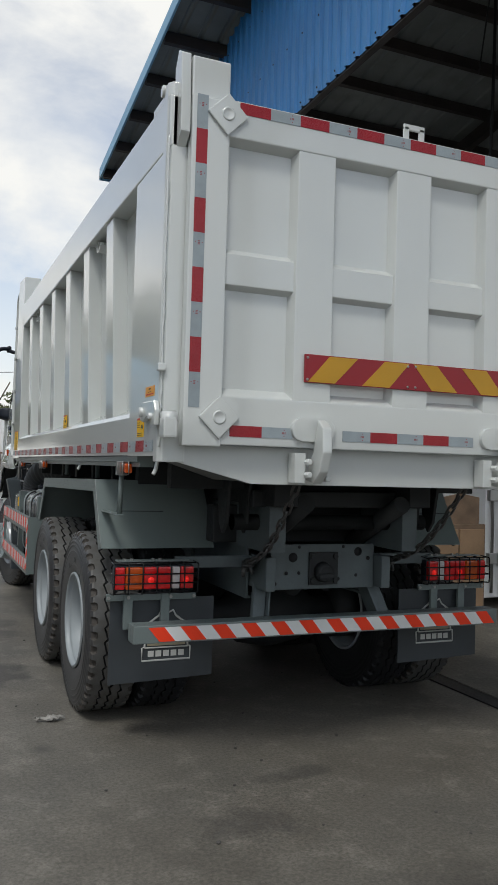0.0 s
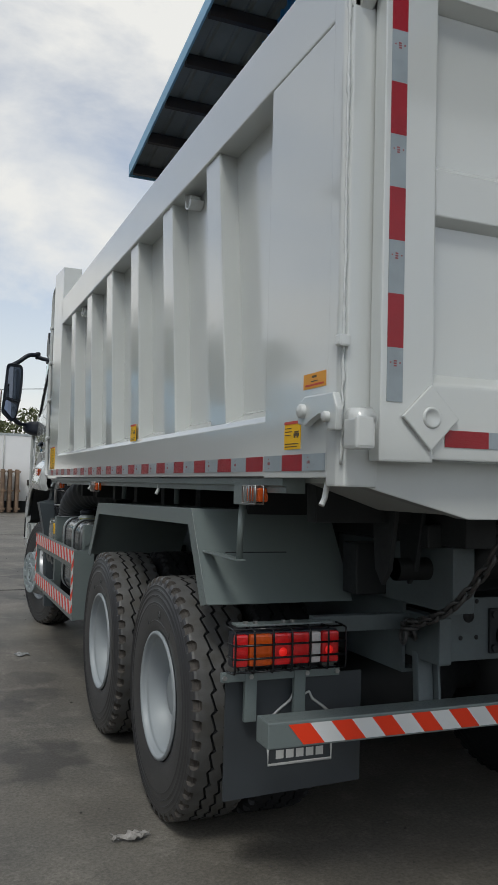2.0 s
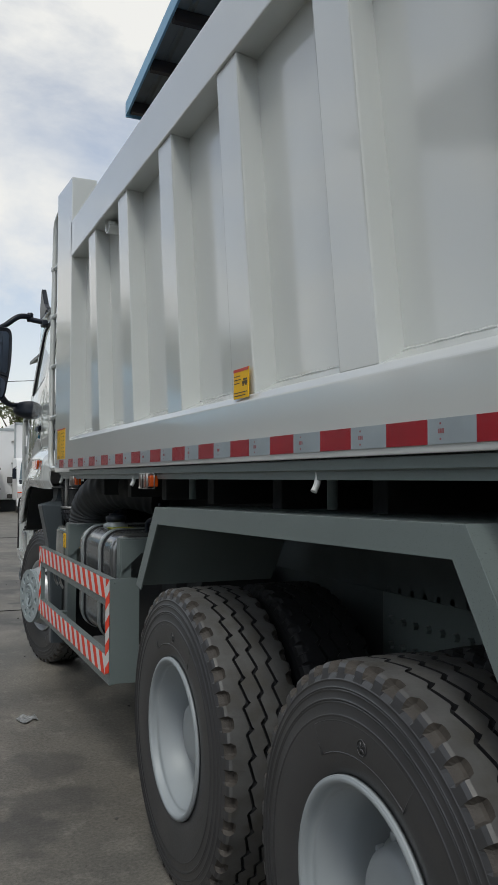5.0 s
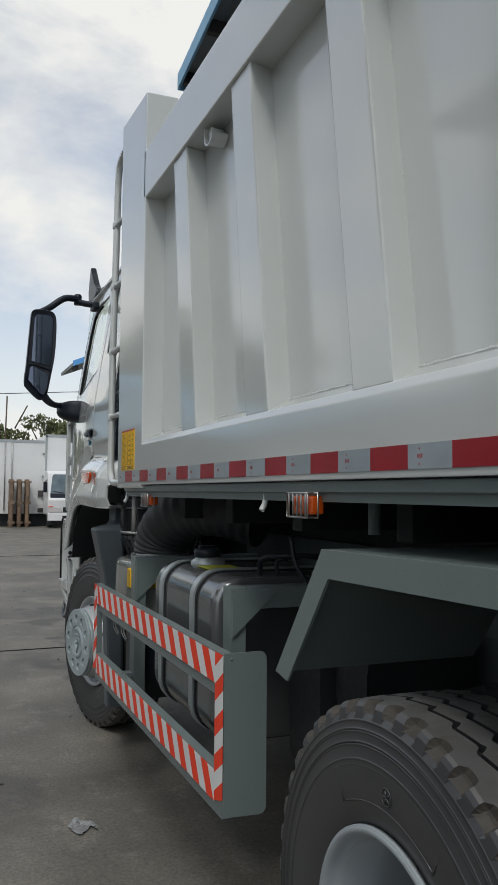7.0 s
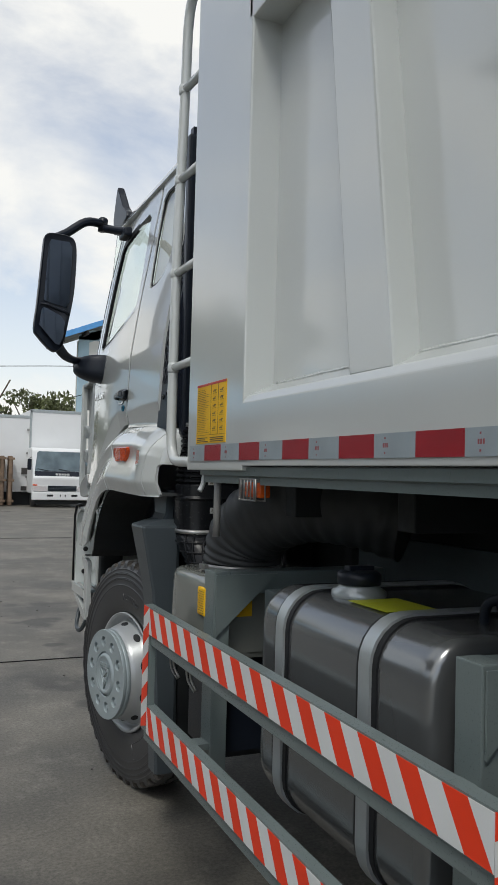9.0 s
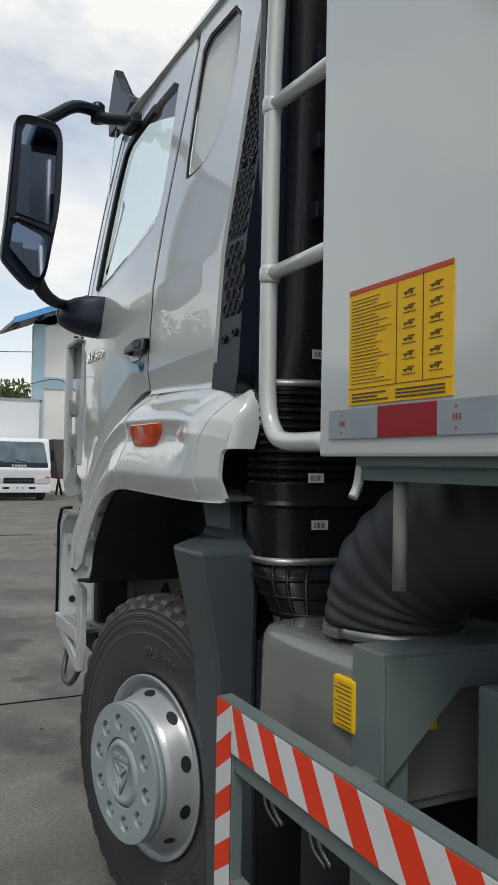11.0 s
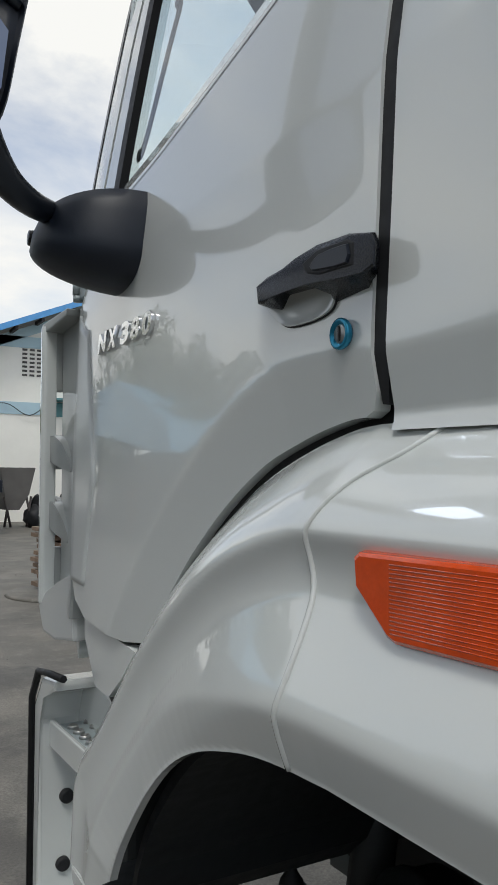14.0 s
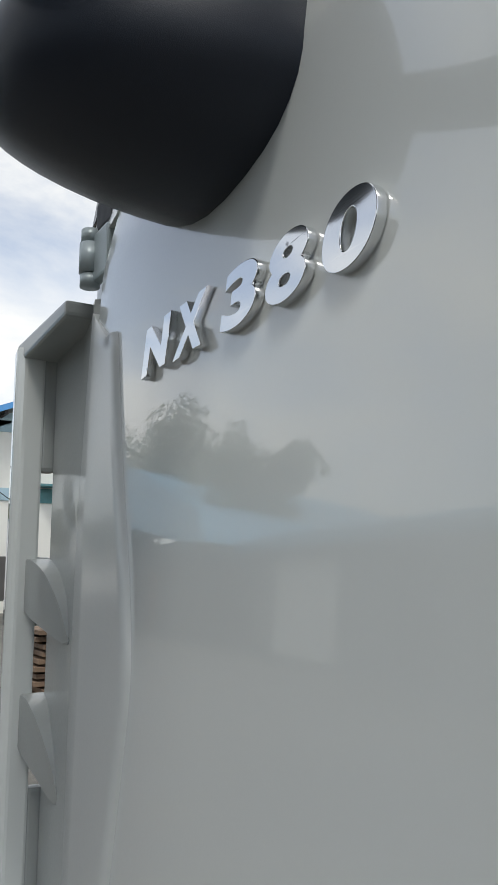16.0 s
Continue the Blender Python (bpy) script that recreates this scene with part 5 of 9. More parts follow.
# ---- side guard ----
GX = 1.290
for s in (-1, 1):
    bm = bmesh.new()
    for z0, z1 in ((0.930, 1.035), (0.555, 0.660)):
        prism(bm, [(s * (GX - 0.002), z0), (s * (GX - 0.002), z1), (s * (GX - 0.035), z1 + 0.002), (s * (GX - 0.035), z1 - 0.004), (s * (GX - 0.008), z1 - 0.006), (s * (GX - 0.008), z0)], "y", 4.03, 6.155)
        box(bm, *sorted((s * (GX - 0.035), s * (GX - 0.008))), 4.05, 6.14, z0 - 0.038, z0 - 0.004, 0.003)
    for y0, y1 in ((4.03, 4.105), (6.08, 6.155)):
        box(bm, *sorted((s * (GX - 0.003), s * (GX - 0.030))), y0, y1, 0.56, 1.03, 0.002)
    guard = part("side_guard", bm, GREY, truck, "slate side guard with red and white stripes")
    bm = bmesh.new()
    corners = [(GX - 0.004, 0.53), (GX - 0.004, 1.040)] + [(1.165 - 0.025 * math.sin(radians(q)), 1.015 + 0.025 * math.cos(radians(q))) for q in range(0, 91, 15)] + [
        (1.165 - 0.025 * math.cos(radians(q)), 0.552 - 0.025 * math.sin(radians(q))) for q in range(0, 91, 15)]
    prism(bm, side_profile(s, corners), "y", 4.026, 4.031)
    lathe(bm, [(4.0245, 0.0), (4.0245, 0.005), (4.03, 0.005)], (s * 1.262, 0, 1.02), "y", 8)
    part("guard_end_plate", bm, GREY, guard)
    for z0, z1, n in ((0.934, 1.031, 29), (0.558, 0.656, 29)):
        step = 0.0715
        for k in range(n):
            y = 4.100 - 0.065 + step * k
            pts = [(y, z0), (y + step, z0), (y + step + 0.065, z1), (y + 0.065, z1)]
            pts = [(min(max(a, 4.104), 6.078), b) for a, b in pts]
            if max(a for a, b in pts) - min(a for a, b in pts) < 0.004:
                continue
            bm = bmesh.new()
            prism(bm, pts, "x", *sorted((s * (GX - 0.001), s * (GX + 0.0005))))
            part("diagonal_stripe", bm, SAFETY_RED if k % 2 == 1 else SAFETY_WHITE, guard)
    for y0, y1 in ((4.026, 4.102), (6.080, 6.154)):
        for k in range(9):
            z = 0.535 + 0.0565 * k
            pts = [(y0, z + 0.05), (y1, z), (y1, z + 0.0565), (y0, z + 0.1065)]
            pts = [(a, min(max(b, 0.562), 1.034)) for a, b in pts]
            bm = bmesh.new()
            prism(bm, pts, "x", *sorted((s * (GX - 0.0005), s * (GX + 0.001))))
            part("diagonal_stripe", bm, SAFETY_RED if k % 2 == 0 else SAFETY_WHITE, guard)
    # posts and brackets behind the guard
    for y0, y1 in ((4.285, 4.365), (5.70, 5.80)):
        bm = bmesh.new()
        box(bm, *sorted((s * 1.17, s * 1.11)), y0, y1, 0.50, 1.215, 0.004)
        box(bm, *sorted((s * 1.108, s * 0.45)), y0 + 0.002, y1 - 0.002, 1.135, 1.213, 0.004)
        part("guard_post", bm, GREY, guard)
        bm = bmesh.new()
        reach = 0.18 if y0 < 5 else 0.235
        prism(bm, [(s * 1.165, 1.205), (s * 1.165, 1.205 - reach * 0.92), (s * (1.165 - reach), 1.205)], "y", y0 - 0.010, y0 - 0.004)
        part("gusset", bm, GREY, guard)
        for z in (0.60, 0.97):
            bm = bmesh.new()
            box(bm, *sorted((s * 1.25, s * 1.14)), y0 + 0.01, y1 - 0.02, z, z + 0.02)
            part("guard_tie", bm, GREY, guard)

def arc_line(points, steps=5):
    return [(p.x, p.y) for p in smooth_path([(a, b, 0) for a, b in points], steps)]


# ---- fuel tank ----
def rounded_box(bm, x0, x1, y0, y1, z0, z1, r, steps=6, axis="y"):
    """A box with well rounded long edges, drawn out along y."""
    pts = []
    for cx, cz, a0 in ((x1 - r, z1 - r, 0), (x0 + r, z1 - r, 90), (x0 + r, z0 + r, 180), (x1 - r, z0 + r, 270)):
        pts += [(cx + r * math.cos(radians(a0 + 90 * i / steps)), cz + r * math.sin(radians(a0 + 90 * i / steps))) for i in range(steps + 1)]
    prism(bm, pts, axis, y0, y1)
    return pts


bm = bmesh.new()
outline = rounded_box(bmesh.new(), -1.185, -0.52, 0.0, 0.1, 0.62, 1.235, 0.11, 8)
rings = []
for y, g in ((4.430, 0.90), (4.431, 0.945), (4.436, 0.970), (4.446, 0.988), (4.462, 0.997), (4.480, 1.0), (5.220, 1.0), (5.240, 0.996), (5.256, 0.985), (5.266, 0.965), (5.270, 0.92)):
    rings.append([bm.verts.new((-0.8525 + (x + 0.8525) * g, y, 0.9275 + (z - 0.9275) * g)) for x, z in outline])
for r0, r1 in zip(rings, rings[1:]):
    for i in range(len(outline)):
        bm.faces.new((r0[i], r0[(i + 1) % len(outline)], r1[(i + 1) % len(outline)], r1[i]))
bm.faces.new(rings[0][::-1])
bm.faces.new(rings[-1])
tank = part("fuel_tank", bm, TANK, truck, "brushed metal fuel tank held by two straps", auto=50)
for y in (4.66, 5.11):
    bm = bmesh.new()
    rounded_box(bm, -1.197, -0.51, y - 0.024, y + 0.024, 0.61, 1.246, 0.115)
    part("tank_strap", bm, STRAP, tank, auto=40)
    for dy in (-0.031, 0.031):
        bm = bmesh.new()
        rounded_box(bm, -1.190, -0.515, y + dy - 0.012, y + dy + 0.012, 0.615, 1.2405, 0.112)
        part("strap_lining", bm, SEAL, tank, auto=40)
bm = bmesh.new()
lathe(bm, [(1.22, 0.075), (1.25, 0.075), (1.262, 0.055), (1.275, 0.055)], (-1.02, 4.98, 0), "z", 24)
part("filler_neck", bm, STRAP, tank)
bm = bmesh.new()
lathe(bm, [(1.268, 0.06), (1.295, 0.062), (1.305, 0.05), (1.308, 0.0)], (-1.02, 4.98, 0), "z", 20)
box(bm, -1.06, -0.98, 4.965, 4.995, 1.30, 1.318, 0.004)
part("filler_cap", bm, BLACK, tank)
bm = bmesh.new()
box(bm, -1.10, -0.95, 4.72, 4.90, 1.2365, 1.2380)
part("tank_label", bm, material("lime_label", (0.52, 0.55, 0.03), 0.5, var=0.06), tank, "lime yellow label")
bm = bmesh.new()
tube(bm, smooth_path([(-0.95, 4.55, 1.23), (-0.95, 4.52, 1.29), (-0.90, 4.42, 1.31), (-0.75, 4.38, 1.30), (-0.5, 4.4, 1.2)]), 0.012, 8)
tube(bm, smooth_path([(-0.85, 4.6, 1.23), (-0.84, 4.6, 1.28), (-0.7, 4.5, 1.30), (-0.5, 4.5, 1.2)]), 0.009, 8)
tube(bm, smooth_path([(-1.0, 4.15, 1.40), (-0.99, 4.12, 1.30), (-0.93, 4.10, 1.22), (-0.8, 4.15, 1.12), (-0.6, 4.2, 1.1)]), 0.008, 8)
part("fuel_hose", bm, BLACK, tank)
# large dark air vessel behind the tank
bm = bmesh.new()
rounded_box(bm, -0.95, -0.50, 4.02, 4.26, 0.56, 1.12, 0.10)
part("tool_box", bm, DARK, truck, "black box behind the guard", auto=40)
bm = bmesh.new()
box(bm, -1.06, 1.06, 6.410, 6.434, 0.30, 1.085, 0.006)
box(bm, -0.93, 0.93, 6.56, 6.58, 0.60, 1.46, 0.004)
box(bm, -1.07, 1.07, 6.585, 6.60, 1.10, 1.46, 0.004)
part("mud_shield", bm, DARK, truck, "black shield across the frame behind the front wheels")
bm = bmesh.new()
rounded_box(bm, -0.90, -0.5, 3.80, 4.0, 0.72, 1.14, 0.16)
part("air_vessel", bm, DARK, truck, auto=40)

# ---- air filter, elbow hose and intake stack ----
bm = bmesh.new()
foot = arc_line([(-1.10, 5.76), (-1.155, 5.79), (-1.170, 5.95), (-1.172, 6.12), (-1.155, 6.20), (-1.09, 6.235), (-0.80, 6.24)], 5) + [(-0.62, 6.235), (-0.60, 5.76)]
rows = []
for z, inset in ((0.915, -0.004), (1.135, 0.0), (1.158, 0.003), (1.172, 0.010), (1.181, 0.022), (1.185, 0.040)):
    rows.append([bm.verts.new((-0.90 + (x + 0.90) * (1 - inset / 0.28), 6.0 + (y - 6.0) * (1 - inset / 0.24), z)) for x, y in foot])
for r0, r1 in zip(rows, rows[1:]):
    for i in range(len(foot)):
        bm.faces.new((r0[i], r0[(i + 1) % len(foot)], r1[(i + 1) % len(foot)], r1[i]))
bm.faces.new(rows[-1])
bm.faces.new(rows[0][::-1])
air_filter = part("air_filter", bm, FILTER, truck, "glossy grey air filter housing", auto=40)
bm = bmesh.new()
prism(bm, [(x * 1.0 + (-0.012 if x < -1 else 0), y) for x, y in foot], "z", 0.895, 0.918)
part("filter_rim", bm, FILTER, air_filter)
bm = bmesh.new()
prism(bm, [(-1.13, 5.80), (-1.13, 6.05), (-1.05, 6.16), (-0.68, 6.16), (-0.68, 5.80)], "z", 0.55, 0.895)
part("filter_bowl", bm, BLACK, air_filter)
for y in (5.86, 6.06):
    bm = bmesh.new()
    tube(bm, smooth_path([(-1.17, y, 0.91), (-1.185, y + 0.02, 0.86), (-1.18, y + 0.03, 0.80), (-1.165, y + 0.01, 0.76)]), 0.005, 6)
    tube(bm, smooth_path([(-1.175, y + 0.03, 0.91), (-1.19, y + 0.05, 0.85), (-1.185, y + 0.05, 0.79), (-1.165, y + 0.03, 0.75)]), 0.004, 6)
    part("spring_clip", bm, STEEL, air_filter)
bm = bmesh.new()
box(bm, -1.1750, -1.160, 5.785, 5.860, 1.045, 1.145, 0.006)
filter_label = part("filter_label", bm, YELLOW, air_filter, "yellow label with fine print")
for k in range(10):
    bm = bmesh.new()
    box(bm, -1.1758, -1.1748, 5.793, 5.840 + 0.006 * (k % 3), 1.054 + 0.0085 * k, 1.0558 + 0.0085 * k)
    part("print_bar", bm, INK, filter_label)
bm = bmesh.new()
box(bm, -1.100, -1.000, 5.7560, 5.7590, 1.045, 1.145)
part("rear_label", bm, YELLOW, air_filter, "yellow label on the housing's rear")
bm = bmesh.new()
box(bm, -1.005, -0.6, 5.30, 5.64, 0.85, 1.16, 0.01)
part("battery_box", bm, GREY, truck, "slate steel box")

# ribbed elbow: a fat hose that bends from the filter back under the body
bm = bmesh.new()
curve = smooth_path([(-0.965, 5.945, 1.18), (-0.965, 5.945, 1.24), (-0.955, 5.91, 1.33), (-0.91, 5.80, 1.42), (-0.82, 5.64, 1.47), (-0.72, 5.48, 1.46), (-0.6, 5.36, 1.42)], 20)
tube(bm, curve, [0.147 + 0.0034 * math.sin(i * 2 * math.pi / 7) for i in range(len(curve))], 40)
part("elbow_hose", bm, HOSE_RUBBER, air_filter, "ribbed black rubber elbow hose")
bm = bmesh.new()
lathe(bm, [(1.196, 0.149), (1.196, 0.154), (1.216, 0.154), (1.216, 0.149)], (-0.965, 5.945, 0), "z", 40, closed=True)
box(bm, -1.130, -1.110, 5.915, 5.975, 1.196, 1.216, 0.003)
part("hose_clamp", bm, STEEL, air_filter)
# intake: a flat duct behind the cab, with folds, a drum below them and a ribbed boot that leans back to the filter
def duct(bm, levels, n=56, power=3.2):
    """A closed form of level rings with rounded oblong sections: (height, centre x, centre y, half width, half depth)."""
    rings = []
    for z, cx, cy, a, b in levels:
        ring = []
        for k in range(n):
            q = 2 * math.pi * k / n
            c, d = math.cos(q), math.sin(q)
            ring.append(bm.verts.new((cx + a * math.copysign(abs(c) ** (2 / power), c), cy + b * math.copysign(abs(d) ** (2 / power), d), z)))
        rings.append(ring)
    for r0, r1 in zip(rings, rings[1:]):
        for k in range(n):
            bm.faces.new((r0[k], r0[(k + 1) % n], r1[(k + 1) % n], r1[k])).smooth = True
    bm.faces.new(rings[0][::-1])
    bm.faces.new(rings[-1])
    return rings


BOOT = [(1.160, -0.85, 6.270, 0.215, 0.095), (1.185, -0.85, 6.285, 0.222, 0.100), (1.225, -0.85, 6.315, 0.235, 0.108), (1.265, -0.85, 6.345, 0.243, 0.114), (1.300, -0.85, 6.370, 0.240, 0.114)]
bm = bmesh.new()
boot_rings = [[v.co.copy() for v in r] for r in duct(bm, BOOT)]
stack = part("air_intake", bm, GLOSS_BLACK, truck, "black ribbed air intake duct behind the cab")
for i in (1, 2, 3):
    bm = bmesh.new()
    tube(bm, boot_rings[i], 0.006, 6, closed=True)
    part("boot_ring", bm, GLOSS_BLACK, stack)
for k in range(28, 57, 3):
    bm = bmesh.new()
    tube(bm, [boot_rings[i][(k + i) % 56] for i in range(5)], 0.006, 6)
    part("boot_rib", bm, GLOSS_BLACK, stack)
for z, cy, a, b in ((1.155, 6.268, 0.221, 0.101), (1.300, 6.372, 0.247, 0.120), (1.757, 6.395, 0.226, 0.112)):
    bm = bmesh.new()
    duct(bm, [(z, -0.85, cy, a, b), (z + 0.018, -0.85, cy + 0.006, a, b)])
    bmesh.ops.delete(bm, geom=[f for f in bm.faces if len(f.verts) > 4], context="FACES_ONLY")
    clamp = part("stack_clamp", bm, STEEL, stack)
    mod = clamp.modifiers.new("thickness", "SOLIDIFY")
    mod.thickness = 0.003
bm = bmesh.new()
levels = [(1.312, -0.85, 6.385, 0.236, 0.110), (1.340, -0.85, 6.395, 0.240, 0.116), (1.440, -0.85, 6.398, 0.238, 0.116), (1.450, -0.85, 6.398, 0.245, 0.122), (1.460, -0.85, 6.398, 0.238, 0.116), (1.505, -0.85, 6.398, 0.236, 0.114)]
for k in range(11):
    z = 1.515 + 0.0215 * k
    levels += [(z, -0.85, 6.396, 0.226, 0.106), (z + 0.006, -0.85, 6.396, 0.236, 0.116), (z + 0.013, -0.85, 6.396, 0.236, 0.116), (z + 0.019, -0.85, 6.396, 0.226, 0.106)]
levels += [(1.760, -0.85, 6.395, 0.220, 0.106), (1.80, -0.85, 6.392, 0.205, 0.100), (1.90, -0.84, 6.392, 0.195, 0.100), (3.10, -0.82, 6.392, 0.190, 0.100)]
duct(bm, levels)
part("stack_column", bm, GLOSS_BLACK, stack, auto=30)
for x_, z_, w_ in ((-0.966, 1.521, 0.045), (-0.953, 1.400, 0.048), (-0.950, 1.842, 0.052)):
    y_ = 6.2795 if z_ < 1.7 else 6.2905
    bm = bmesh.new()
    box(bm, x_ - w_ / 2, x_ + w_ / 2, y_, y_ + 0.003, z_ - 0.012, z_ + 0.012)
    lab = part("bar_code_label", bm, WHITE_PRINT, stack, "white sticker with bars")
    bm = bmesh.new()
    for k in range(9):
        xx = x_ - w_ * 0.36 + w_ * 0.08 * k
        box(bm, xx, xx + w_ * (0.03 if k % 3 else 0.05), y_ - 0.0008, y_, z_ - 0.007, z_ + 0.007)
    part("bar_print", bm, INK, lab)
# exhaust riser and rear cab duct in the gap
bm = bmesh.new()
tube(bm, [(-1.00, 6.06, 1.95), (-1.00, 6.06, 3.35)], 0.055, 18)
lathe(bm, [(2.395, 0.055), (2.395, 0.060), (2.43, 0.060), (2.43, 0.055)], (-1.00, 6.06, 0), "z", 18)
part("riser_pipe", bm, BRIGHT_RIM, stack, "grey metal riser pipe")
bm = bmesh.new()
tube(bm, smooth_path([(-1.00, 6.06, 2.02), (-1.00, 6.06, 1.94), (-0.985, 6.08, 1.90), (-0.95, 6.13, 1.875), (-0.90, 6.20, 1.87)]), [0.062] * 7 + [0.055] * 18, 14)
part("riser_boot", bm, BLACK, stack)
for z in (2.19, 2.37, 2.60):
    bm = bmesh.new()
    box(bm, -0.985, -0.935, 6.262, 6.300, z, z + 0.045, 0.006)
    part("stack_clip", bm, BLACK, stack)
bm = bmesh.new()
box(bm, -1.150, -1.120, 5.895, 5.930, 1.69, 1.785, 0.006)
for z in (1.70, 1.735, 1.770):
    lathe(bm, [(-1.152, 0.0), (-1.152, 0.014), (-1.118, 0.014), (-1.118, 0.0)], (0, 5.932, z), "x", 12)
tube(bm, smooth_path([(-1.135, 5.91, 1.69), (-1.12, 5.905, 1.62), (-1.05, 5.90, 1.60), (-0.95, 5.85, 1.62)]), 0.007, 8)
part("yellow_coupling", bm, YELLOW, stack, "yellow air coupling")

# ladder in front of the body, clear tube below its corner
bm = bmesh.new()
tube(bm, smooth_path([(-1.23, 5.80, 1.600), (-1.235, 5.95, 1.602), (-1.235, 6.01, 1.625), (-1.235, 6.04, 1.69), (-1.235, 6.045, 1.85)], 6) + [(-1.235, 6.04, 2.4), (-1.232, 6.0, 3.05)]
     + smooth_path([(-1.232, 5.99, 3.28), (-1.232, 5.965, 3.36), (-1.23, 5.92, 3.40), (-1.23, 5.80, 3.42)], 6), 0.0195, 14)
ladder = part("ladder", bm, BODY, truck, "white tubular ladder")
for z in (1.965, 2.335, 2.70, 3.05):
    bm = bmesh.new()
    y = 6.042 if z < 2.5 else 6.042 - 0.06 * (z - 2.4)
    tube(bm, [(-1.235, y, z), (-1.20, 5.785, z + 0.02)], 0.0165, 12)
    lathe(bm, [(-0.020, 0.019), (-0.012, 0.0225), (0.012, 0.0225), (0.020, 0.019)], (-1.235, y, z), "z", 14)
    part("rung", bm, BODY, ladder)
bm = bmesh.new()
tube(bm, [(-1.20, 5.615, 1.575), (-1.20, 5.615, 1.45), (-1.202, 5.612, 1.345)], 0.0125, 12)
part("drain_tube", bm, HOSE_TUBE, truck, "grey braided drain tube")


# ---- cab ----
def side_x(y, z):
    """Half width of the cab's skin: it narrows to the front and to the roof."""
    w = 1.140 - 0.045 * (min(z, 2.15) - 1.95)
    if y > 7.2:
        w -= 0.046 * (y - 7.2) ** 2
    if y > 8.15:
        w -= 0.25 * (y - 8.15) ** 2
    if z > 2.15:
        w -= 0.135 * (z - 2.15) + 0.02 * (z - 2.15) ** 2
    return w


def skin(points, s, depth=0.02, off=0.0, width=side_x, step=0.05, bevel=0.004):
    """A curved panel of the cab's side from an outline of (y, z), with thickness."""
    bm = bmesh.new()
    bm.faces.new([bm.verts.new((0, y, z)) for y, z in points])
    ys_, zs_ = [p[0] for p in points], [p[1] for p in points]
    y = min(ys_) + step
    while y < max(ys_):
        bmesh.ops.bisect_plane(bm, geom=bm.verts[:] + bm.edges[:] + bm.faces[:], plane_co=(0, y, 0), plane_no=(0, 1, 0))
        y += step
    z = min(zs_) + step
    while z < max(zs_):
        bmesh.ops.bisect_plane(bm, geom=bm.verts[:] + bm.edges[:] + bm.faces[:], plane_co=(0, 0, z), plane_no=(0, 0, 1))
        z += step
    bmesh.ops.recalc_face_normals(bm, faces=bm.faces)
    for v in bm.verts:
        v.co.x = s * (width(v.co.y, v.co.z) + off)
    rim_edges = [e for e in bm.edges if e.is_boundary]
    made = bmesh.ops.extrude_edge_only(bm, edges=rim_edges)["geom"]
    fresh = [v for v in made if isinstance(v, bmesh.types.BMVert)]
    mid = Vector((0, sum(ys_) / len(ys_), sum(zs_) / len(zs_)))
    for v in fresh:
        v.co.x -= s * depth
    for f in bm.faces:
        f.smooth = True
    for e in rim_edges:
        e.smooth = False
    return bm


def arc_pts(points, steps=5):
    return [(p.x, p.y) for p in (Vector((v[0], v[1])) for v in [(q[0], q[1]) for q in smooth_path([(a, b, 0) for a, b in points], steps)])]


# seam line over the wheel arch, from rear to front
SEAM = arc_pts([(7.145, 1.794), (7.19, 1.790), (7.266, 1.773), (7.36, 1.742), (7.44, 1.703), (7.51, 1.660), (7.584, 1.606), (7.654, 1.545), (7.73, 1.472), (7.81, 1.398), (7.88, 1.345)])
DOOR_REAR = [(7.062, 3.00), (7.092, 2.60), (7.112, 2.40), (7.118, 2.20), (7.121, 2.00), (7.125, 1.86)]
WINDOW = (arc_pts([(8.035, 2.325), (8.02, 2.48), (7.975, 2.77), (7.92, 2.92)], 4) + arc_pts([(7.86, 2.955), (7.6, 2.965), (7.27, 2.965)], 3) + arc_pts([(7.205, 2.93), (7.168, 2.65), (7.170, 2.47)], 3)
          + arc_pts([(7.20, 2.407), (7.45, 2.352), (7.75, 2.307), (7.98, 2.294)], 4))
QUARTER = arc_pts([(6.955, 2.485), (6.90, 2.478), (6.80, 2.487), (6.71, 2.53), (6.655, 2.62), (6.648, 2.78), (6.68, 2.93)], 4) + [(6.74, 2.985), (6.95, 2.99), (7.0, 2.955), (6.985, 2.75), (6.968, 2.55)]


def ring_skin(outline, s, width, off, depth, grow):
    """A closed frame round an outline: outer edge grown by grow, inner edge on the outline."""
    c = Vector((sum(p[0] for p in outline) / len(outline), sum(p[1] for p in outline) / len(outline)))
    bm = bmesh.new()
    n = len(outline)
    outs = []
    for i, p in enumerate(outline):
        a, b = Vector(outline[i - 1]), Vector(outline[(i + 1) % n])
        nrm = Vector(((b - a).y, -(b - a).x)).normalized()
        if nrm.dot(Vector(p) - c) < 0:
            nrm = -nrm
        outs.append(Vector(p) + nrm * grow)
    loops = []
    for pts, o in ((outs, off - depth), (outs, off), (outline, off), (outline, off - depth)):
        loops.append([bm.verts.new((s * (width(q[0], q[1]) + o), q[0], q[1])) for q in pts])
    for k in range(4):
        l0, l1 = loops[k], loops[(k + 1) % 4]
        for i in range(n):
            bm.faces.new((l0[i], l0[(i + 1) % n], l1[(i + 1) % n], l1[i]))
    return bm


# the cab's lower edge, along which the side is folded in
EDGE = [(6.40, 1.780), (6.80, 1.793), (7.10, 1.800)] + SEAM
EDGE_A = np.array(EDGE[:-1])
EDGE_D = np.array(EDGE[1:]) - EDGE_A
EDGE_L = (EDGE_D ** 2).sum(1) + 1e-12


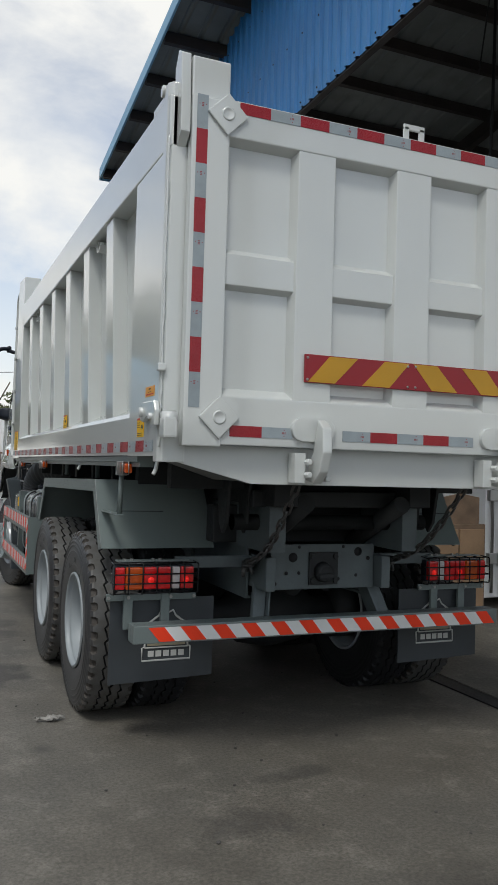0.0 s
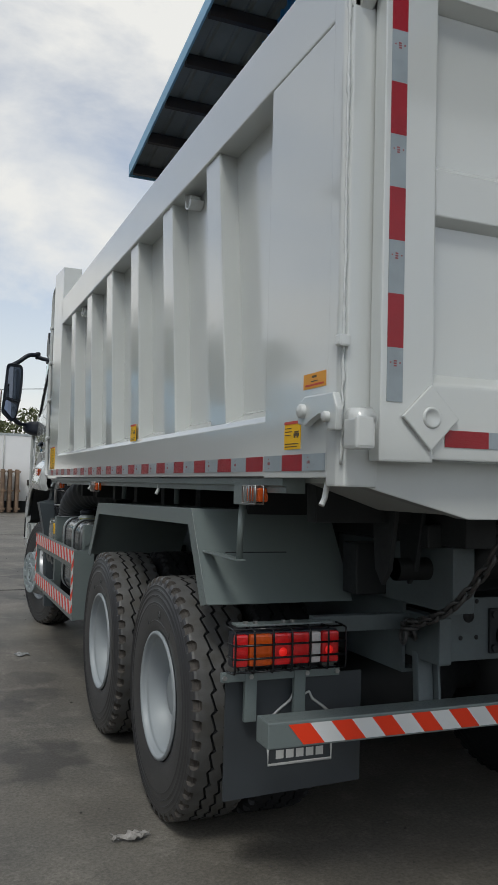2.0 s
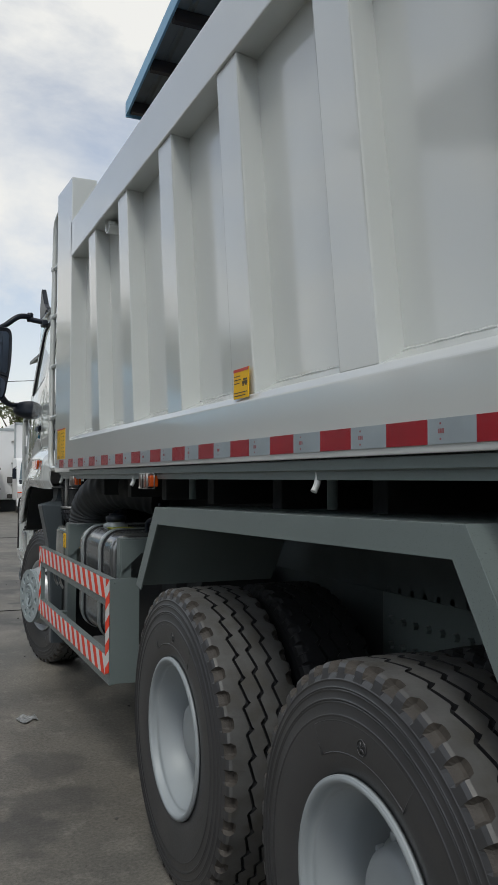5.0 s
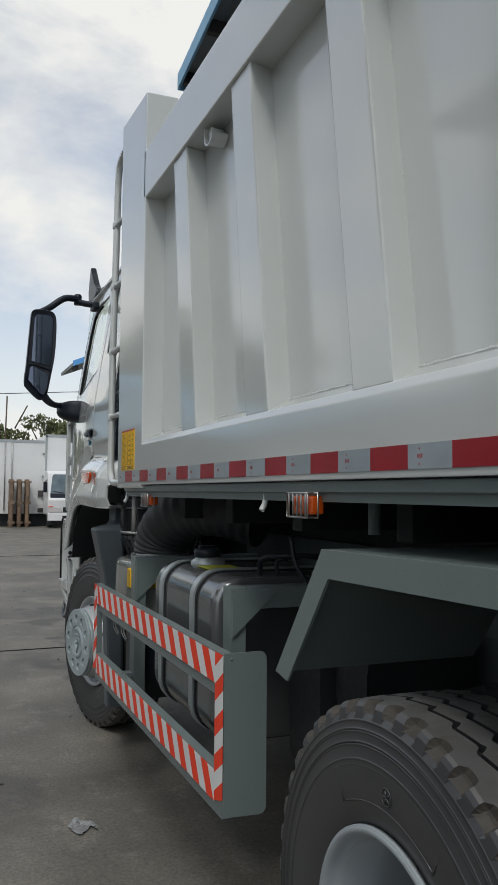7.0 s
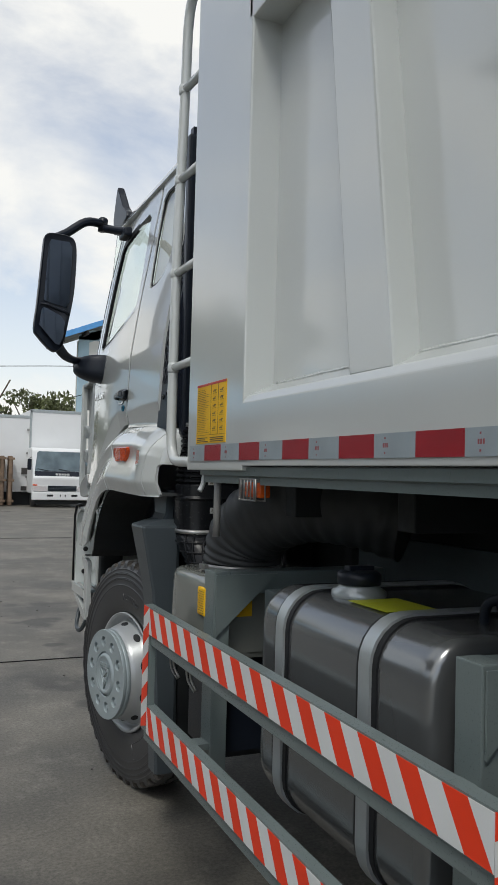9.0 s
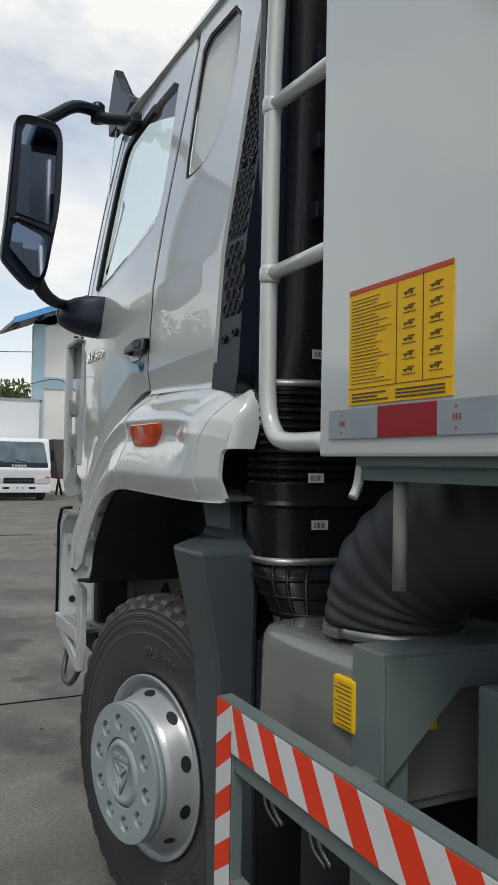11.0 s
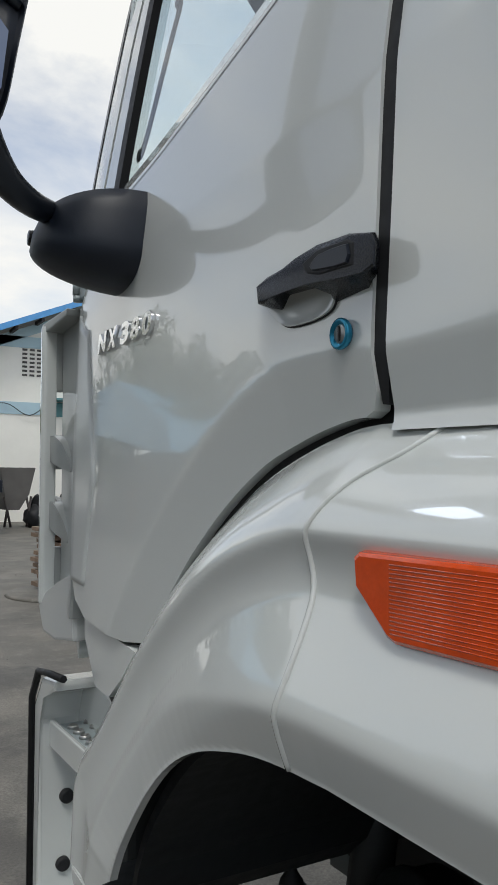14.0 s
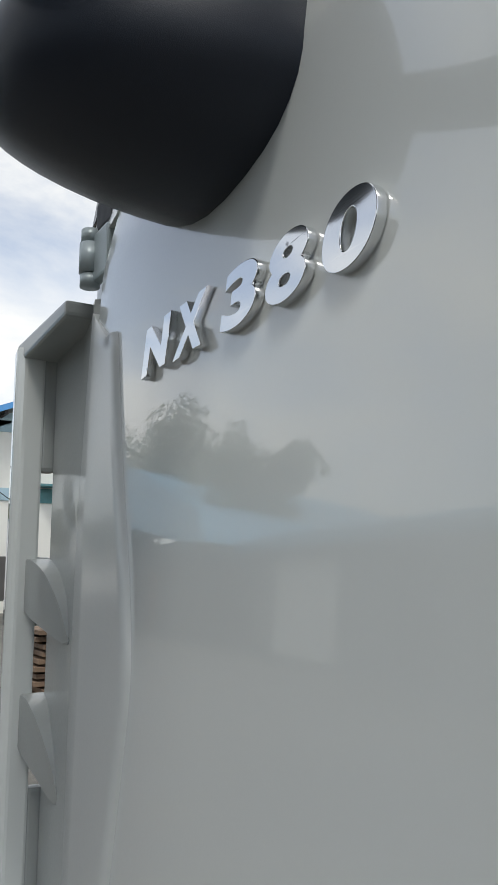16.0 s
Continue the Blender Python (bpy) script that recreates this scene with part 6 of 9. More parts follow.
def panel_x(y, z):
    """Half width of the doors and rear panels: the side skin with its band folded in above the lower edge."""
    p = np.array((y, z))
    f = np.clip(((p - EDGE_A) * EDGE_D).sum(1) / EDGE_L, 0.0, 1.0)
    d = float(np.sqrt(((EDGE_A + EDGE_D * f[:, None] - p) ** 2).sum(1).min()))
    band = 0.062 + (0.030 * min(1.0, (7.10 - y) / 0.5) if y < 7.10 else 0.040 * min(1.0, (y - 7.10) / 0.2))
    t = band - d
    return side_x(y, z) - 0.300 * (t + math.sqrt(t * t + 0.000030)) / 2


cab = part("cab", box(bmesh.new(), -0.90, 0.90, 6.46, 8.05, 1.30, 1.74), BLACK, truck, "white truck cab with a crew door and black trims")


def filled(outer, hole, s, off=0.0, depth=0.02, step=0.013):
    """A panel with a window: filled between both outlines, gridded and bent to the cab's side."""
    bm = bmesh.new()
    loops = []
    for pts in (outer, hole):
        vs = [bm.verts.new((0, y, z)) for y, z in pts]
        loops.append([bm.edges.new((vs[i], vs[(i + 1) % len(vs)])) for i in range(len(vs))])
    bmesh.ops.triangle_fill(bm, use_beauty=True, use_dissolve=False, edges=loops[0] + loops[1])
    for axis, values in ((1, [p[0] for p in outer]), (2, [p[1] for p in outer])):
        v = min(values) + step
        while v < max(values):
            co, no = [0, 0, 0], [0, 0, 0]
            co[axis], no[axis] = v, 1
            bmesh.ops.bisect_plane(bm, geom=bm.verts[:] + bm.edges[:] + bm.faces[:], plane_co=co, plane_no=no)
            v += step
    for v in bm.verts:
        v.co.x = s * (panel_x(v.co.y, v.co.z) + off)
    rims = [e for e in bm.edges if e.is_boundary]
    fresh = [g for g in bmesh.ops.extrude_edge_only(bm, edges=rims)["geom"] if isinstance(g, bmesh.types.BMVert)]
    for v in fresh:
        v.co.x -= s * depth
    for f in bm.faces:
        f.smooth = True
    for e in rims:
        e.smooth = False
    return bm


def true_normals(ob, s, width):
    """Gives the outer faces of a curved panel the normals of the surface that they follow."""
    me = ob.data
    outer, slope = {}, {}
    for v in me.vertices:
        outer[v.index] = abs(v.co.x - s * width(v.co.y, v.co.z)) < 1e-4
        if outer[v.index]:
            e = 0.005
            wy = (width(v.co.y + e, v.co.z) - width(v.co.y - e, v.co.z)) / (2 * e)
            wz = (width(v.co.y, v.co.z + e) - width(v.co.y, v.co.z - e)) / (2 * e)
            slope[v.index] = Vector((s, -wy, -wz)).normalized()
    rows = [(0.0, 0.0, 0.0)] * len(me.loops)
    for f in me.polygons:
        if all(outer[i] for i in f.vertices):
            for li, vi in zip(f.loop_indices, f.vertices):
                rows[li] = tuple(slope[vi] if slope[vi].dot(f.normal) > 0 else -slope[vi])
    me.normals_split_custom_set(rows)


def gap_y(z):
    """The line where the door's corner ends and the air fin begins."""
    return float(np.interp(z, (1.53, 1.72, 1.88, 2.0), (8.170, 8.204, 8.230, 8.234)))


DOOR = DOOR_REAR + [(7.128, 1.825), (7.137, 1.807)] + [(y, z + 0.007 + 0.009 * min(1.0, (y - 7.145) / 0.2)) for y, z in SEAM[1:] if z > 1.452] + [(7.82, 1.464), (8.04, 1.474), (8.125, 1.500), (8.150, 1.53), (8.165, 1.60), (8.190, 1.80), (8.205, 2.05), (8.200, 2.14), (8.165, 2.21), (8.14, 2.36), (8.08, 2.68), (7.99, 2.96), (7.95, 3.03), (7.85, 3.055), (7.30, 3.06), (7.10, 3.055)]
REAR_PANEL = [(7.108, 1.785), (7.102, 1.86), (7.098, 2.00), (7.094, 2.20), (7.088, 2.40), (7.067, 2.60), (7.038, 3.00), (7.06, 3.075), (6.60, 3.09), (6.53, 3.05), (6.525, 2.4), (6.545, 1.90), (6.552, 1.767), (6.80, 1.777)]
for s in (-1, 1):
    door = part("door", filled(DOOR, WINDOW, s), CAB, truck, "glossy white cab door, shut", auto=None)
    tagged(door, label="glossy white cab door, shut")
    true_normals(door, s, panel_x)
    n_top = 13 + 1 + 4
    bm = bmesh.new()
    edge = WINDOW[:n_top]
    rows = []
    for i, p in enumerate(edge):
        a, b = Vector(edge[max(0, i - 1)]), Vector(edge[min(len(edge) - 1, i + 1)])
        nrm = Vector(((b - a).y, -(b - a).x)).normalized()
        if nrm.dot(Vector((7.6, 2.6)) - Vector(p)) < 0:
            nrm = -nrm
        o, q = Vector(p) - nrm * 0.008, Vector(p) + nrm * 0.026
        rows.append([bm.verts.new((s * (side_x(*o) - 0.015), *o)), bm.verts.new((s * (side_x(*o) + 0.003), *o)), bm.verts.new((s * (side_x(*q) + 0.001), *q)), bm.verts.new((s * (side_x(*q) - 0.020), *q))])
    for r0, r1 in zip(rows, rows[1:]):
        for i in range(3):
            bm.faces.new((r0[i], r1[i], r1[i + 1], r0[i + 1]))
    part("window_seal", bm, SEAL, door)
    low = WINDOW[-13:]
    bm = bmesh.new()
    rows = []
    for i, (y, z) in enumerate(low):
        a, b = Vector(low[max(0, i - 1)]), Vector(low[min(len(low) - 1, i + 1)])
        up = Vector(((b - a).y, -(b - a).x)).normalized()
        up = up if up.y > 0 else -up
        rows.append([bm.verts.new((s * (side_x(y + up.x * o, z + up.y * o) - dx), y + up.x * o, z + up.y * o)) for o, dx in ((-0.004, -0.001), (0.002, -0.0015), (0.006, 0.0), (0.032, 0.0045), (0.035, 0.018))])
    for r0, r1 in zip(rows, rows[1:]):
        for i in range(4):
            bm.faces.new((r0[i], r1[i], r1[i + 1], r0[i + 1])).smooth = True
    part("window_ledge", bm, CAB, door)
    sill = [(7.765, 1.456), (7.83, 1.459), (8.04, 1.468), (8.10, 1.478), (8.09, 1.43), (7.99, 1.352), (7.90, 1.352), (7.83, 1.400)]
    part("door_sill", skin(sill, s, 0.02, -0.016, step=0.05), CAB, cab)
    g = part("door_glass", skin(WINDOW, s, 0.004, -0.016, step=0.2), GLASS, door, "clear tinted side window")
    g.visible_shadow = False
    rear = part("rear_cab_panel", filled(REAR_PANEL, QUARTER, s), CAB, cab)
    true_normals(rear, s, panel_x)
    part("quarter_seal", ring_skin([(6.82 + (y - 6.82) * 0.93, 2.74 + (z - 2.74) * 0.95) for y, z in QUARTER], s, side_x, -0.0045, 0.006, 0.0085), SEAL, cab)
    # added pale backing: stands for the bright sky reflection in the quarter glass
    part("quarter_backing", skin(QUARTER, s, 0.004, -0.040, step=0.2), LINING, cab, "pale panel added behind the quarter glass to brighten it")
    g = part("quarter_glass", skin(QUARTER, s, 0.004, -0.012, step=0.2), GLASS, cab)
    g.visible_shadow = False
    strip_line = [(7.127, 1.812), (7.126, 1.86), (7.122, 2.00), (7.119, 2.20), (7.113, 2.40), (7.092, 2.60), (7.062, 3.00), (7.06, 3.06)]
    seam_strip = skin(strip_line + [(y - (0.022 if z > 1.84 else 0.010), z) for y, z in strip_line[::-1]], s, 0.012, -0.004, panel_x, 0.05)
    part("door_rubber", seam_strip, SEAL, door)
    # dark gap behind the seams
    part("door_seal", skin([(6.95, 1.77), (7.2, 1.755), (7.4, 1.685), (7.6, 1.560), (7.8, 1.370), (7.95, 1.32), (8.15, 1.40), (8.15, 2.05), (7.9, 2.30), (7.17, 2.44), (7.16, 3.05), (7.00, 3.05), (7.02, 2.44), (6.6, 2.44), (6.6, 1.775)], s, 0.01, -0.042, step=0.3), SEAL, door)
    # pillar and corner skin in front of the door
    part("front_pillar", skin([(8.170, 2.20), (8.150, 2.36), (8.092, 2.68), (8.002, 2.965), (7.96, 3.06), (8.05, 3.07), (8.17, 2.80), (8.27, 2.45), (8.30, 2.25), (8.30, 2.19)], s, 0.03, 0.002), CAB, cab)
    part("pillar_trim", skin([(8.27, 2.45), (8.17, 2.80), (8.055, 3.06), (8.08, 3.06), (8.20, 2.80), (8.30, 2.45), (8.33, 2.25), (8.30, 2.25)], s, 0.03, 0.004), GLOSS_BLACK, cab)
    # raised corner panel, with a rolled rear edge and a chamfered top
    roll = arc_pts([(8.124, 2.060), (8.102, 1.99), (8.074, 1.915), (8.042, 1.837), (8.026, 1.782), (8.022, 1.741), (8.032, 1.667), (8.046, 1.584), (8.053, 1.535)], 4)
    bm = bmesh.new()
    rows = []
    for y, z in roll:
        top = 0.052 * max(0.0, (z - 2.00) / 0.060)
        end = gap_y(z)
        row = []
        for f, off in ((-0.004, -0.004), (0.0, 0.0025), (0.004, 0.0050), (0.010, 0.0058), (0.020, 0.0050)):
            row.append((y + f, z, off))
        for k in range(1, 5):
            yy = y + 0.020 + (end - y - 0.020) * k / 4
            row.append((yy, z + top * k / 4, 0.0050 - 0.0040 * k / 4))
        row.append((end + 0.0005, z + top, -0.030))
        rows.append([bm.verts.new((s * (side_x(a, b) + o), a, b)) for a, b, o in row])
    for r0, r1 in zip(rows, rows[1:]):
        for i in range(len(r0) - 1):
            bm.faces.new((r0[i], r1[i], r1[i + 1], r0[i + 1])).smooth = i < len(r0) - 2
    for ends in (rows[0], rows[-1]):
        low = [bm.verts.new(v.co - Vector((s * 0.03, 0, 0))) for v in ends]
        for i in range(len(ends) - 1):
            bm.faces.new((ends[i], ends[i + 1], low[i + 1], low[i]))
    part("corner_panel", bm, MOULDING, door)
    part("corner_skin", skin([(8.208, 1.36), (8.208, 2.16), (8.25, 2.19), (8.262, 2.10), (8.262, 1.46), (8.24, 1.38)], s, 0.03, -0.034, step=0.03), CAB, cab)
    # air fin: outer blade, inner wall, a pierced back plate, two sloping webs, head and foot
    bm = bmesh.new()
    prism(bm, side_profile(s, [(1.074, 8.432), (1.102, 8.430), (1.110, 8.440), (1.106, 8.466), (1.080, 8.472)]), "z", 1.45, 2.122, 0.004)
    fin = part("air_fin", bm, CAB, cab, "white slotted air fin at the cab corner")
    bm = bmesh.new()
    rows = []
    for z in (1.45, 1.53, 1.62, 1.72, 1.80, 1.88, 2.00, 2.08, 2.132):
        y = gap_y(z) + 0.006
        x = side_x(y, z) - 0.003
        rows.append([bm.verts.new((s * a, b, z)) for a, b in ((1.0, y), (x - 0.006, y), (x, y + 0.005), (x - 0.006, y + 0.030), (x - 0.016, y + 0.080), (1.062, 8.425), (1.0, 8.425))])
    for r0, r1 in zip(rows, rows[1:]):
        for i in range(7):
            bm.faces.new((r0[i], r1[i], r1[(i + 1) % 7], r0[(i + 1) % 7]))
    bm.faces.new(rows[0])
    bm.faces.new(rows[-1])
    part("fin_wall", bm, FIN_GREY, fin, auto=25)
    for z0, z1 in ((1.962, 2.125), (1.772, 1.856), (1.612, 1.690), (1.44, 1.585)):
        bm = bmesh.new()
        box(bm, *sorted((s * 1.078, s * 1.055)), 8.434, 8.452, z0, z1, 0.006)
        part("fin_slat", bm, FIN_GREY, fin)
    bm = bmesh.new()
    prism(bm, [(8.185, 1.40), (8.190, 1.548), (8.300, 1.516), (8.400, 1.480), (8.470, 1.445), (8.425, 1.385), (8.33, 1.380)], "x", *sorted((s * 1.104, s * 1.000)), 0.008)
    part("fin_foot", bm, CAB, fin)
    bm = bmesh.new()
    prism(bm, [(8.262, 2.133), (8.264, 2.116), (8.432, 2.106), (8.470, 2.116), (8.466, 2.130)], "x", *sorted((s * 1.104, s * 1.000)), 0.004)
    part("fin_head", bm, FIN_GREY, fin)
    for dy, dz in ((0.0, 0.0), (0.013, -0.160)):
        bm = bmesh.new()
        upper = smooth_path([(0, 8.436, 1.854 + dz), (0, 8.40, 1.850 + dz), (0, 8.35 + dy, 1.836 + dz), (0, 8.30 + dy, 1.808 + dz), (0, 8.272 + dy, 1.784 + dz), (0, 8.258 + dy, 1.768 + dz)], 3)
        lower = smooth_path([(0, 8.262 + dy, 1.762 + dz), (0, 8.30 + dy, 1.766 + dz), (0, 8.36, 1.776 + dz), (0, 8.436, 1.790 + dz)], 3)
        prism(bm, [(p[1], p[2]) for p in upper + lower], "x", *sorted((s * 1.090, s * 1.050)), 0.004)
        part("fin_web", bm, FIN_GREY, fin, auto=30)
    # hinge, with a black box above it that stands for a shaded hollow
    bm = bmesh.new()
    for z0, z1, r in ((2.146, 2.160, 0.011), (2.162, 2.196, 0.0125), (2.198, 2.212, 0.011)):
        lathe(bm, [(z0, 0), (z0, r), (z1, r), (z1, 0)], (s * 1.082, 8.250, 0), "z", 14)
    box(bm, *sorted((s * 1.082, s * 1.070)), 8.200, 8.250, 2.150, 2.205, 0.003)
    part("door_hinge", bm, HUB, door)
    bm = bmesh.new()
    box(bm, *sorted((s * 1.064, s * 1.02)), 8.195, 8.285, 2.10, 2.250, 0.010)
    part("hinge_plate", bm, CAB, cab)
    bm = bmesh.new()
    box(bm, *sorted((s * 1.078, s * 1.050)), 8.195, 8.250, 2.206, 2.245, 0.006)
    part("hinge_hollow_shade", bm, SEAL, door)
    # black honeycomb trim at the rear edge
    trim_me = skin([(6.575, 1.765), (6.565, 1.90), (6.545, 2.40), (6.545, 3.05), (6.40, 3.06), (6.40, 2.2), (6.405, 1.80), (6.42, 1.742), (6.47, 1.752)], s, 0.06, -0.012)
    trim = part("rear_trim", trim_me, BLACK, cab, "black honeycomb edge trim")
    for z0, z1, rr in ((1.975, 2.15, 0.021), (2.19, 2.36, 0.015), (2.40, 2.95, 0.015)):
        bm = bmesh.new()
        row, z = 0, z0
        while z < z1:
            for k in range(3 if rr > 0.02 else 4):
                y = 6.425 + (k + 0.5 * (row % 2)) * rr * 1.78
                if y < 6.515:
                    c = (0, y, z)
                    pts = [(y + rr * 0.92 * math.cos(radians(60 * i + 30)), z + rr * 0.92 * math.sin(radians(60 * i + 30))) for i in range(6)]
                    tube(bm, [(s * (side_x(a, b) - 0.010), a, b) for a, b in pts], rr * 0.16, 4, closed=True)
            row, z = row + 1, z + rr * 1.54
        part("honeycomb", bm, BLACK, trim)
        bm = bmesh.new()
        pts = [(6.42, z0 - 0.02), (6.515, z0 - 0.02), (6.505, z1), (6.42, z1)]
        part("honeycomb_floor", skin(pts, s, 0.002, -0.0108, step=0.5), SEAL, trim)
    for y, z in ((6.500, 1.895), (6.435, 1.905), (6.49, 2.385), (6.435, 2.375)):
        bm = bmesh.new()
        lathe(bm, [(s * (side_x(y, z) - 0.012), 0.012), (s * (side_x(y, z) - 0.004), 0.012), (s * (side_x(y, z) - 0.004), 0.007), (s * (side_x(y, z) - 0.009), 0.006), (s * (side_x(y, z) - 0.009), 0)], (0, y, z), "x", 14)
        part("trim_screw", bm, GLOSS_BLACK, trim)
    bm = bmesh.new()
    box(bm, *sorted((s * 1.09, s * 1.02)), 6.355, 6.405, 1.72, 3.05, 0.012)
    part("edge_duct", bm, BLACK, trim)

# roof, back wall, front and floor
bm = bmesh.new()
prof = [(-1.005, 3.07), (-0.98, 3.125), (-0.90, 3.16), (0.0, 3.20), (0.90, 3.16), (0.98, 3.125), (1.005, 3.07), (0.95, 3.06), (-0.95, 3.06)]
prism(bm, prof, "y", 6.44, 8.02, 0.005)
part("roof", bm, CAB, cab, auto=40)
bm = bmesh.new()
box(bm, -1.06, 1.06, 6.40, 6.44, 1.35, 3.10)
part("back_wall", bm, BLACK, cab)
bm = bmesh.new()
box(bm, -1.0, 1.0, 6.445, 6.46, 1.75, 3.055)
box(bm, -0.93, 0.93, 6.47, 7.95, 3.035, 3.055)
part("cab_lining", bm, LINING, cab)
bm = bmesh.new()
box(bm, -0.85, 0.85, 7.0, 8.30, 1.75, 1.82)
box(bm, -0.95, 0.95, 8.25, 8.36, 1.45, 2.22)
part("dashboard", bm, DARK, cab)
bm = bmesh.new()
prism(bm, [(8.36, 2.22), (8.05, 3.07), (8.03, 3.07), (8.34, 2.22)], "x", -1.0, 1.0)
g = part("windscreen", bm, GLASS, cab)
g.visible_shadow = False
bm = bmesh.new()
box(bm, -0.97, 0.97, 8.30, 8.42, 0.75, 2.20, 0.03)
part("front_panel", bm, CAB, cab)
for s in (-1, 1):
    bm = bmesh.new()
    tube(bm, smooth_path([(s * 0.96, 8.02, 2.40), (s * 0.93, 8.0, 2.42), (s * 0.90, 7.93, 2.60), (s * 0.90, 7.90, 2.66), (s * 0.93, 7.90, 2.68)]), 0.015, 8)
    part("grab_handle", bm, GREY_PLASTIC, cab)
    bm = bmesh.new()
    box(bm, s * 0.52 - 0.26, s * 0.52 + 0.26, 6.95, 7.40, 1.8, 2.12, 0.08)
    box(bm, s * 0.52 - 0.24, s * 0.52 + 0.24, 6.72, 6.92, 1.95, 2.72, 0.07)
    part("cab_seat", bm, GREY_PLASTIC, cab)

# ---- front wheel arch ----
TOP = [(6.310, 1.738), (6.345, 1.755), (6.43, 1.772), (6.80, 1.788)] + SEAM
LIP = arc_pts([(7.10, 1.463), (7.20, 1.458), (7.28, 1.445), (7.38, 1.415), (7.47, 1.365), (7.55, 1.295), (7.62, 1.215), (7.66, 1.150)], 4)
ARCH = [(6.386, 1.672), (6.389, 1.698), (6.396, 1.722), (6.412, 1.745), (6.43, 1.770), (6.80, 1.788)] + SEAM + [(7.915, 1.310), (7.930, 1.25), (7.928, 1.18), (7.910, 1.135), (7.87, 1.115), (7.72, 1.115)] + LIP[::-1] + [(6.60, 1.452), (6.42, 1.450), (6.406, 1.455), (6.404, 1.560), (6.401, 1.580), (6.394, 1.590), (6.387, 1.592), (6.386, 1.66)]


def line_gap(y, z, a, d, l):
    """Distance from a point to a line of straight pieces."""
    p = np.array((y, z))
    f = np.clip(((p - a) * d).sum(1) / l, 0.0, 1.0)
    return float(np.sqrt(((a + d * f[:, None] - p) ** 2).sum(1).min()))


def fold(t, soft=0.0016):
    """Nought below nought, t above it, with a small radius between."""
    return (t + math.sqrt(t * t + soft * soft)) / 2


def arch_x(y, z):
    """Half width of the wheel arch: a round upper band, a crease, a plain side and a lower band folded under along the lip."""
    d, lip = line_gap(y, z, TOP_A, TOP_D, TOP_L), line_gap(y, z, LIP_A, LIP_D, LIP_L)
    e = 1 - fold(1 - d / 0.104, 0.05)
    k = min(1.0, max(0.0, (y - 6.47) / 0.24))
    k = k * k * (3 - 2 * k)
    t = min(0.070, fold(d - 0.107, 0.005))
    dent = -0.62 * t + 6.9 * t * t + 0.36 * (fold(d - 0.176, 0.004) - fold(d - 0.266, 0.012))
    front = min(1.0, max(0.0, (7.88 - y) / 0.35))
    w = side_x(y, z) - 0.034 + 0.094 * math.sin(1.2 * e) / math.sin(1.2)
    w += k * front * dent + (1 - k) * 0.016 * min(1.0, max(0.0, (d - 0.06) / 0.08)) ** 2
    w -= 0.48 * fold(0.060 - lip, 0.005)
    r = max(0.0, 6.56 - y) / 0.16
    w -= 0.050 * r * r
    return w


LIP_LINE = [(6.376, 1.455), (6.60, 1.452)] + LIP + [(7.72, 1.00)]
LIP_A = np.array(LIP_LINE[:-1])
LIP_D = np.array(LIP_LINE[1:]) - LIP_A
LIP_L = (LIP_D ** 2).sum(1) + 1e-12
TOP_LINE = TOP + [(7.925, 1.280), (7.935, 1.22), (7.932, 1.10)]
TOP_A = np.array(TOP_LINE[:-1])
TOP_D = np.array(TOP_LINE[1:]) - TOP_A
TOP_L = (TOP_D ** 2).sum(1) + 1e-12


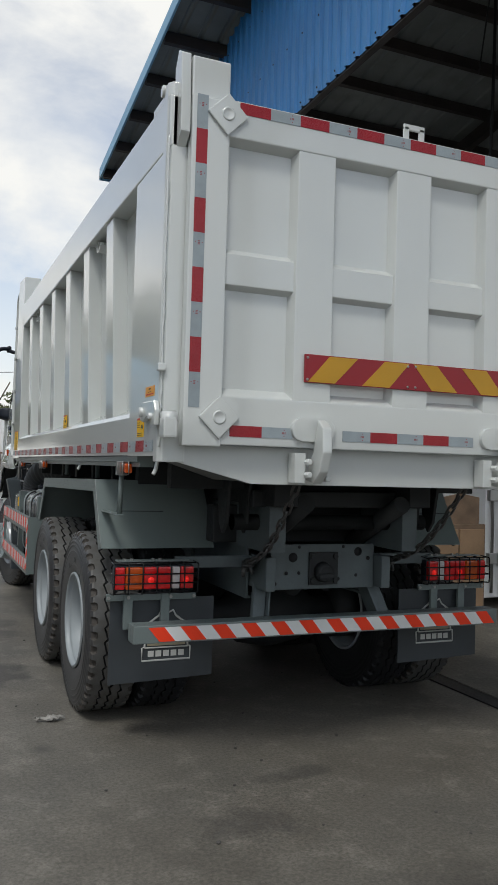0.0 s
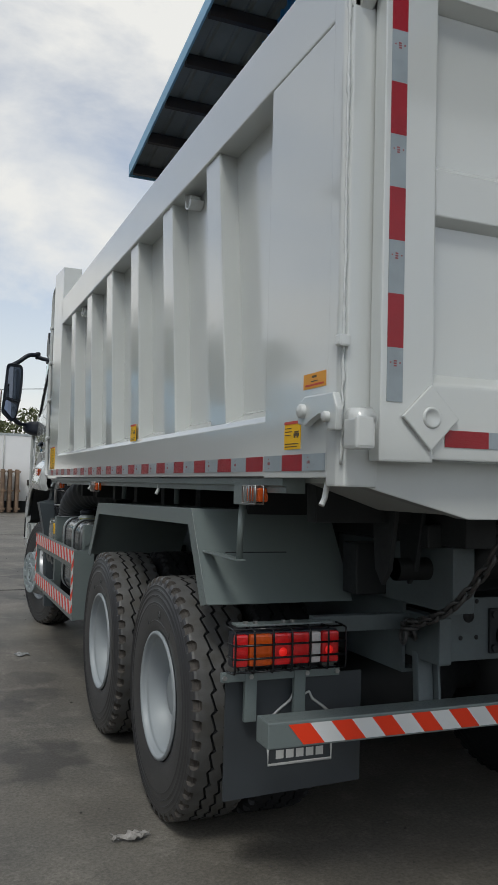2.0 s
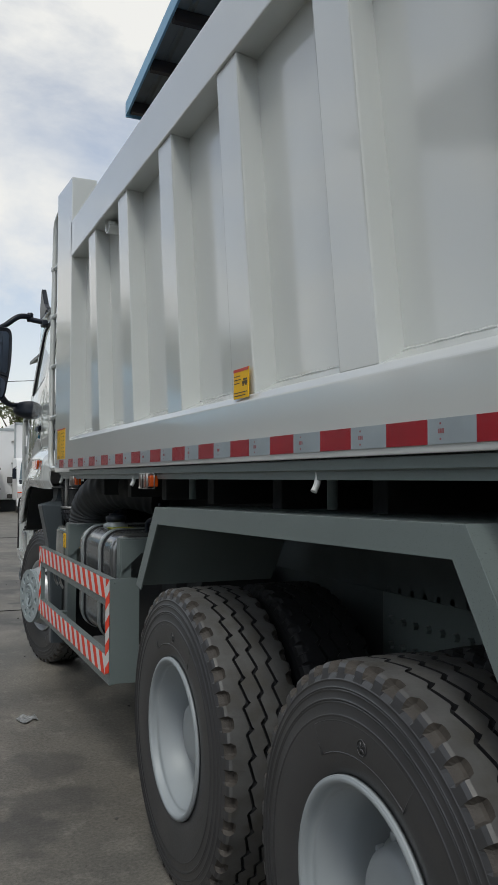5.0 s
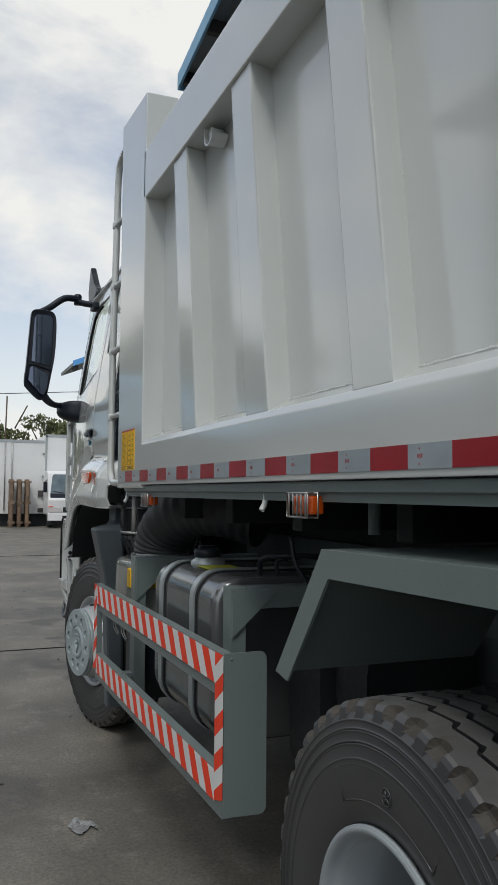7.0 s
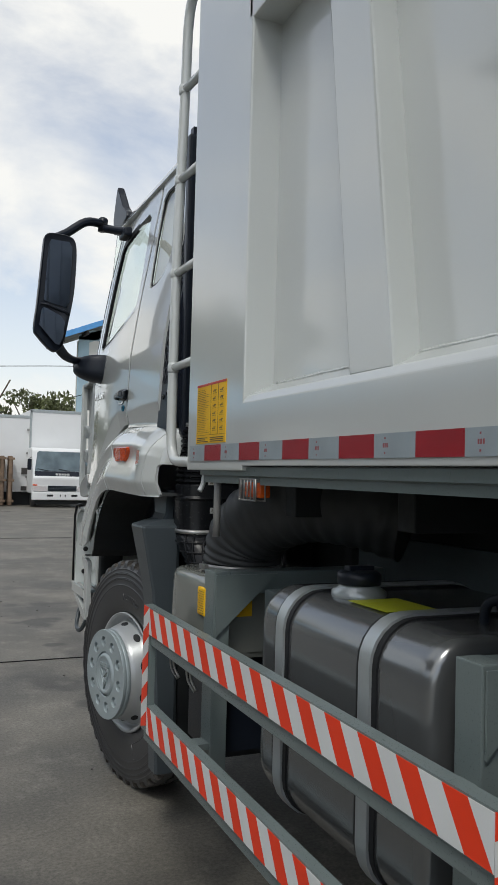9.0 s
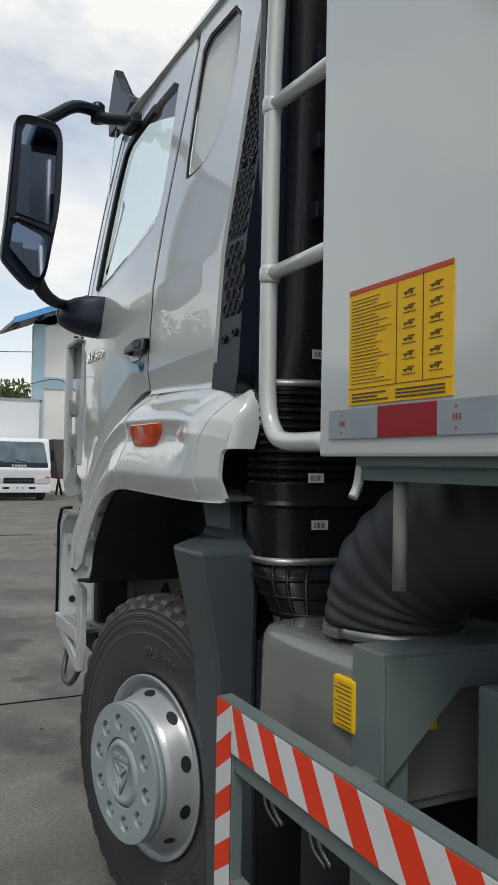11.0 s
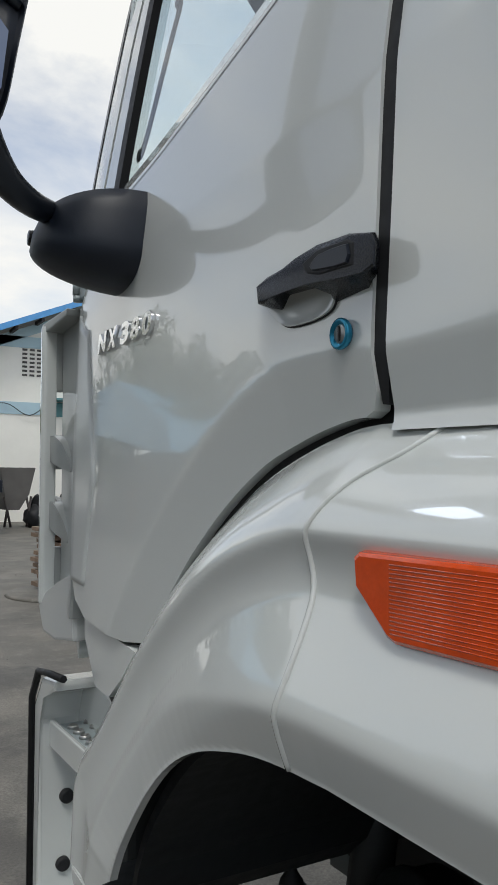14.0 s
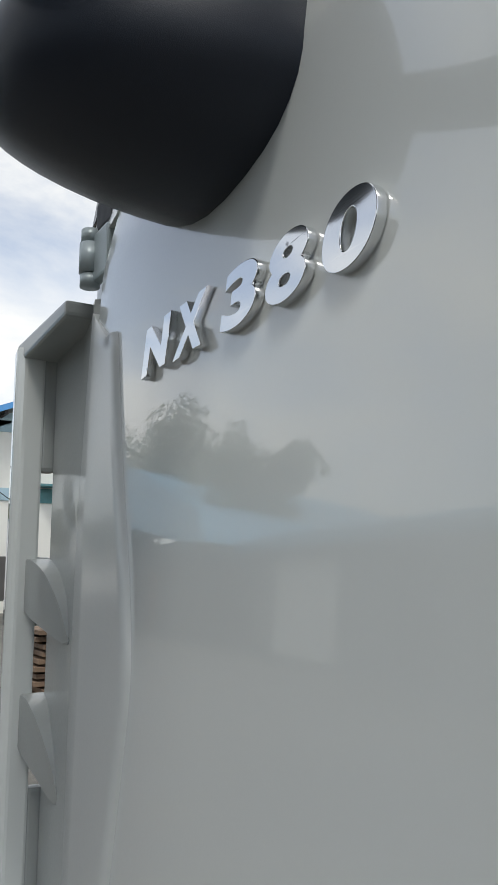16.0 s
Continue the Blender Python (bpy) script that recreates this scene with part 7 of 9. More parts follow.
for s in (-1, 1):
    arch = part("wheel_arch", skin(ARCH, s, 0.012, 0.0, arch_x, step=0.006), CAB, truck, "glossy white front wheel arch")
    true_normals(arch, s, arch_x)
    bm = bmesh.new()
    seam_pts = [(7.043, 1.785), (7.070, 1.761), (7.108, 1.738), (7.133, 1.708), (7.144, 1.672), (7.138, 1.61), (7.143, 1.55), (7.155, 1.50), (7.160, 1.463)]
    tube(bm, [(s * (arch_x(y, z) + 0.0005), y, z) for y, z in arc_pts(seam_pts, 5)], 0.0034, 6)
    part("arch_joint", bm, CAB, arch)
    bm = bmesh.new()
    tube(bm, [(s * (arch_x(y, z) + 0.0002), y, z) for y, z in arc_pts([(6.420, 1.762), (6.432, 1.735), (6.445, 1.70), (6.468, 1.63), (6.488, 1.545), (6.491, 1.460)], 5)], 0.0026, 6)
    part("arch_joint", bm, CAB, arch)
    # rear end of the arch, turned inwards behind the cab
    bm = bmesh.new()
    face = [(6.3865, 1.593), (6.3865, 1.66), (6.389, 1.698), (6.396, 1.722), (6.412, 1.745)]
    rows = []
    for y, z in face:
        x0 = arch_x(y, z)
        rows.append([bm.verts.new((s * x, yy, z)) for x, yy in ((x0 + 0.001, y), (x0 - 0.012, y - 0.007), (x0 - 0.030, y - 0.011), (x0 - 0.075, y - 0.012))])
    for r0, r1 in zip(rows, rows[1:]):
        for i in range(3):
            bm.faces.new((r0[i], r0[i + 1], r1[i + 1], r1[i])).smooth = True
    part("arch_end", bm, CAB, arch)
    bm = bmesh.new()
    lens = [(y + 0.010, z) for y, z in ((6.777, 1.673), (6.779, 1.660), (6.795, 1.636), (6.818, 1.608), (6.830, 1.604), (6.998, 1.604), (7.008, 1.608), (7.049, 1.648), (7.051, 1.672), (7.044, 1.677), (6.786, 1.677))]
    cy, cz = 6.925, 1.642
    rings = [[bm.verts.new((s * x, cy + (y - cy) * gy, cz + (z - cz) * gz)) for y, z in lens] for x, gy, gz in ((1.160, 1.0, 1.0), (1.206, 1.0, 1.0), (1.215, 0.985, 0.95), (1.218, 0.955, 0.86))]
    for r0, r1 in zip(rings, rings[1:]):
        for i in range(len(lens)):
            bm.faces.new((r0[i], r0[(i + 1) % len(lens)], r1[(i + 1) % len(lens)], r1[i]))
    bm.faces.new(rings[-1])
    bm.faces.new(rings[0][::-1])
    signal = part("turn_signal", bm, AMBER, arch, "orange faceted turn signal")
    bm = bmesh.new()
    shell = [(cy + (y - cy) * 1.012, cz + (z - cz) * 1.04) for y, z in lens]
    prism(bm, shell, "x", *sorted((s * 1.16, s * 1.199)))
    part("signal_base", bm, SEAL, signal)
    bm = bmesh.new()
    for k in range(17):
        z = 1.614 + 0.0034 * k
        tube(bm, [(s * 1.2176, 6.822 if z > 1.63 else 6.845, z), (s * 1.2176, 7.01, z)], 0.0008, 4)
    part("lens_rib", bm, AMBER, signal)
    # dark liner and inner wall
    bm = bmesh.new()
    liner = [(6.40, 1.456), (6.60, 1.458), (7.05, 1.466)] + [(y, z + 0.006) for y, z in LIP] + [(7.68, 1.10), (7.72, 1.06), (7.90, 1.04)]
    up = [(y + 0.010, z + 0.012) for y, z in liner]
    prism(bm, liner + up[::-1], "x", *sorted((s * 1.165, s * 0.55)))
    box(bm, *sorted((s * 0.56, s * 0.54)), 6.45, 7.95, 0.93, 1.5)
    prism(bm, [(8.02, 1.22), (8.28, 1.22), (8.28, 0.70), (8.08, 0.68), (8.02, 0.76)], "x", *sorted((s * 1.045, s * 0.90)), 0.02)
    part("arch_liner", bm, DARK, arch)
    bm = bmesh.new()
    tube(bm, smooth_path([(s * 0.70, 7.35, 1.20), (s * 0.62, 7.05, 1.18), (s * 0.60, 6.8, 1.12), (s * 0.58, 6.5, 1.05)]), 0.012, 8)
    tube(bm, smooth_path([(s * 0.70, 7.30, 1.28), (s * 0.60, 7.0, 1.20), (s * 0.60, 6.7, 1.22), (s * 0.58, 6.4, 1.10)]), 0.009, 8)
    box(bm, s * 0.70 - 0.04, s * 0.70 + 0.04, 7.10, 7.16, 1.0, 1.25, 0.01)
    for i in range(8):
        lathe(bm, [(s * 0.562, 0.016), (s * 0.575, 0.014), (s * 0.575, 0)], (0, 6.60 + 0.10 * (i % 4), 1.10 + 0.09 * (i // 4)), "x", 6, smooth=False)
    part("air_line", bm, DARK, arch)
    # grey splash panel behind the wheel
    # levels from the top: height, outer x, rear y, front y
    levels = [(1.480, 1.095, 6.520, 6.760), (1.445, 1.095, 6.515, 6.735), (1.375, 1.110, 6.480, 6.665), (1.352, 1.128, 6.462, 6.645), (1.327, 1.2365, 6.397, 6.589), (1.318, 1.240, 6.394, 6.587),
              (1.18, 1.212, 6.395, 6.576), (1.04, 1.184, 6.398, 6.566), (0.85, 1.172, 6.400, 6.548), (0.60, 1.165, 6.380, 6.500), (0.28, 1.160, 6.370, 6.480)]
    bm = bmesh.new()
    rows = []
    for z, xo, yr, yf in levels:
        rows.append([bm.verts.new((s * 0.99, yf + 0.05, z)), bm.verts.new((s * (xo - 0.004), yf, z)), bm.verts.new((s * xo, yf - 0.012, z)), bm.verts.new((s * xo, yr + 0.010, z)),
                     bm.verts.new((s * (xo - 0.010), yr, z)), bm.verts.new((s * min(1.085, xo - 0.03), yr - 0.004, z)), bm.verts.new((s * min(1.070, xo - 0.04), yr + 0.006, z)), bm.verts.new((s * min(1.065, xo - 0.05), yr + 0.10, z))])
    for r0, r1 in zip(rows, rows[1:]):
        for i in range(7):
            bm.faces.new((r0[i], r1[i], r1[i + 1], r0[i + 1]))
    part("splash_panel", bm, GREY_PLASTIC, arch, "dark grey plastic splash panel", auto=18)

# ---- steps and bumper corner ----
for s in (-1, 1):
    # riser set back behind the treads, with the bumper's corner in front
    bm = bmesh.new()
    prism(bm, [(8.32, 0.80), (8.32, 1.24), (8.28, 1.300), (8.20, 1.325), (8.07, 1.30), (8.07, 0.80)], "x", *sorted((s * 1.060, s * 0.86)), 0.008)
    entry = part("entry_step", bm, CAB, truck, "white plastic entry steps with metal treads")
    bm = bmesh.new()
    prism(bm, [(8.275, 0.80), (8.280, 1.22), (8.25, 1.285), (8.16, 1.305), (8.16, 1.328), (8.26, 1.318), (8.318, 1.25), (8.318, 0.80), (8.30, 0.76)], "x", *sorted((s * 1.150, s * 0.95)), 0.010)
    part("bumper_corner", bm, CAB, entry)
    # slim upright plate at the rear edge of the lower step
    bm = bmesh.new()
    prism(bm, [(7.985, 1.040), (7.978, 1.010), (7.925, 0.990), (7.900, 0.95), (7.895, 0.660), (7.850, 0.670), (7.838, 0.76), (7.825, 1.005), (7.84, 1.020), (7.90, 1.028)], "x", *sorted((s * 1.168, s * 1.140)), 0.006)
    part("step_side", bm, CAB, entry)
    bm = bmesh.new()
    prism(bm, [(8.30, 0.845), (7.97, 0.735), (7.89, 0.72), (7.89, 0.662), (7.97, 0.685), (8.28, 0.80)], "x", *sorted((s * 1.168, s * 1.145)), 0.006)
    part("tread_skirt", bm, CAB, entry)
    for nm, y0, y1, z, xo in (("lower_tread", 7.905, 8.26, 0.835, 1.158), ("upper_tread", 8.02, 8.25, 1.215, 1.118)):
        bm = bmesh.new()
        box(bm, *sorted((s * xo, s * 1.0)), y0, y1, z - 0.018, z, 0.004)
        tread = part(nm, bm, HUB, entry, "grey metal tread with raised round studs")
        bm = bmesh.new()
        box(bm, *sorted((s * (xo + 0.012), s * (xo + 0.0005))), y0 - 0.01, y1 + 0.015, z - 0.05, z + 0.006, 0.003)
        part("tread_edge", bm, CAB, tread)
        stud = bmesh.new()
        lathe(stud, [(0.0, 0.013), (0.007, 0.010), (0.007, 0.006), (0.0005, 0.005), (0.0005, 0.0)], (0, 0, 0), "z", 10)
        me = mesh_of("tread_stud", stud, STEEL)
        for i in range(int((y1 - y0 - 0.02) / 0.040)):
            for j in range(3):
                shared("tread_stud", me, tread, Matrix.Translation((s * (xo - 0.022 - 0.042 * j), y0 + 0.025 + 0.040 * i + 0.02 * (j % 2) * (i < 5), z)))
    for x, z in ((1.087, 1.049), (1.094, 0.905)):
        bm = bmesh.new()
        lathe(bm, [(8.280, 0.016), (8.268, 0.0155), (8.264, 0.012), (8.266, 0.008), (8.266, 0)], (s * x, 0, z), "y", 18)
        part("black_plug", bm, SEAL, entry)
    bm = bmesh.new()
    tube(bm, [(s * 1.150, 8.10, 1.345), (s * 1.152, 8.20, 1.338), (s * 1.152, 8.275, 1.328), (s * 1.152, 8.328, 1.26), (s * 1.152, 8.328, 0.80)], 0.008, 6)
    part("black_edging", bm, SEAL, entry)
    bm = bmesh.new()
    tube(bm, smooth_path([(s * 1.12, 7.96, 0.71), (s * 1.135, 7.965, 0.65), (s * 1.15, 8.02, 0.585), (s * 1.155, 8.10, 0.568), (s * 1.15, 8.17, 0.60), (s * 1.12, 8.22, 0.70), (s * 1.10, 8.23, 0.80)]), 0.013, 10)
    part("foot_bar", bm, GREY_PLASTIC, entry)

# ---- door handle, badge, lock ----
door = [o for o in truck.children if o.name.startswith("door")][0]


def at_door(y, z, off=0.0):
    return Vector((-side_x(y, z) - off, y, z))


# outer face and foot of the grip, point by point; the foot leaves room for the fingers
GRIP = [((7.304, 1.943), (7.335, 1.951)), ((7.308, 1.964), (7.343, 1.976)), ((7.284, 1.970), (7.320, 1.982)), ((7.248, 1.972), (7.285, 1.984)), ((7.225, 1.977), (7.262, 1.990)),
        ((7.182, 1.981), (7.219, 1.995)), ((7.128, 1.978), (7.163, 1.992)), ((7.091, 1.969), (7.123, 1.982)), ((7.085, 1.956), (7.117, 1.970)), ((7.086, 1.935), (7.118, 1.942)),
        ((7.105, 1.934), (7.131, 1.927)), ((7.143, 1.937), (7.189, 1.923)), ((7.165, 1.940), (7.189, 1.932)), ((7.203, 1.944), (7.225, 1.948)), ((7.254, 1.949), (7.276, 1.951)),
        ((7.272, 1.945), (7.290, 1.936)), ((7.290, 1.941), (7.315, 1.942))]
bm = bmesh.new()
lo = [bm.verts.new(at_door(q[0], q[1], -0.002)) for p, q in GRIP]
hi = [bm.verts.new(at_door(p[0], p[1], 0.028)) for p, q in GRIP]
bm.faces.new(hi)
for i in range(len(GRIP)):
    bm.faces.new((lo[i], lo[(i + 1) % len(GRIP)], hi[(i + 1) % len(GRIP)], hi[i]))
bmesh.ops.bevel(bm, geom=[e for e in bm.edges if e.verts[0] in hi and e.verts[1] in hi], offset=0.004, segments=3, profile=0.5, affect="EDGES")
handle = part("door_handle", bm, HANDLE_BLACK, door, "black plastic door handle", auto=35)


def patch(outline, off, drop=0.004):
    """A small plate on the door's outside with sloping sides."""
    bm = bmesh.new()
    cy, cz = sum(p[0] for p in outline) / len(outline), sum(p[1] for p in outline) / len(outline)
    a = [bm.verts.new(at_door(y, z, off - drop)) for y, z in outline]
    b = [bm.verts.new(at_door(y, z, off)) for y, z in outline]
    c_ = [bm.verts.new(at_door(cy + (y - cy) * 0.93, cz + (z - cz) * 0.88, off + 0.0012)) for y, z in outline]
    for r0, r1 in ((a, b), (b, c_)):
        for i in range(len(r0)):
            bm.faces.new((r0[i], r0[(i + 1) % len(r0)], r1[(i + 1) % len(r0)], r1[i]))
    bm.faces.new(c_)
    return bm


part("handle_groove", patch([(7.210, 1.967), (7.182, 1.976), (7.129, 1.973), (7.118, 1.967), (7.118, 1.944), (7.177, 1.948), (7.200, 1.955)], 0.0278), SEAL, handle)
part("handle_insert", patch(arc_pts([(7.192, 1.960), (7.177, 1.969), (7.132, 1.968), (7.125, 1.964), (7.126, 1.948), (7.170, 1.952), (7.188, 1.955)], 2), 0.0302), BLACK, handle)
cup = arc_pts([(7.325, 1.950), (7.312, 1.936), (7.289, 1.920), (7.265, 1.912), (7.220, 1.911), (7.190, 1.917), (7.180, 1.930)], 4) + [(7.20, 1.955), (7.25, 1.962), (7.31, 1.960)]
bm = bmesh.new()
rings = [[bm.verts.new(at_door(7.25 + (y - 7.25) * g, 1.940 + (z - 1.940) * g, o)) for y, z in cup] for g, o in ((1.0, -0.001), (1.0, 0.0048), (0.97, 0.0052), (0.84, 0.0024), (0.6, 0.0010), (0.3, 0.0006))]
for r0, r1 in zip(rings, rings[1:]):
    for i in range(len(r0)):
        bm.faces.new((r0[i], r0[(i + 1) % len(r0)], r1[(i + 1) % len(r0)], r1[i]))
bm.faces.new(rings[-1])
part("handle_cup", bm, CAB, handle, auto=50)
bm = bmesh.new()
tube(bm, [tuple(at_door(y, z, 0.0008)) for y, z in cup[:-3]], 0.0016, 6)
part("cup_joint", bm, SEAL, handle)
bm = bmesh.new()
lathe(bm, [(0, 0.0), (0, 0.014), (-0.004, 0.0165), (-0.008, 0.0165), (-0.010, 0.0135), (-0.006, 0.0105), (-0.006, 0)], tuple(at_door(7.167, 1.887)), "x", 24)
lock = part("door_lock", bm, BLUE_KEY, door, "blue ringed key lock")
bm = bmesh.new()
c = at_door(7.167, 1.887)
lathe(bm, [(-0.0065, 0.0), (-0.0075, 0.009), (-0.006, 0.0102)], tuple(c), "x", 18)
part("key_plug", bm, STEEL, lock)
bm = bmesh.new()
box(bm, c.x - 0.0085, c.x - 0.0070, c.y - 0.0015, c.y + 0.0015, c.z - 0.008, c.z + 0.008)
part("key_slot", bm, SEAL, lock)

# raised model badge: each character a piece of chrome
badge = part("model_badge", tube(bmesh.new(), [tuple(at_door(8.0, 1.99, -0.004)), tuple(at_door(7.74, 2.0, -0.004))], 0.002, 5), CHROME, door, "raised chrome badge reading NX 380")
for ch, y, width in (("N", 8.000, 0.063), ("X", 7.928, 0.061), ("3", 7.846, 0.055), ("8", 7.786, 0.052), ("0", 7.724, 0.054)):
    bm = text_mesh(ch, 0.05, 0.0028, bold=0.0021 if ch in "NX" else 0.0019, bevel=0.0005)
    xs_, ys_ = [v.co.x for v in bm.verts], [v.co.y for v in bm.verts]
    for v in bm.verts:
        px, py, pz = (v.co.x - min(xs_)) / (max(xs_) - min(xs_)) - 0.5, (v.co.y - min(ys_)) / (max(ys_) - min(ys_)), v.co.z
        yy, zz = 7.857 + (y - 7.86) * 0.96 - px * (width - 0.006) * 0.96 - (py - 0.5) * 0.007, 1.980 + 0.010 * (y - 7.72) / 0.28 + py * 0.040
        v.co = at_door(yy, zz, 0.0036 + pz)
    part("chrome_character", bm, CHROME, badge)

# ---- mirror ----
foot_pts = [(7.800, 2.250)] + arc_pts([(7.790, 2.225), (7.785, 2.17), (7.790, 2.125), (7.83, 2.096), (7.915, 2.088), (8.0, 2.115), (8.08, 2.17), (8.10, 2.220), (8.06, 2.250), (7.95, 2.262), (7.86, 2.257)], 3)
bm = bmesh.new()
rings = []
for q in (None,) + tuple(range(2, 91, 8)):
    f, grow = (0.0, 1.0) if q is None else (0.157 * math.sin(radians(q)), 0.32 + 0.68 * math.cos(radians(q)) ** 0.95)
    ring = []
    for y, z in foot_pts:
        yy, zz = 7.99 + (y - 7.99) * grow, 2.19 + (z - 2.19) * grow + 0.05 * f
        ring.append(bm.verts.new((-side_x(y, z) + 0.004 - f, yy + 0.05 * f, zz)))
    rings.append(ring)
for r0, r1 in zip(rings, rings[1:]):
    for i in range(len(r0)):
        bm.faces.new((r0[i], r0[(i + 1) % len(r0)], r1[(i + 1) % len(r0)], r1[i]))
bm.faces.new(rings[-1])
mirror = part("mirror_foot", bm, GRAINED_BLACK, truck, "black mirror foot, arms and housing on the door", auto=60)
bm = bmesh.new()
lathe(bm, [(-1.2600, 0), (-1.2585, 0.014), (-1.245, 0.016)], (0, 7.998, 2.197), "x", 18)
part("foot_plug", bm, GLOSS_BLACK, mirror)
bm = bmesh.new()
low = smooth_path([(-1.16, 7.98, 2.240), (-1.22, 7.93, 2.225), (-1.29, 7.86, 2.215), (-1.35, 7.81, 2.235), (-1.40, 7.76, 2.285), (-1.42, 7.74, 2.34)])
tube(bm, low, [0.020 + 0.022 * (i / len(low)) ** 2 for i in range(len(low))], 12)
part("lower_arm", bm, BLACK, mirror)
bm = bmesh.new()
tube(bm, smooth_path([(-1.45, 7.76, 2.895), (-1.36, 7.80, 2.955), (-1.245, 7.83, 3.045), (-1.14, 7.855, 3.058)], 4), 0.026, 12)
part("upper_arm", bm, BLACK, mirror)
bm = bmesh.new()
lathe(bm, [(3.012, 0), (3.012, 0.030), (3.085, 0.030), (3.095, 0.02), (3.095, 0)], (-1.135, 7.86, 0), "z", 14)
part("arm_joint", bm, BLACK, mirror)
bm = bmesh.new()
tube(bm, smooth_path([(-1.125, 7.85, 3.030), (-1.08, 7.79, 3.010), (-1.02, 7.70, 2.985)], 4), 0.025, 12)
part("inner_arm", bm, BLACK, mirror)
bm = bmesh.new()
box(bm, -1.050, -1.00, 7.655, 7.80, 2.950, 3.005, 0.014)
part("arm_bracket", bm, BLACK, mirror)
# housing: a tall rounded shell with a bulged back
MY, MX0, MX1, MZ0, MZ1 = 7.700, -1.535, -1.322, 2.25, 2.915
bm = bmesh.new()
outline = arc_pts([(MX0 + 0.028, 2.84), (MX0 + 0.036, 2.895), (MX0 + 0.075, 2.915), (MX1 - 0.05, 2.910), (MX1 - 0.008, 2.885), (MX1 + 0.006, 2.80), (MX1 - 0.002, 2.58), (MX1 - 0.030, 2.40), (MX1 - 0.052, 2.285),
                   (MX1 - 0.085, 2.238), (MX1 - 0.125, 2.243), (MX0 + 0.018, 2.310), (MX0 - 0.008, 2.36), (MX0 + 0.004, 2.50), (MX0 + 0.016, 2.67), (MX0 + 0.028, 2.84)], 4)[:-1]
cx, cz = (MX0 + MX1) / 2, 2.60
rings = []
for dy, g in ((0.0, 0.90), (-0.006, 0.97), (0.0, 1.0), (0.05, 1.0), (0.10, 0.90), (0.135, 0.70), (0.15, 0.40)):
    rings.append([bm.verts.new((cx + (x - cx) * g, MY + dy, cz + (z - cz) * (1 - (1 - g) * 0.45))) for x, z in outline])
for r0, r1 in zip(rings, rings[1:]):
    for i in range(len(r0)):
        bm.faces.new((r0[i], r0[(i + 1) % len(r0)], r1[(i + 1) % len(r0)], r1[i]))
bm.faces.new(rings[-1])
bm.faces.new(rings[0][::-1])
housing = part("mirror_housing", bm, BLACK, mirror, "tall black mirror housing", auto=40)
bm = bmesh.new()
prism(bm, [(MX0 + 0.040, 2.520), (MX0 + 0.056, 2.840), (MX0 + 0.07, 2.875), (MX1 - 0.04, 2.872), (MX1 - 0.020, 2.84), (MX1 - 0.030, 2.52), (MX1 - 0.045, 2.490)], "y", MY - 0.008, MY - 0.002)
part("main_mirror_glass", bm, MIRROR, housing)
bm = bmesh.new()
prism(bm, [(MX0 + 0.018, 2.375), (MX0 + 0.030, 2.468), (MX0 + 0.045, 2.482), (MX1 - 0.075, 2.440), (MX1 - 0.050, 2.405), (MX1 - 0.062, 2.310), (MX1 - 0.082, 2.268), (MX1 - 0.105, 2.272), (MX0 + 0.045, 2.345)], "y", MY - 0.008, MY - 0.002)
for v in bm.verts:
    v.co.y += 0.14 * (v.co.z - 2.47)
part("wide_mirror_glass", bm, MIRROR, housing)
bm = bmesh.new()
tube(bm, [(MX0 + 0.02, MY - 0.004, 2.498), (MX0 + 0.06, MY - 0.006, 2.498), (MX1 - 0.05, MY - 0.006, 2.466), (MX1 - 0.03, MY - 0.004, 2.455)], 0.008, 8)
part("glass_divider", bm, BLACK, housing)
# the kerb mirror on the roof edge of the far corner
bm = bmesh.new()
prism(bm, [(7.85, 3.13), (7.95, 3.10), (8.20, 3.10), (8.22, 3.21), (8.14, 3.38), (8.118, 3.395), (8.09, 3.34), (7.98, 3.22), (7.87, 3.165)], "x", -0.99, -0.945, 0.010)
part("front_view_mirror", bm, BLACK, mirror)


# ---- open shed with a blue gable beside the truck ----
EAVE_Y, EAVE_Z, PITCH, RAKE_X, WALL_X, WALL_Z, RIDGE_Y, FAR_X = 11.55, 6.95, 0.168, 0.76, 1.73, 5.73, 2.0, 26.0


def roof_z(y):
    return EAVE_Z + PITCH * (EAVE_Y - y) if y > RIDGE_Y else EAVE_Z + PITCH * (EAVE_Y - RIDGE_Y) - PITCH * (RIDGE_Y - y)


shed = empty("shed", (WALL_X, 0, 0), "open steel shed with a blue corrugated gable", "shed")
BACK_Y = 2 * RIDGE_Y - EAVE_Y
for y0, y1 in ((RIDGE_Y, EAVE_Y), (BACK_Y, RIDGE_Y)):
    bm = bmesh.new()
    x, cols = RAKE_X, []
    while x < FAR_X:
        for dx, h in ((0.0, 0.0), (0.20, 0.0), (0.225, 0.030), (0.265, 0.030), (0.29, 0.0)):
            cols.append((x + dx, h))
        x += 0.30
    lo = [bm.verts.new((a, y0, roof_z(y0) + h + 0.11)) for a, h in cols]
    hi = [bm.verts.new((a, y1, roof_z(y1) + h + 0.11)) for a, h in cols]
    for i in range(len(cols) - 1):
        bm.faces.new((lo[i], hi[i], hi[i + 1], lo[i + 1]))
    part("roof_sheet", bm, ROOF_SHEET, shed, "weathered corrugated roof sheets")
k = 0
y = EAVE_Y - 0.12
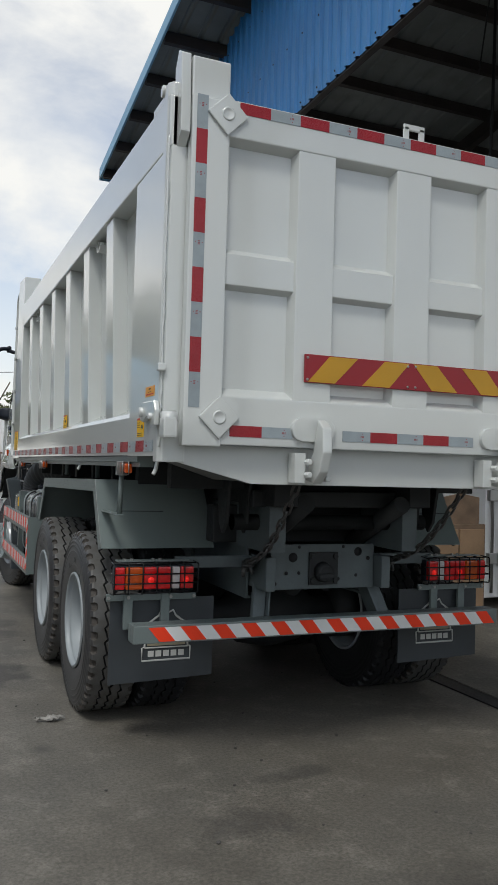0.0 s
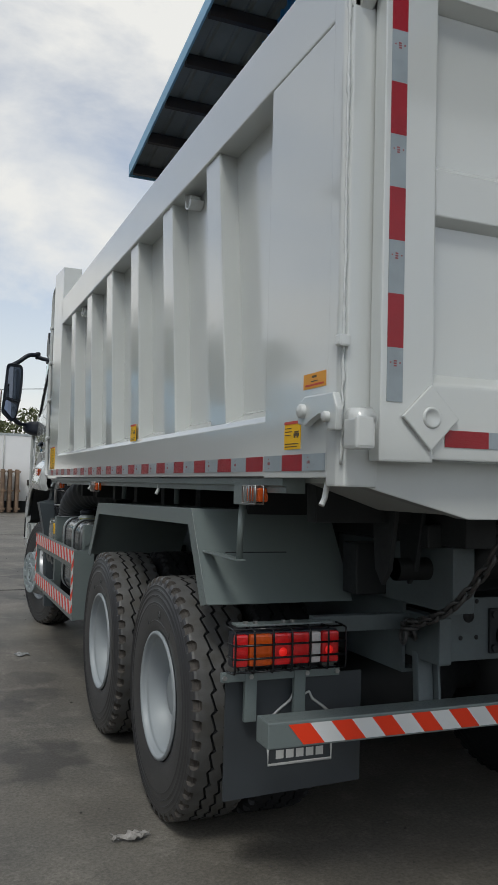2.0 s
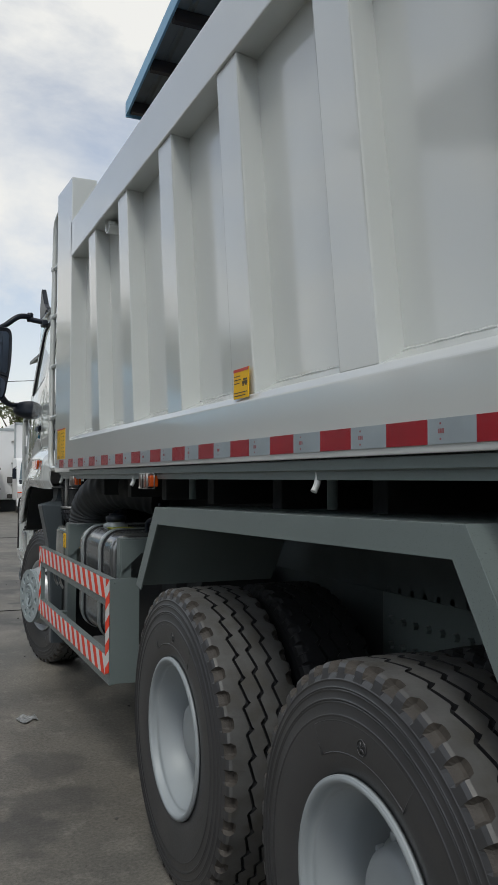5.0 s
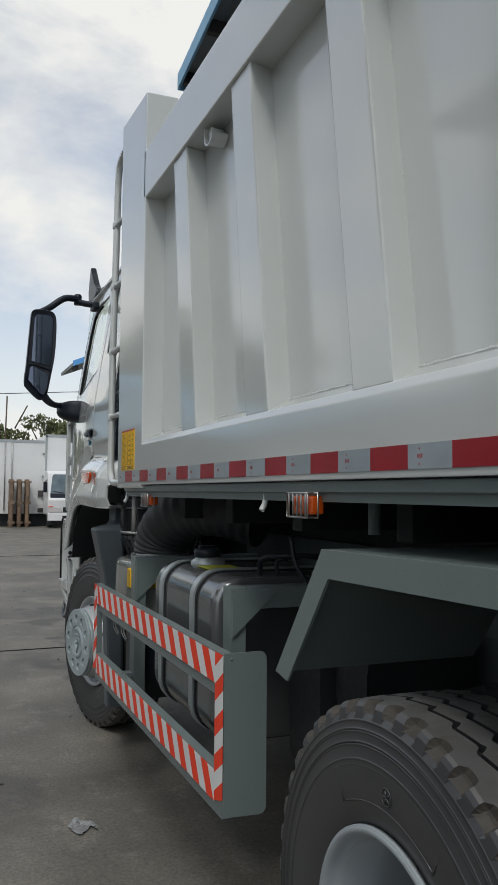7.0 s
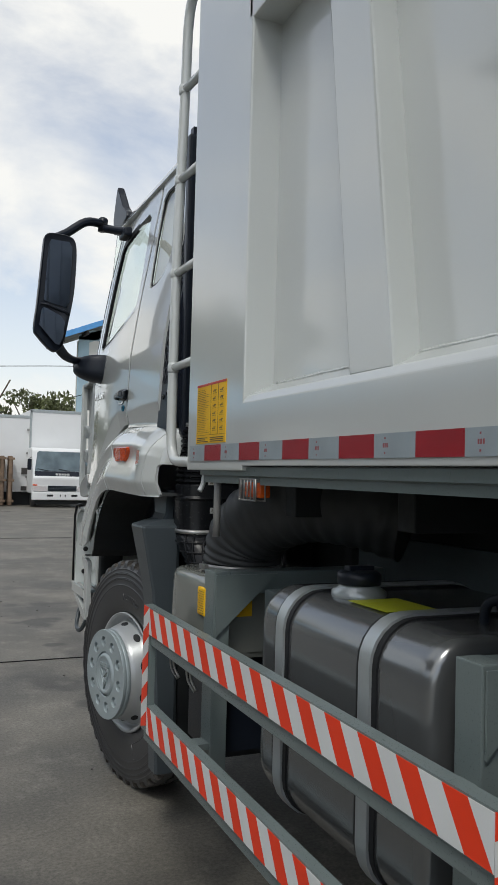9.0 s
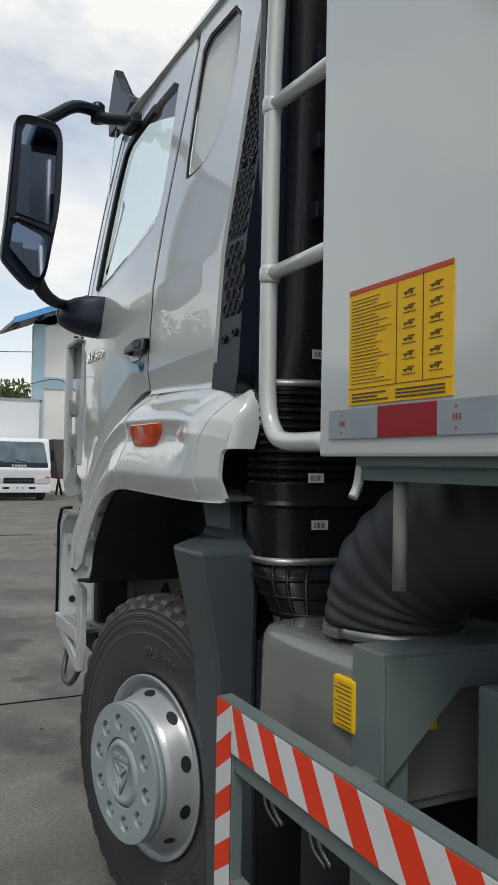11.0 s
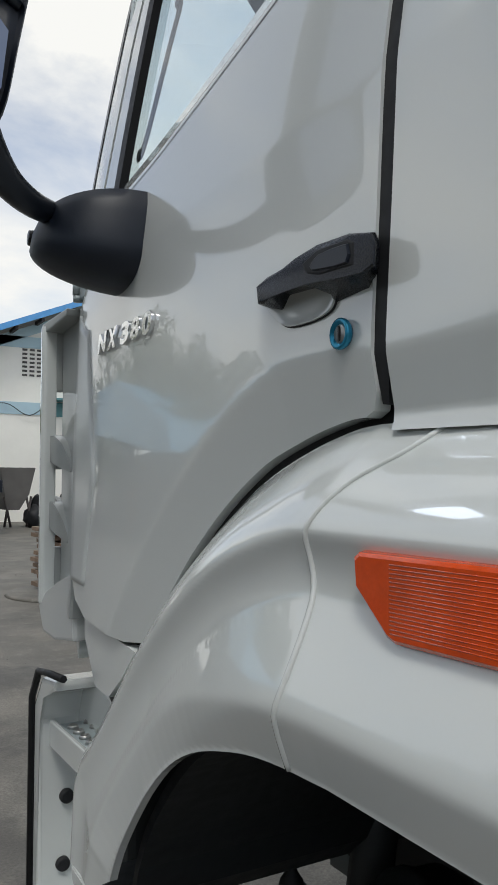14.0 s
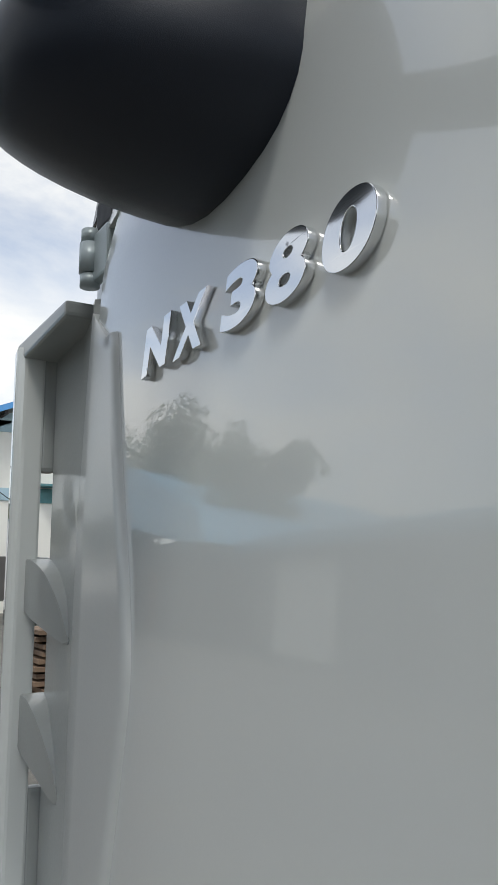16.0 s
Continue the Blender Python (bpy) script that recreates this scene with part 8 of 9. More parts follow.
while y > BACK_Y:
    bm = bmesh.new()
    box(bm, RAKE_X + 0.03, FAR_X, y - 0.045, y + 0.045, roof_z(y) - 0.06, roof_z(y) + 0.10)
    part("purlin", bm, PURLIN, shed)
    y -= 0.98
bm = bmesh.new()
prism(bm, [(EAVE_Y + 0.02, roof_z(EAVE_Y) - 0.03), (EAVE_Y + 0.02, roof_z(EAVE_Y) + 0.17), (RIDGE_Y, roof_z(RIDGE_Y) + 0.17), (BACK_Y, roof_z(BACK_Y) + 0.17), (BACK_Y, roof_z(BACK_Y) - 0.03), (RIDGE_Y, roof_z(RIDGE_Y) - 0.03)], "x", RAKE_X - 0.02, RAKE_X + 0.012)
box(bm, RAKE_X - 0.02, FAR_X, EAVE_Y + 0.0, EAVE_Y + 0.03, EAVE_Z - 0.05, EAVE_Z + 0.16)
part("fascia", bm, FASCIA, shed, "light blue fascia trim")
# gable cladding: ribbed vertical sheets with a ragged lower edge
bm = bmesh.new()
y, cols = EAVE_Y - 0.4, []
while y > BACK_Y + 0.4:
    for dy, h in ((0.0, 0.0), (0.13, 0.0), (0.15, 0.032), (0.18, 0.032), (0.20, 0.0)):
        cols.append((y - dy, h))
    y -= 0.205
lo = [bm.verts.new((WALL_X - h, a, WALL_Z)) for a, h in cols]
hi = [bm.verts.new((WALL_X - h, a, roof_z(a) + 0.10)) for a, h in cols]
for i in range(len(cols) - 1):
    bm.faces.new((lo[i], lo[i + 1], hi[i + 1], hi[i]))
part("gable_cladding", bm, BLUE_SHEET, shed, "blue ribbed gable cladding")
bm = bmesh.new()
lathe(bm, [(WALL_X - 0.034, 0.012), (WALL_X - 0.042, 0.009), (WALL_X - 0.042, 0)], (0, 0, 0), "x", 6)
screw_me = mesh_of("cladding_screw", bm, PURLIN)
for z in (WALL_Z + 0.05, 6.6, 7.5, 8.4):
    for i in range(40):
        y = EAVE_Y - 0.55 - 0.41 * i
        if z < roof_z(y) - 0.1:
            shared("cladding_screw", screw_me, shed, Matrix.Translation((-WALL_X, y, z)))
bm = bmesh.new()
box(bm, WALL_X + 0.01, WALL_X + 0.09, BACK_Y + 0.4, EAVE_Y - 0.4, WALL_Z - 0.02, WALL_Z + 0.10)
part("girt", bm, PURLIN, shed)
for y in (EAVE_Y - 0.5, 2.0, BACK_Y + 0.6):
    for x in (WALL_X + 0.16, 13.0, FAR_X - 0.5):
        if x > 5 or y > 9 or y < -4:
            bm = bmesh.new()
            box(bm, x - 0.10, x + 0.10, y - 0.012, y + 0.012, 0, roof_z(y) - 0.05)
            for d in (-0.10, 0.09):
                box(bm, x + d, x + d + 0.012, y - 0.09, y + 0.09, 0, roof_z(y) - 0.05)
            part("column", bm, PURLIN, shed)
for x in (6.5, 12.0, 18.0):
    bm = bmesh.new()
    for y0, y1 in ((RIDGE_Y, EAVE_Y - 0.2), (BACK_Y + 0.2, RIDGE_Y)):
        prism(bm, [(y0, roof_z(y0) - 0.30), (y0, roof_z(y0) - 0.07), (y1, roof_z(y1) - 0.07), (y1, roof_z(y1) - 0.30)], "x", x - 0.06, x + 0.06)
    part("rafter", bm, PURLIN, shed)
bm = bmesh.new()
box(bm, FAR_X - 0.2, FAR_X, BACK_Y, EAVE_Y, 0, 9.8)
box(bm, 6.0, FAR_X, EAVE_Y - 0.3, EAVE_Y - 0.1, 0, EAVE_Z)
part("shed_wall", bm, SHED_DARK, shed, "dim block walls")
bm = bmesh.new()
tube(bm, smooth_path([(3.2, 3.6, 7.95), (3.3, 3.55, 8.0), (3.35, 3.5, 7.9), (3.35, 3.5, 6.0), (3.3, 3.5, 4.0)]), 0.018, 6)
tube(bm, smooth_path([(3.35, 3.5, 8.0), (4.2, 4.6, 7.9), (5.5, 6.5, 7.7)]), 0.012, 6)
part("hanging_cable", bm, SEAL, shed)

# drain slot along the shed's floor
bm = bmesh.new()
box(bm, 1.36, 1.50, -14, 11.4, -0.05, 0.014)
gutter = part("drain_channel", bm, SEAL)
tagged(gutter, "dark drain channel in the concrete", "drain", kind="structure")
bm = bmesh.new()
box(bm, 1.50, FAR_X, -16, 11.4, -0.05, 0.022)
apron = part("pavement", bm, CONCRETE)
tagged(apron, "paler concrete shed floor", "floor", kind="structure")

# ---- white container with lock rods, plywood and crate behind the truck's tail ----
con = empty("container", (4.9, 4.05, 0), "white steel container with upright lock rods", "container")
bm = bmesh.new()
box(bm, 3.80, 6.1, 4.05, 10.0, 0.14, 2.75, 0.01)
part("container_box", bm, VAN_WHITE, con)
for x in (3.88, 4.02, 4.55, 5.3):
    bm = bmesh.new()
    tube(bm, [(x, 4.02, 0.2), (x, 4.02, 2.7)], 0.018, 10)
    part("lock_rod", bm, STEEL, con)
    for z in (0.62, 1.34, 2.3):
        bm = bmesh.new()
        box(bm, x - 0.06, x + 0.06, 3.99, 4.05, z - 0.09, z + 0.035, 0.006)
        part("rod_bracket", bm, STEEL, con)
bm = bmesh.new()
box(bm, 2.7, 3.7, 9.9, 9.95, 0.022, 2.4)
sheet = part("plywood_sheet", bm, PLY)
tagged(sheet, "pale stained plywood sheet standing in the shed", "plywood")
crate = empty("wooden_cabinet", (3.0, 3.7, 0), "brown wooden cabinet standing in the shed", "cabinet")
bm = bmesh.new()
box(bm, 2.66, 3.36, 3.50, 3.90, 0.022, 1.02, 0.01)
prism(bm, [(2.70, 1.02), (3.34, 1.02), (3.34, 1.30), (3.10, 1.34), (2.70, 1.26)], "y", 3.58, 3.62, 0.004)
part("cabinet_body", bm, WOOD, crate)
for i in range(2):
    bm = bmesh.new()
    box(bm, 2.69 + 0.33 * i, 3.00 + 0.33 * i, 3.478, 3.50, 0.08, 0.97, 0.008)
    part("cabinet_door", bm, PLY, crate)

# ---- scraps on the ground ----
def scrap(name, x, y, w, d, h, mat_, lab, seed):
    rnd = random.Random(seed)
    bm = bmesh.new()
    n, m_ = 9, 6
    vs = [[bm.verts.new((x + w * (i / n - 0.5) + rnd.uniform(-0.01, 0.01), y + d * (j / m_ - 0.5) * (0.6 + 0.4 * math.sin(i * 0.9 + seed)) + rnd.uniform(-0.006, 0.006),
                         0.006 + h * (0.3 + 0.7 * rnd.random()) * (0.2 + abs(math.sin(i * 1.3 + j)))) ) for j in range(m_ + 1)] for i in range(n + 1)]
    for i in range(n):
        for j in range(m_):
            bm.faces.new((vs[i][j], vs[i + 1][j], vs[i + 1][j + 1], vs[i][j + 1]))
    ob = part(name, bm, mat_)
    mod = ob.modifiers.new("thickness", "SOLIDIFY")
    mod.thickness = 0.002
    return tagged(ob, lab, "litter")


scrap("paper_scrap", -1.44, 1.50, 0.16, 0.07, 0.025, PAPER, "crumpled grey paper scrap on concrete", 3)
scrap("plastic_scrap", -1.47, 5.42, 0.12, 0.20, 0.012, FILM, "dull clear plastic scrap on concrete", 5)
rnd = random.Random(11)
bm = bmesh.new()
for _ in range(420):
    x, y = rnd.uniform(-4.5, 3), rnd.uniform(-4, 26)
    r = rnd.uniform(0.003, 0.012)
    bmesh.ops.create_icosphere(bm, subdivisions=1, radius=r, matrix=Matrix.Translation((x, y, r * 0.4)) @ Matrix.Diagonal((1, 1, 0.6, 1)))
grit = part("gravel", bm, SHED_DARK)
tagged(grit, "loose grit scattered over the yard", "gravel", kind="stuff")
# joints between the slabs
bm = bmesh.new()
for y in (9.78, 21.5, 33.0):
    box(bm, -30, 1.34, y - 0.0035, y + 0.0035, -0.02, 0.0075)
joints = part("slab_joint", bm, SEAL)
tagged(joints, "dark joints between concrete slabs", "joint", kind="structure")


# ---- far side of the yard ----
def box_truck(at, width, height, label):
    """A parked light truck with a white box body, facing the viewer (-y)."""
    x, y = at
    t = empty("box_truck", (x, y, 0), label, "truck", "parked trucks")
    bm = bmesh.new()
    w = width / 2
    prism(bm, [(y, 0.55), (y - 0.05, 1.20), (y + 0.02, 1.28), (y + 0.34, height - 0.10), (y + 0.50, height), (y + 1.6, height), (y + 1.6, 0.55)], "x", x - w, x + w, 0.06)
    part("truck_cab", bm, VAN_WHITE, t)

    def front_y(z):
        """The sloping front of the cab at a height."""
        return y + 0.02 + 0.32 * (z - 1.28) / (height - 1.38)

    bm = bmesh.new()
    lo, hi = 1.47, height - 0.15
    rows = [[bm.verts.new((x + f * k, front_y(z) + d, z)) for z, f in ((lo, w - 0.11), (lo + 0.1, w - 0.12), (hi - 0.06, w - 0.21), (hi, w - 0.28))] for k in (-1, 1) for d in (-0.012, 0.03)]
    bm.faces.new(rows[0] + rows[2][::-1])
    for i in range(3):
        bm.faces.new((rows[0][i], rows[0][i + 1], rows[1][i + 1], rows[1][i]))
        bm.faces.new((rows[2][i], rows[2][i + 1], rows[3][i + 1], rows[3][i]))
    bm.faces.new((rows[0][3], rows[2][3], rows[3][3], rows[1][3]))
    # opaque teal-grey: the sky's reflection in the screen is part of its colour
    part("windscreen", bm, material("sky_toned_windscreen", (0.13, 0.175, 0.19), 0.08, var=0.35, scale=1.5, coat=0.6), t)
    bm = bmesh.new()
    prism(bm, [(front_y(1.26) - 0.012, 1.26), (front_y(1.46) - 0.012, 1.46), (front_y(1.46) + 0.03, 1.46), (front_y(1.26) + 0.03, 1.26)], "x", x - w + 0.10, x + w - 0.10)
    part("cowl_panel", bm, BLACK, t)
    for a in (-0.55, 0.30):
        bm = bmesh.new()
        tube(bm, [(x + a, front_y(1.48) - 0.03, 1.48), (x + a - 0.45, front_y(1.56) - 0.03, 1.56)], 0.012, 6)
        part("wiper", bm, SEAL, t)
    bm = bmesh.new()
    for k in range(5):
        box(bm, x - 0.27 + 0.115 * k, x - 0.18 + 0.115 * k, front_y(1.33) - 0.020, front_y(1.33), 1.30, 1.38)
    part("badge_bar", bm, WHITE_PRINT, t)
    bm = bmesh.new()
    box(bm, x - 0.58, x + 0.58, y - 0.055, y + 0.02, 0.66, 0.88, 0.02)
    part("grille", bm, BLACK, t)
    for z in (0.715, 0.77, 0.825):
        bm = bmesh.new()
        box(bm, x - 0.56, x + 0.56, y - 0.066, y - 0.052, z - 0.008, z + 0.008)
        part("grille_bar", bm, GREY_PLASTIC, t)
    bm = bmesh.new()
    box(bm, x - w, x + w, y - 0.10, y + 0.12, 0.30, 0.62, 0.04)
    bumper = part("bumper", bm, VAN_WHITE, t)
    for a, b in ((-0.62, 0.26), (0.36, 0.26), (-0.10, 0.05), (0.10, 0.05)):
        bm = bmesh.new()
        box(bm, x + a, x + a + b, y - 0.103, y - 0.05, 0.44, 0.53, 0.015)
        part("bumper_slot", bm, SEAL, bumper)
    bm = bmesh.new()
    box(bm, x - w + 0.15, x + w - 0.15, y + 0.15, y + 0.35, 0.12, 0.34)
    part("front_axle", bm, DARK, t)
    for s in (-1, 1):
        bm = bmesh.new()
        box(bm, x + s * (w + 0.10) - 0.08, x + s * (w + 0.10) + 0.08, y + 0.15, y + 0.22, 1.50, 1.95, 0.02)
        tube(bm, [(x + s * (w + 0.10), y + 0.2, 1.95), (x + s * (w - 0.02), y + 0.32, 2.05)], 0.015, 6)
        part("side_mirror", bm, BLACK, t)
    for s in (-1, 1):
        bm = bmesh.new()
        prism(bm, [(x + s * (w - 0.01), 0.70), (x + s * (w - 0.02), 0.90), (x + s * 0.64, 0.85), (x + s * 0.60, 0.66), (x + s * (w - 0.10), 0.66)], "y", y - 0.06, y + 0.05, 0.008)
        part("headlamp", bm, CLEAR_LENS, t)
        bm = bmesh.new()
        box(bm, *sorted((x + s * (w - 0.02), x + s * (w - 0.20))), y - 0.07, y + 0.04, 0.875, 0.925, 0.01)
        part("indicator", bm, AMBER, t)
        for yy in (y + 0.9, y + 4.2):
            bm = bmesh.new()
            lathe(bm, [(-0.11, 0), (-0.11, 0.36), (0.11, 0.36), (0.11, 0)], (x + s * (w - 0.2), yy, 0.36), "x", 20)
            part("wheel", bm, RUBBER, t)
    return t


def cargo_box(x0, x1, y0, y1, z0, z1, parent):
    bm = bmesh.new()
    box(bm, x0, x1, y0, y1, z0, z1, 0.03)
    part("cargo_box", bm, VAN_WHITE, parent)
    bm = bmesh.new()
    for a in (x0, x1 - 0.08):
        box(bm, a, a + 0.08, y0 - 0.02, y0 + 0.05, z0, z1, 0.005)
    box(bm, x0, x1, y0 - 0.02, y0 + 0.05, z1 - 0.10, z1 + 0.02, 0.005)
    part("box_edge", bm, STRAP, parent)


t1 = box_truck((3.66, 36.0), 2.40, 2.42, "white light truck with a box body parked across the yard")
cargo_box(2.55, 4.82, 37.8, 44.0, 0.75, 4.05, t1)
t2 = empty("container", (1.2, 38.0, 0), "white box body with rear doors, standing across the yard", "container", "parked trucks")
cargo_box(-1.4, 2.86, 38.0, 44.0, 0.55, 3.78, t2)
bm = bmesh.new()
for x in (0.85, 1.15):
    tube(bm, [(x, 37.96, 0.7), (x, 37.96, 3.7)], 0.025, 8)
for z in (1.2, 2.2, 3.2):
    box(bm, 2.45, 2.85, 37.94, 38.0, z - 0.04, z + 0.04)
part("lock_rod", bm, STEEL, t2)
for z0, z1 in ((1.30, 1.58), (0.62, 0.80)):
    bm = bmesh.new()
    box(bm, 2.28, 2.72, 37.95, 37.99, z0, z1)
    part("dark_plate", bm, SHED_DARK, t2)
bm = bmesh.new()
box(bm, -1.3, 2.8, 38.2, 43.8, 0.0, 0.55)
part("underframe", bm, DARK, t2)
# pallets on edge leaning on the box
for k in range(3):
    p = empty("pallet", (1.3 + 0.3 * k, 37.5, 0), "weathered wooden pallet standing on edge", "pallet", "leaning pallets")
    for i in range(7):
        bm = bmesh.new()
        box(bm, 1.02 + 0.33 * k, 1.14 + 0.33 * k + 0.05 * (i % 2), 37.15 + 0.1 * i, 37.21 + 0.1 * i, 0.02, 2.05 - 0.05 * (i % 3), 0.005)
        part("slat", bm, WOOD, p)
    bm = bmesh.new()
    for z in (0.15, 1.0, 1.9):
        box(bm, 1.00 + 0.33 * k, 1.24 + 0.33 * k, 37.12, 37.86, z, z + 0.09, 0.004)
    part("bearer", bm, WOOD, p)

# painted two-storey building with a blue roof
house = empty("building", (12, 50, 0), "cream and pale blue two-storey building with a blue roof", "building")
bx0, by = 6.05, 46.0
bm = bmesh.new()
prism(bm, [(bx0, 0), (bx0, 8.5), (15.2, 12.2), (24.0, 8.5), (24.0, 0)], "y", by, by + 0.5)
part("wall", bm, CREAM, house)
bm = bmesh.new()
box(bm, bx0 - 0.02, bx0 + 0.55, by - 0.06, by + 0.1, 0, 8.4)
box(bm, bx0, 24.0, by - 0.05, by + 0.1, 5.25, 5.85)
box(bm, bx0, 24.0, by - 0.05, by + 0.1, 8.55, 9.1)
prism(bm, [(bx0, 8.2), (bx0, 8.7), (15.2, 12.4), (15.2, 11.9)], "y", by - 0.05, by + 0.1)
part("painted_band", bm, PALE_BLUE, house)
bm = bmesh.new()
prism(bm, [(bx0 - 1.25, 8.30), (bx0 - 1.25, 8.48), (15.2, 12.75), (25.6, 8.48), (25.6, 8.30), (15.2, 12.57)], "y", by - 1.3, by + 3)
part("roof", bm, ROOF_SHEET, house)
bm = bmesh.new()
prism(bm, [(bx0 - 1.27, 8.26), (bx0 - 1.27, 8.56), (15.2, 12.83), (25.62, 8.56), (25.62, 8.26), (15.2, 12.53)], "y", by - 1.38, by - 1.305)
part("fascia_board", bm, material("sky_blue_trim", (0.10, 0.33, 0.68), 0.5, var=0.1), house)
for k in range(7):
    bm = bmesh.new()
    x = bx0 - 1.1 + 1.25 * k
    z = 8.30 + (x - bx0 + 1.25) * 0.412
    box(bm, x, x + 0.14, by - 1.25, by, z - 0.20, z - 0.02)
    part("rafter_end", bm, PURLIN, house)
for i in range(7):
    for j in range(10):
        bm = bmesh.new()
        x, z = 8.1 + 0.36 * j, 7.15 + 0.21 * i
        box(bm, x, x + 0.24, by - 0.03, by + 0.15, z, z + 0.10)
        part("vent_block", bm, SHED_DARK, house)
bm = bmesh.new()
box(bm, 9.3, 13.0, by - 1.0, by, 5.95, 6.05)
box(bm, 9.6, 13.0, by - 0.08, by, 5.2, 5.9)
part("awning", bm, material("teal_awning", (0.10, 0.25, 0.27), 0.6), house)
bm = bmesh.new()
tube(bm, smooth_path([(bx0 - 0.3, by - 0.2, 5.4), (bx0 + 1.2, by - 0.2, 5.75), (bx0 + 2.4, by - 0.2, 5.2), (bx0 + 3.6, by - 0.2, 6.0), (bx0 + 5, by - 0.2, 6.2)]), 0.02, 6)
tube(bm, smooth_path([(-14, by, 7.2), (-4, by, 6.5), (bx0, by, 7.1)]), 0.02, 6)
part("cable", bm, SEAL, house)

# skip, bagged rubbish and a potted plant by the wall
skip = empty("waste_skip", (6.8, 40.5, 0), "rusty dark steel waste skip", "skip")
bm = bmesh.new()
prism(bm, [(6.1, 0.75), (5.8, 2.5), (7.25, 2.5), (7.0, 1.4), (6.6, 0.75)], "y", 40.0, 41.5, 0.01)
part("skip_body", bm, SHED_DARK, skip)
bm = bmesh.new()
for a in (6.0, 6.9):
    tube(bm, [(a, 40.0, 0.05), (a + 0.2, 40.1, 1.3)], 0.05, 8)
    tube(bm, [(a + 0.25, 40.0, 0.05), (a, 40.1, 1.3)], 0.05, 8)
part("skip_leg", bm, PURLIN, skip)
rnd = random.Random(4)
for k in range(7):
    bm = bmesh.new()
    bmesh.ops.create_icosphere(bm, subdivisions=3, radius=1.0)
    for v in bm.verts:
        v.co *= 1 + 0.25 * noise.noise(v.co * 2.2 + Vector((k * 7, 0, 0)))
    bmesh.ops.transform(bm, matrix=Matrix.Translation((7.3 + 0.32 * k, 40.2 + 0.3 * (k % 3), 0.45 + 0.35 * (k % 2))) @ Matrix.Diagonal((0.45, 0.5, 0.5 + 0.1 * (k % 3), 1)), verts=bm.verts)
    bag = part("rubbish_bag", bm, FILM if k == 3 else SEAL, auto=60)
    tagged(bag, "tied grey rubbish bag" if k == 3 else "black rubbish bag in a heap", "bag", "rubbish heap")
# weathered timber stack beyond the front corner
stack_t = empty("timber_stack", (2.6, 19.2, 0), "weathered timber and pallet stack on a low base", "timber")
rnd = random.Random(8)
for k in range(10):
    for i in range(3):
        bm = bmesh.new()
        a = 1.9 + 0.55 * i + rnd.uniform(-0.06, 0.06)
        box(bm, a, a + 0.5, 18.6 + rnd.uniform(-0.1, 0.1), 19.9, 0.10 + 0.10 * k, 0.165 + 0.10 * k, 0.006)
        part("plank", bm, WOOD, stack_t)
bm = bmesh.new()
lathe(bm, [(0.0, 1.2), (0.05, 1.15), (0.05, 0)], (2.5, 19.2, 0), "z", 24)
part("stack_base", bm, CONCRETE, stack_t)


def leaf_cloud(bm, centre, size, count, seed, leaf=0.16):
    r = random.Random(seed)
    for _ in range(count):
        v = Vector((r.gauss(0, 1), r.gauss(0, 1), r.gauss(0, 1))).normalized() * (0.45 + 0.55 * r.random() ** 0.5)
        p = Vector(centre) + Vector((v.x * size[0], v.y * size[1], v.z * size[2]))
        a = Euler((r.uniform(0, 6.3), r.uniform(0, 6.3), r.uniform(0, 6.3))).to_matrix()
        s_ = leaf * r.uniform(0.6, 1.3)
        q = [p + a @ Vector(o) * s_ for o in ((-0.5, 0, 0), (0, -0.28, 0.08), (0.6, 0, 0), (0, 0.28, 0.08))]
        vs = [bm.verts.new(o) for o in q]
        bm.faces.new((vs[0], vs[1], vs[2]))
        bm.faces.new((vs[0], vs[2], vs[3]))


def tree(x, y, h, spread, seed, leaf=0.30, clumps=16, per=260):
    r = random.Random(seed)
    t = empty("tree", (x, y, 0), "leafy green tree behind the far wall", "tree", "trees")
    bm = bmesh.new()
    tube(bm, [(x, y, 0), (x + 0.1, y, h * 0.3), (x - 0.05, y + 0.1, h * 0.55), (x, y, h * 0.85)], [0.22, 0.17, 0.12, 0.05], 8)
    for k in range(6):
        a = k * 1.05 + r.random()
        z = h * r.uniform(0.35, 0.6)
        tube(bm, [(x, y, z), (x + spread * 0.45 * math.cos(a), y + spread * 0.45 * math.sin(a), z + h * 0.15), (x + spread * 0.8 * math.cos(a), y + spread * 0.8 * math.sin(a), z + h * 0.28)], [0.09, 0.06, 0.03], 6)
    part("trunk", bm, BARK, t)
    bm = bmesh.new()
    for k in range(clumps):
        a, d = r.uniform(0, 6.3), spread * r.random() ** 0.6
        c = (x + d * math.cos(a), y + d * math.sin(a), h * r.uniform(0.50, 0.95))
        leaf_cloud(bm, c, (spread * r.uniform(0.25, 0.5), spread * r.uniform(0.25, 0.5), h * r.uniform(0.07, 0.13)), per, seed * 100 + k, leaf)
    crown = bm
    me = bpy.data.meshes.new("crown")
    crown.to_mesh(me)
    crown.free()
    me.materials.append(LEAF)
    ob = new("crown", me)
    ob.parent, ob.matrix_parent_inverse = t, t.matrix_basis.inverted()


for x, y, h, sp, sd in ((-9.0, 66, 6.9, 3.4, 1), (-3.6, 64, 6.6, 3.0, 2), (1.2, 62, 6.9, 3.0, 3), (5.6, 60, 7.0, 2.8, 4), (9.5, 63, 7.2, 3.2, 5), (-15, 66, 7.4, 3.6, 6)):
    tree(x, y, h, sp, sd)
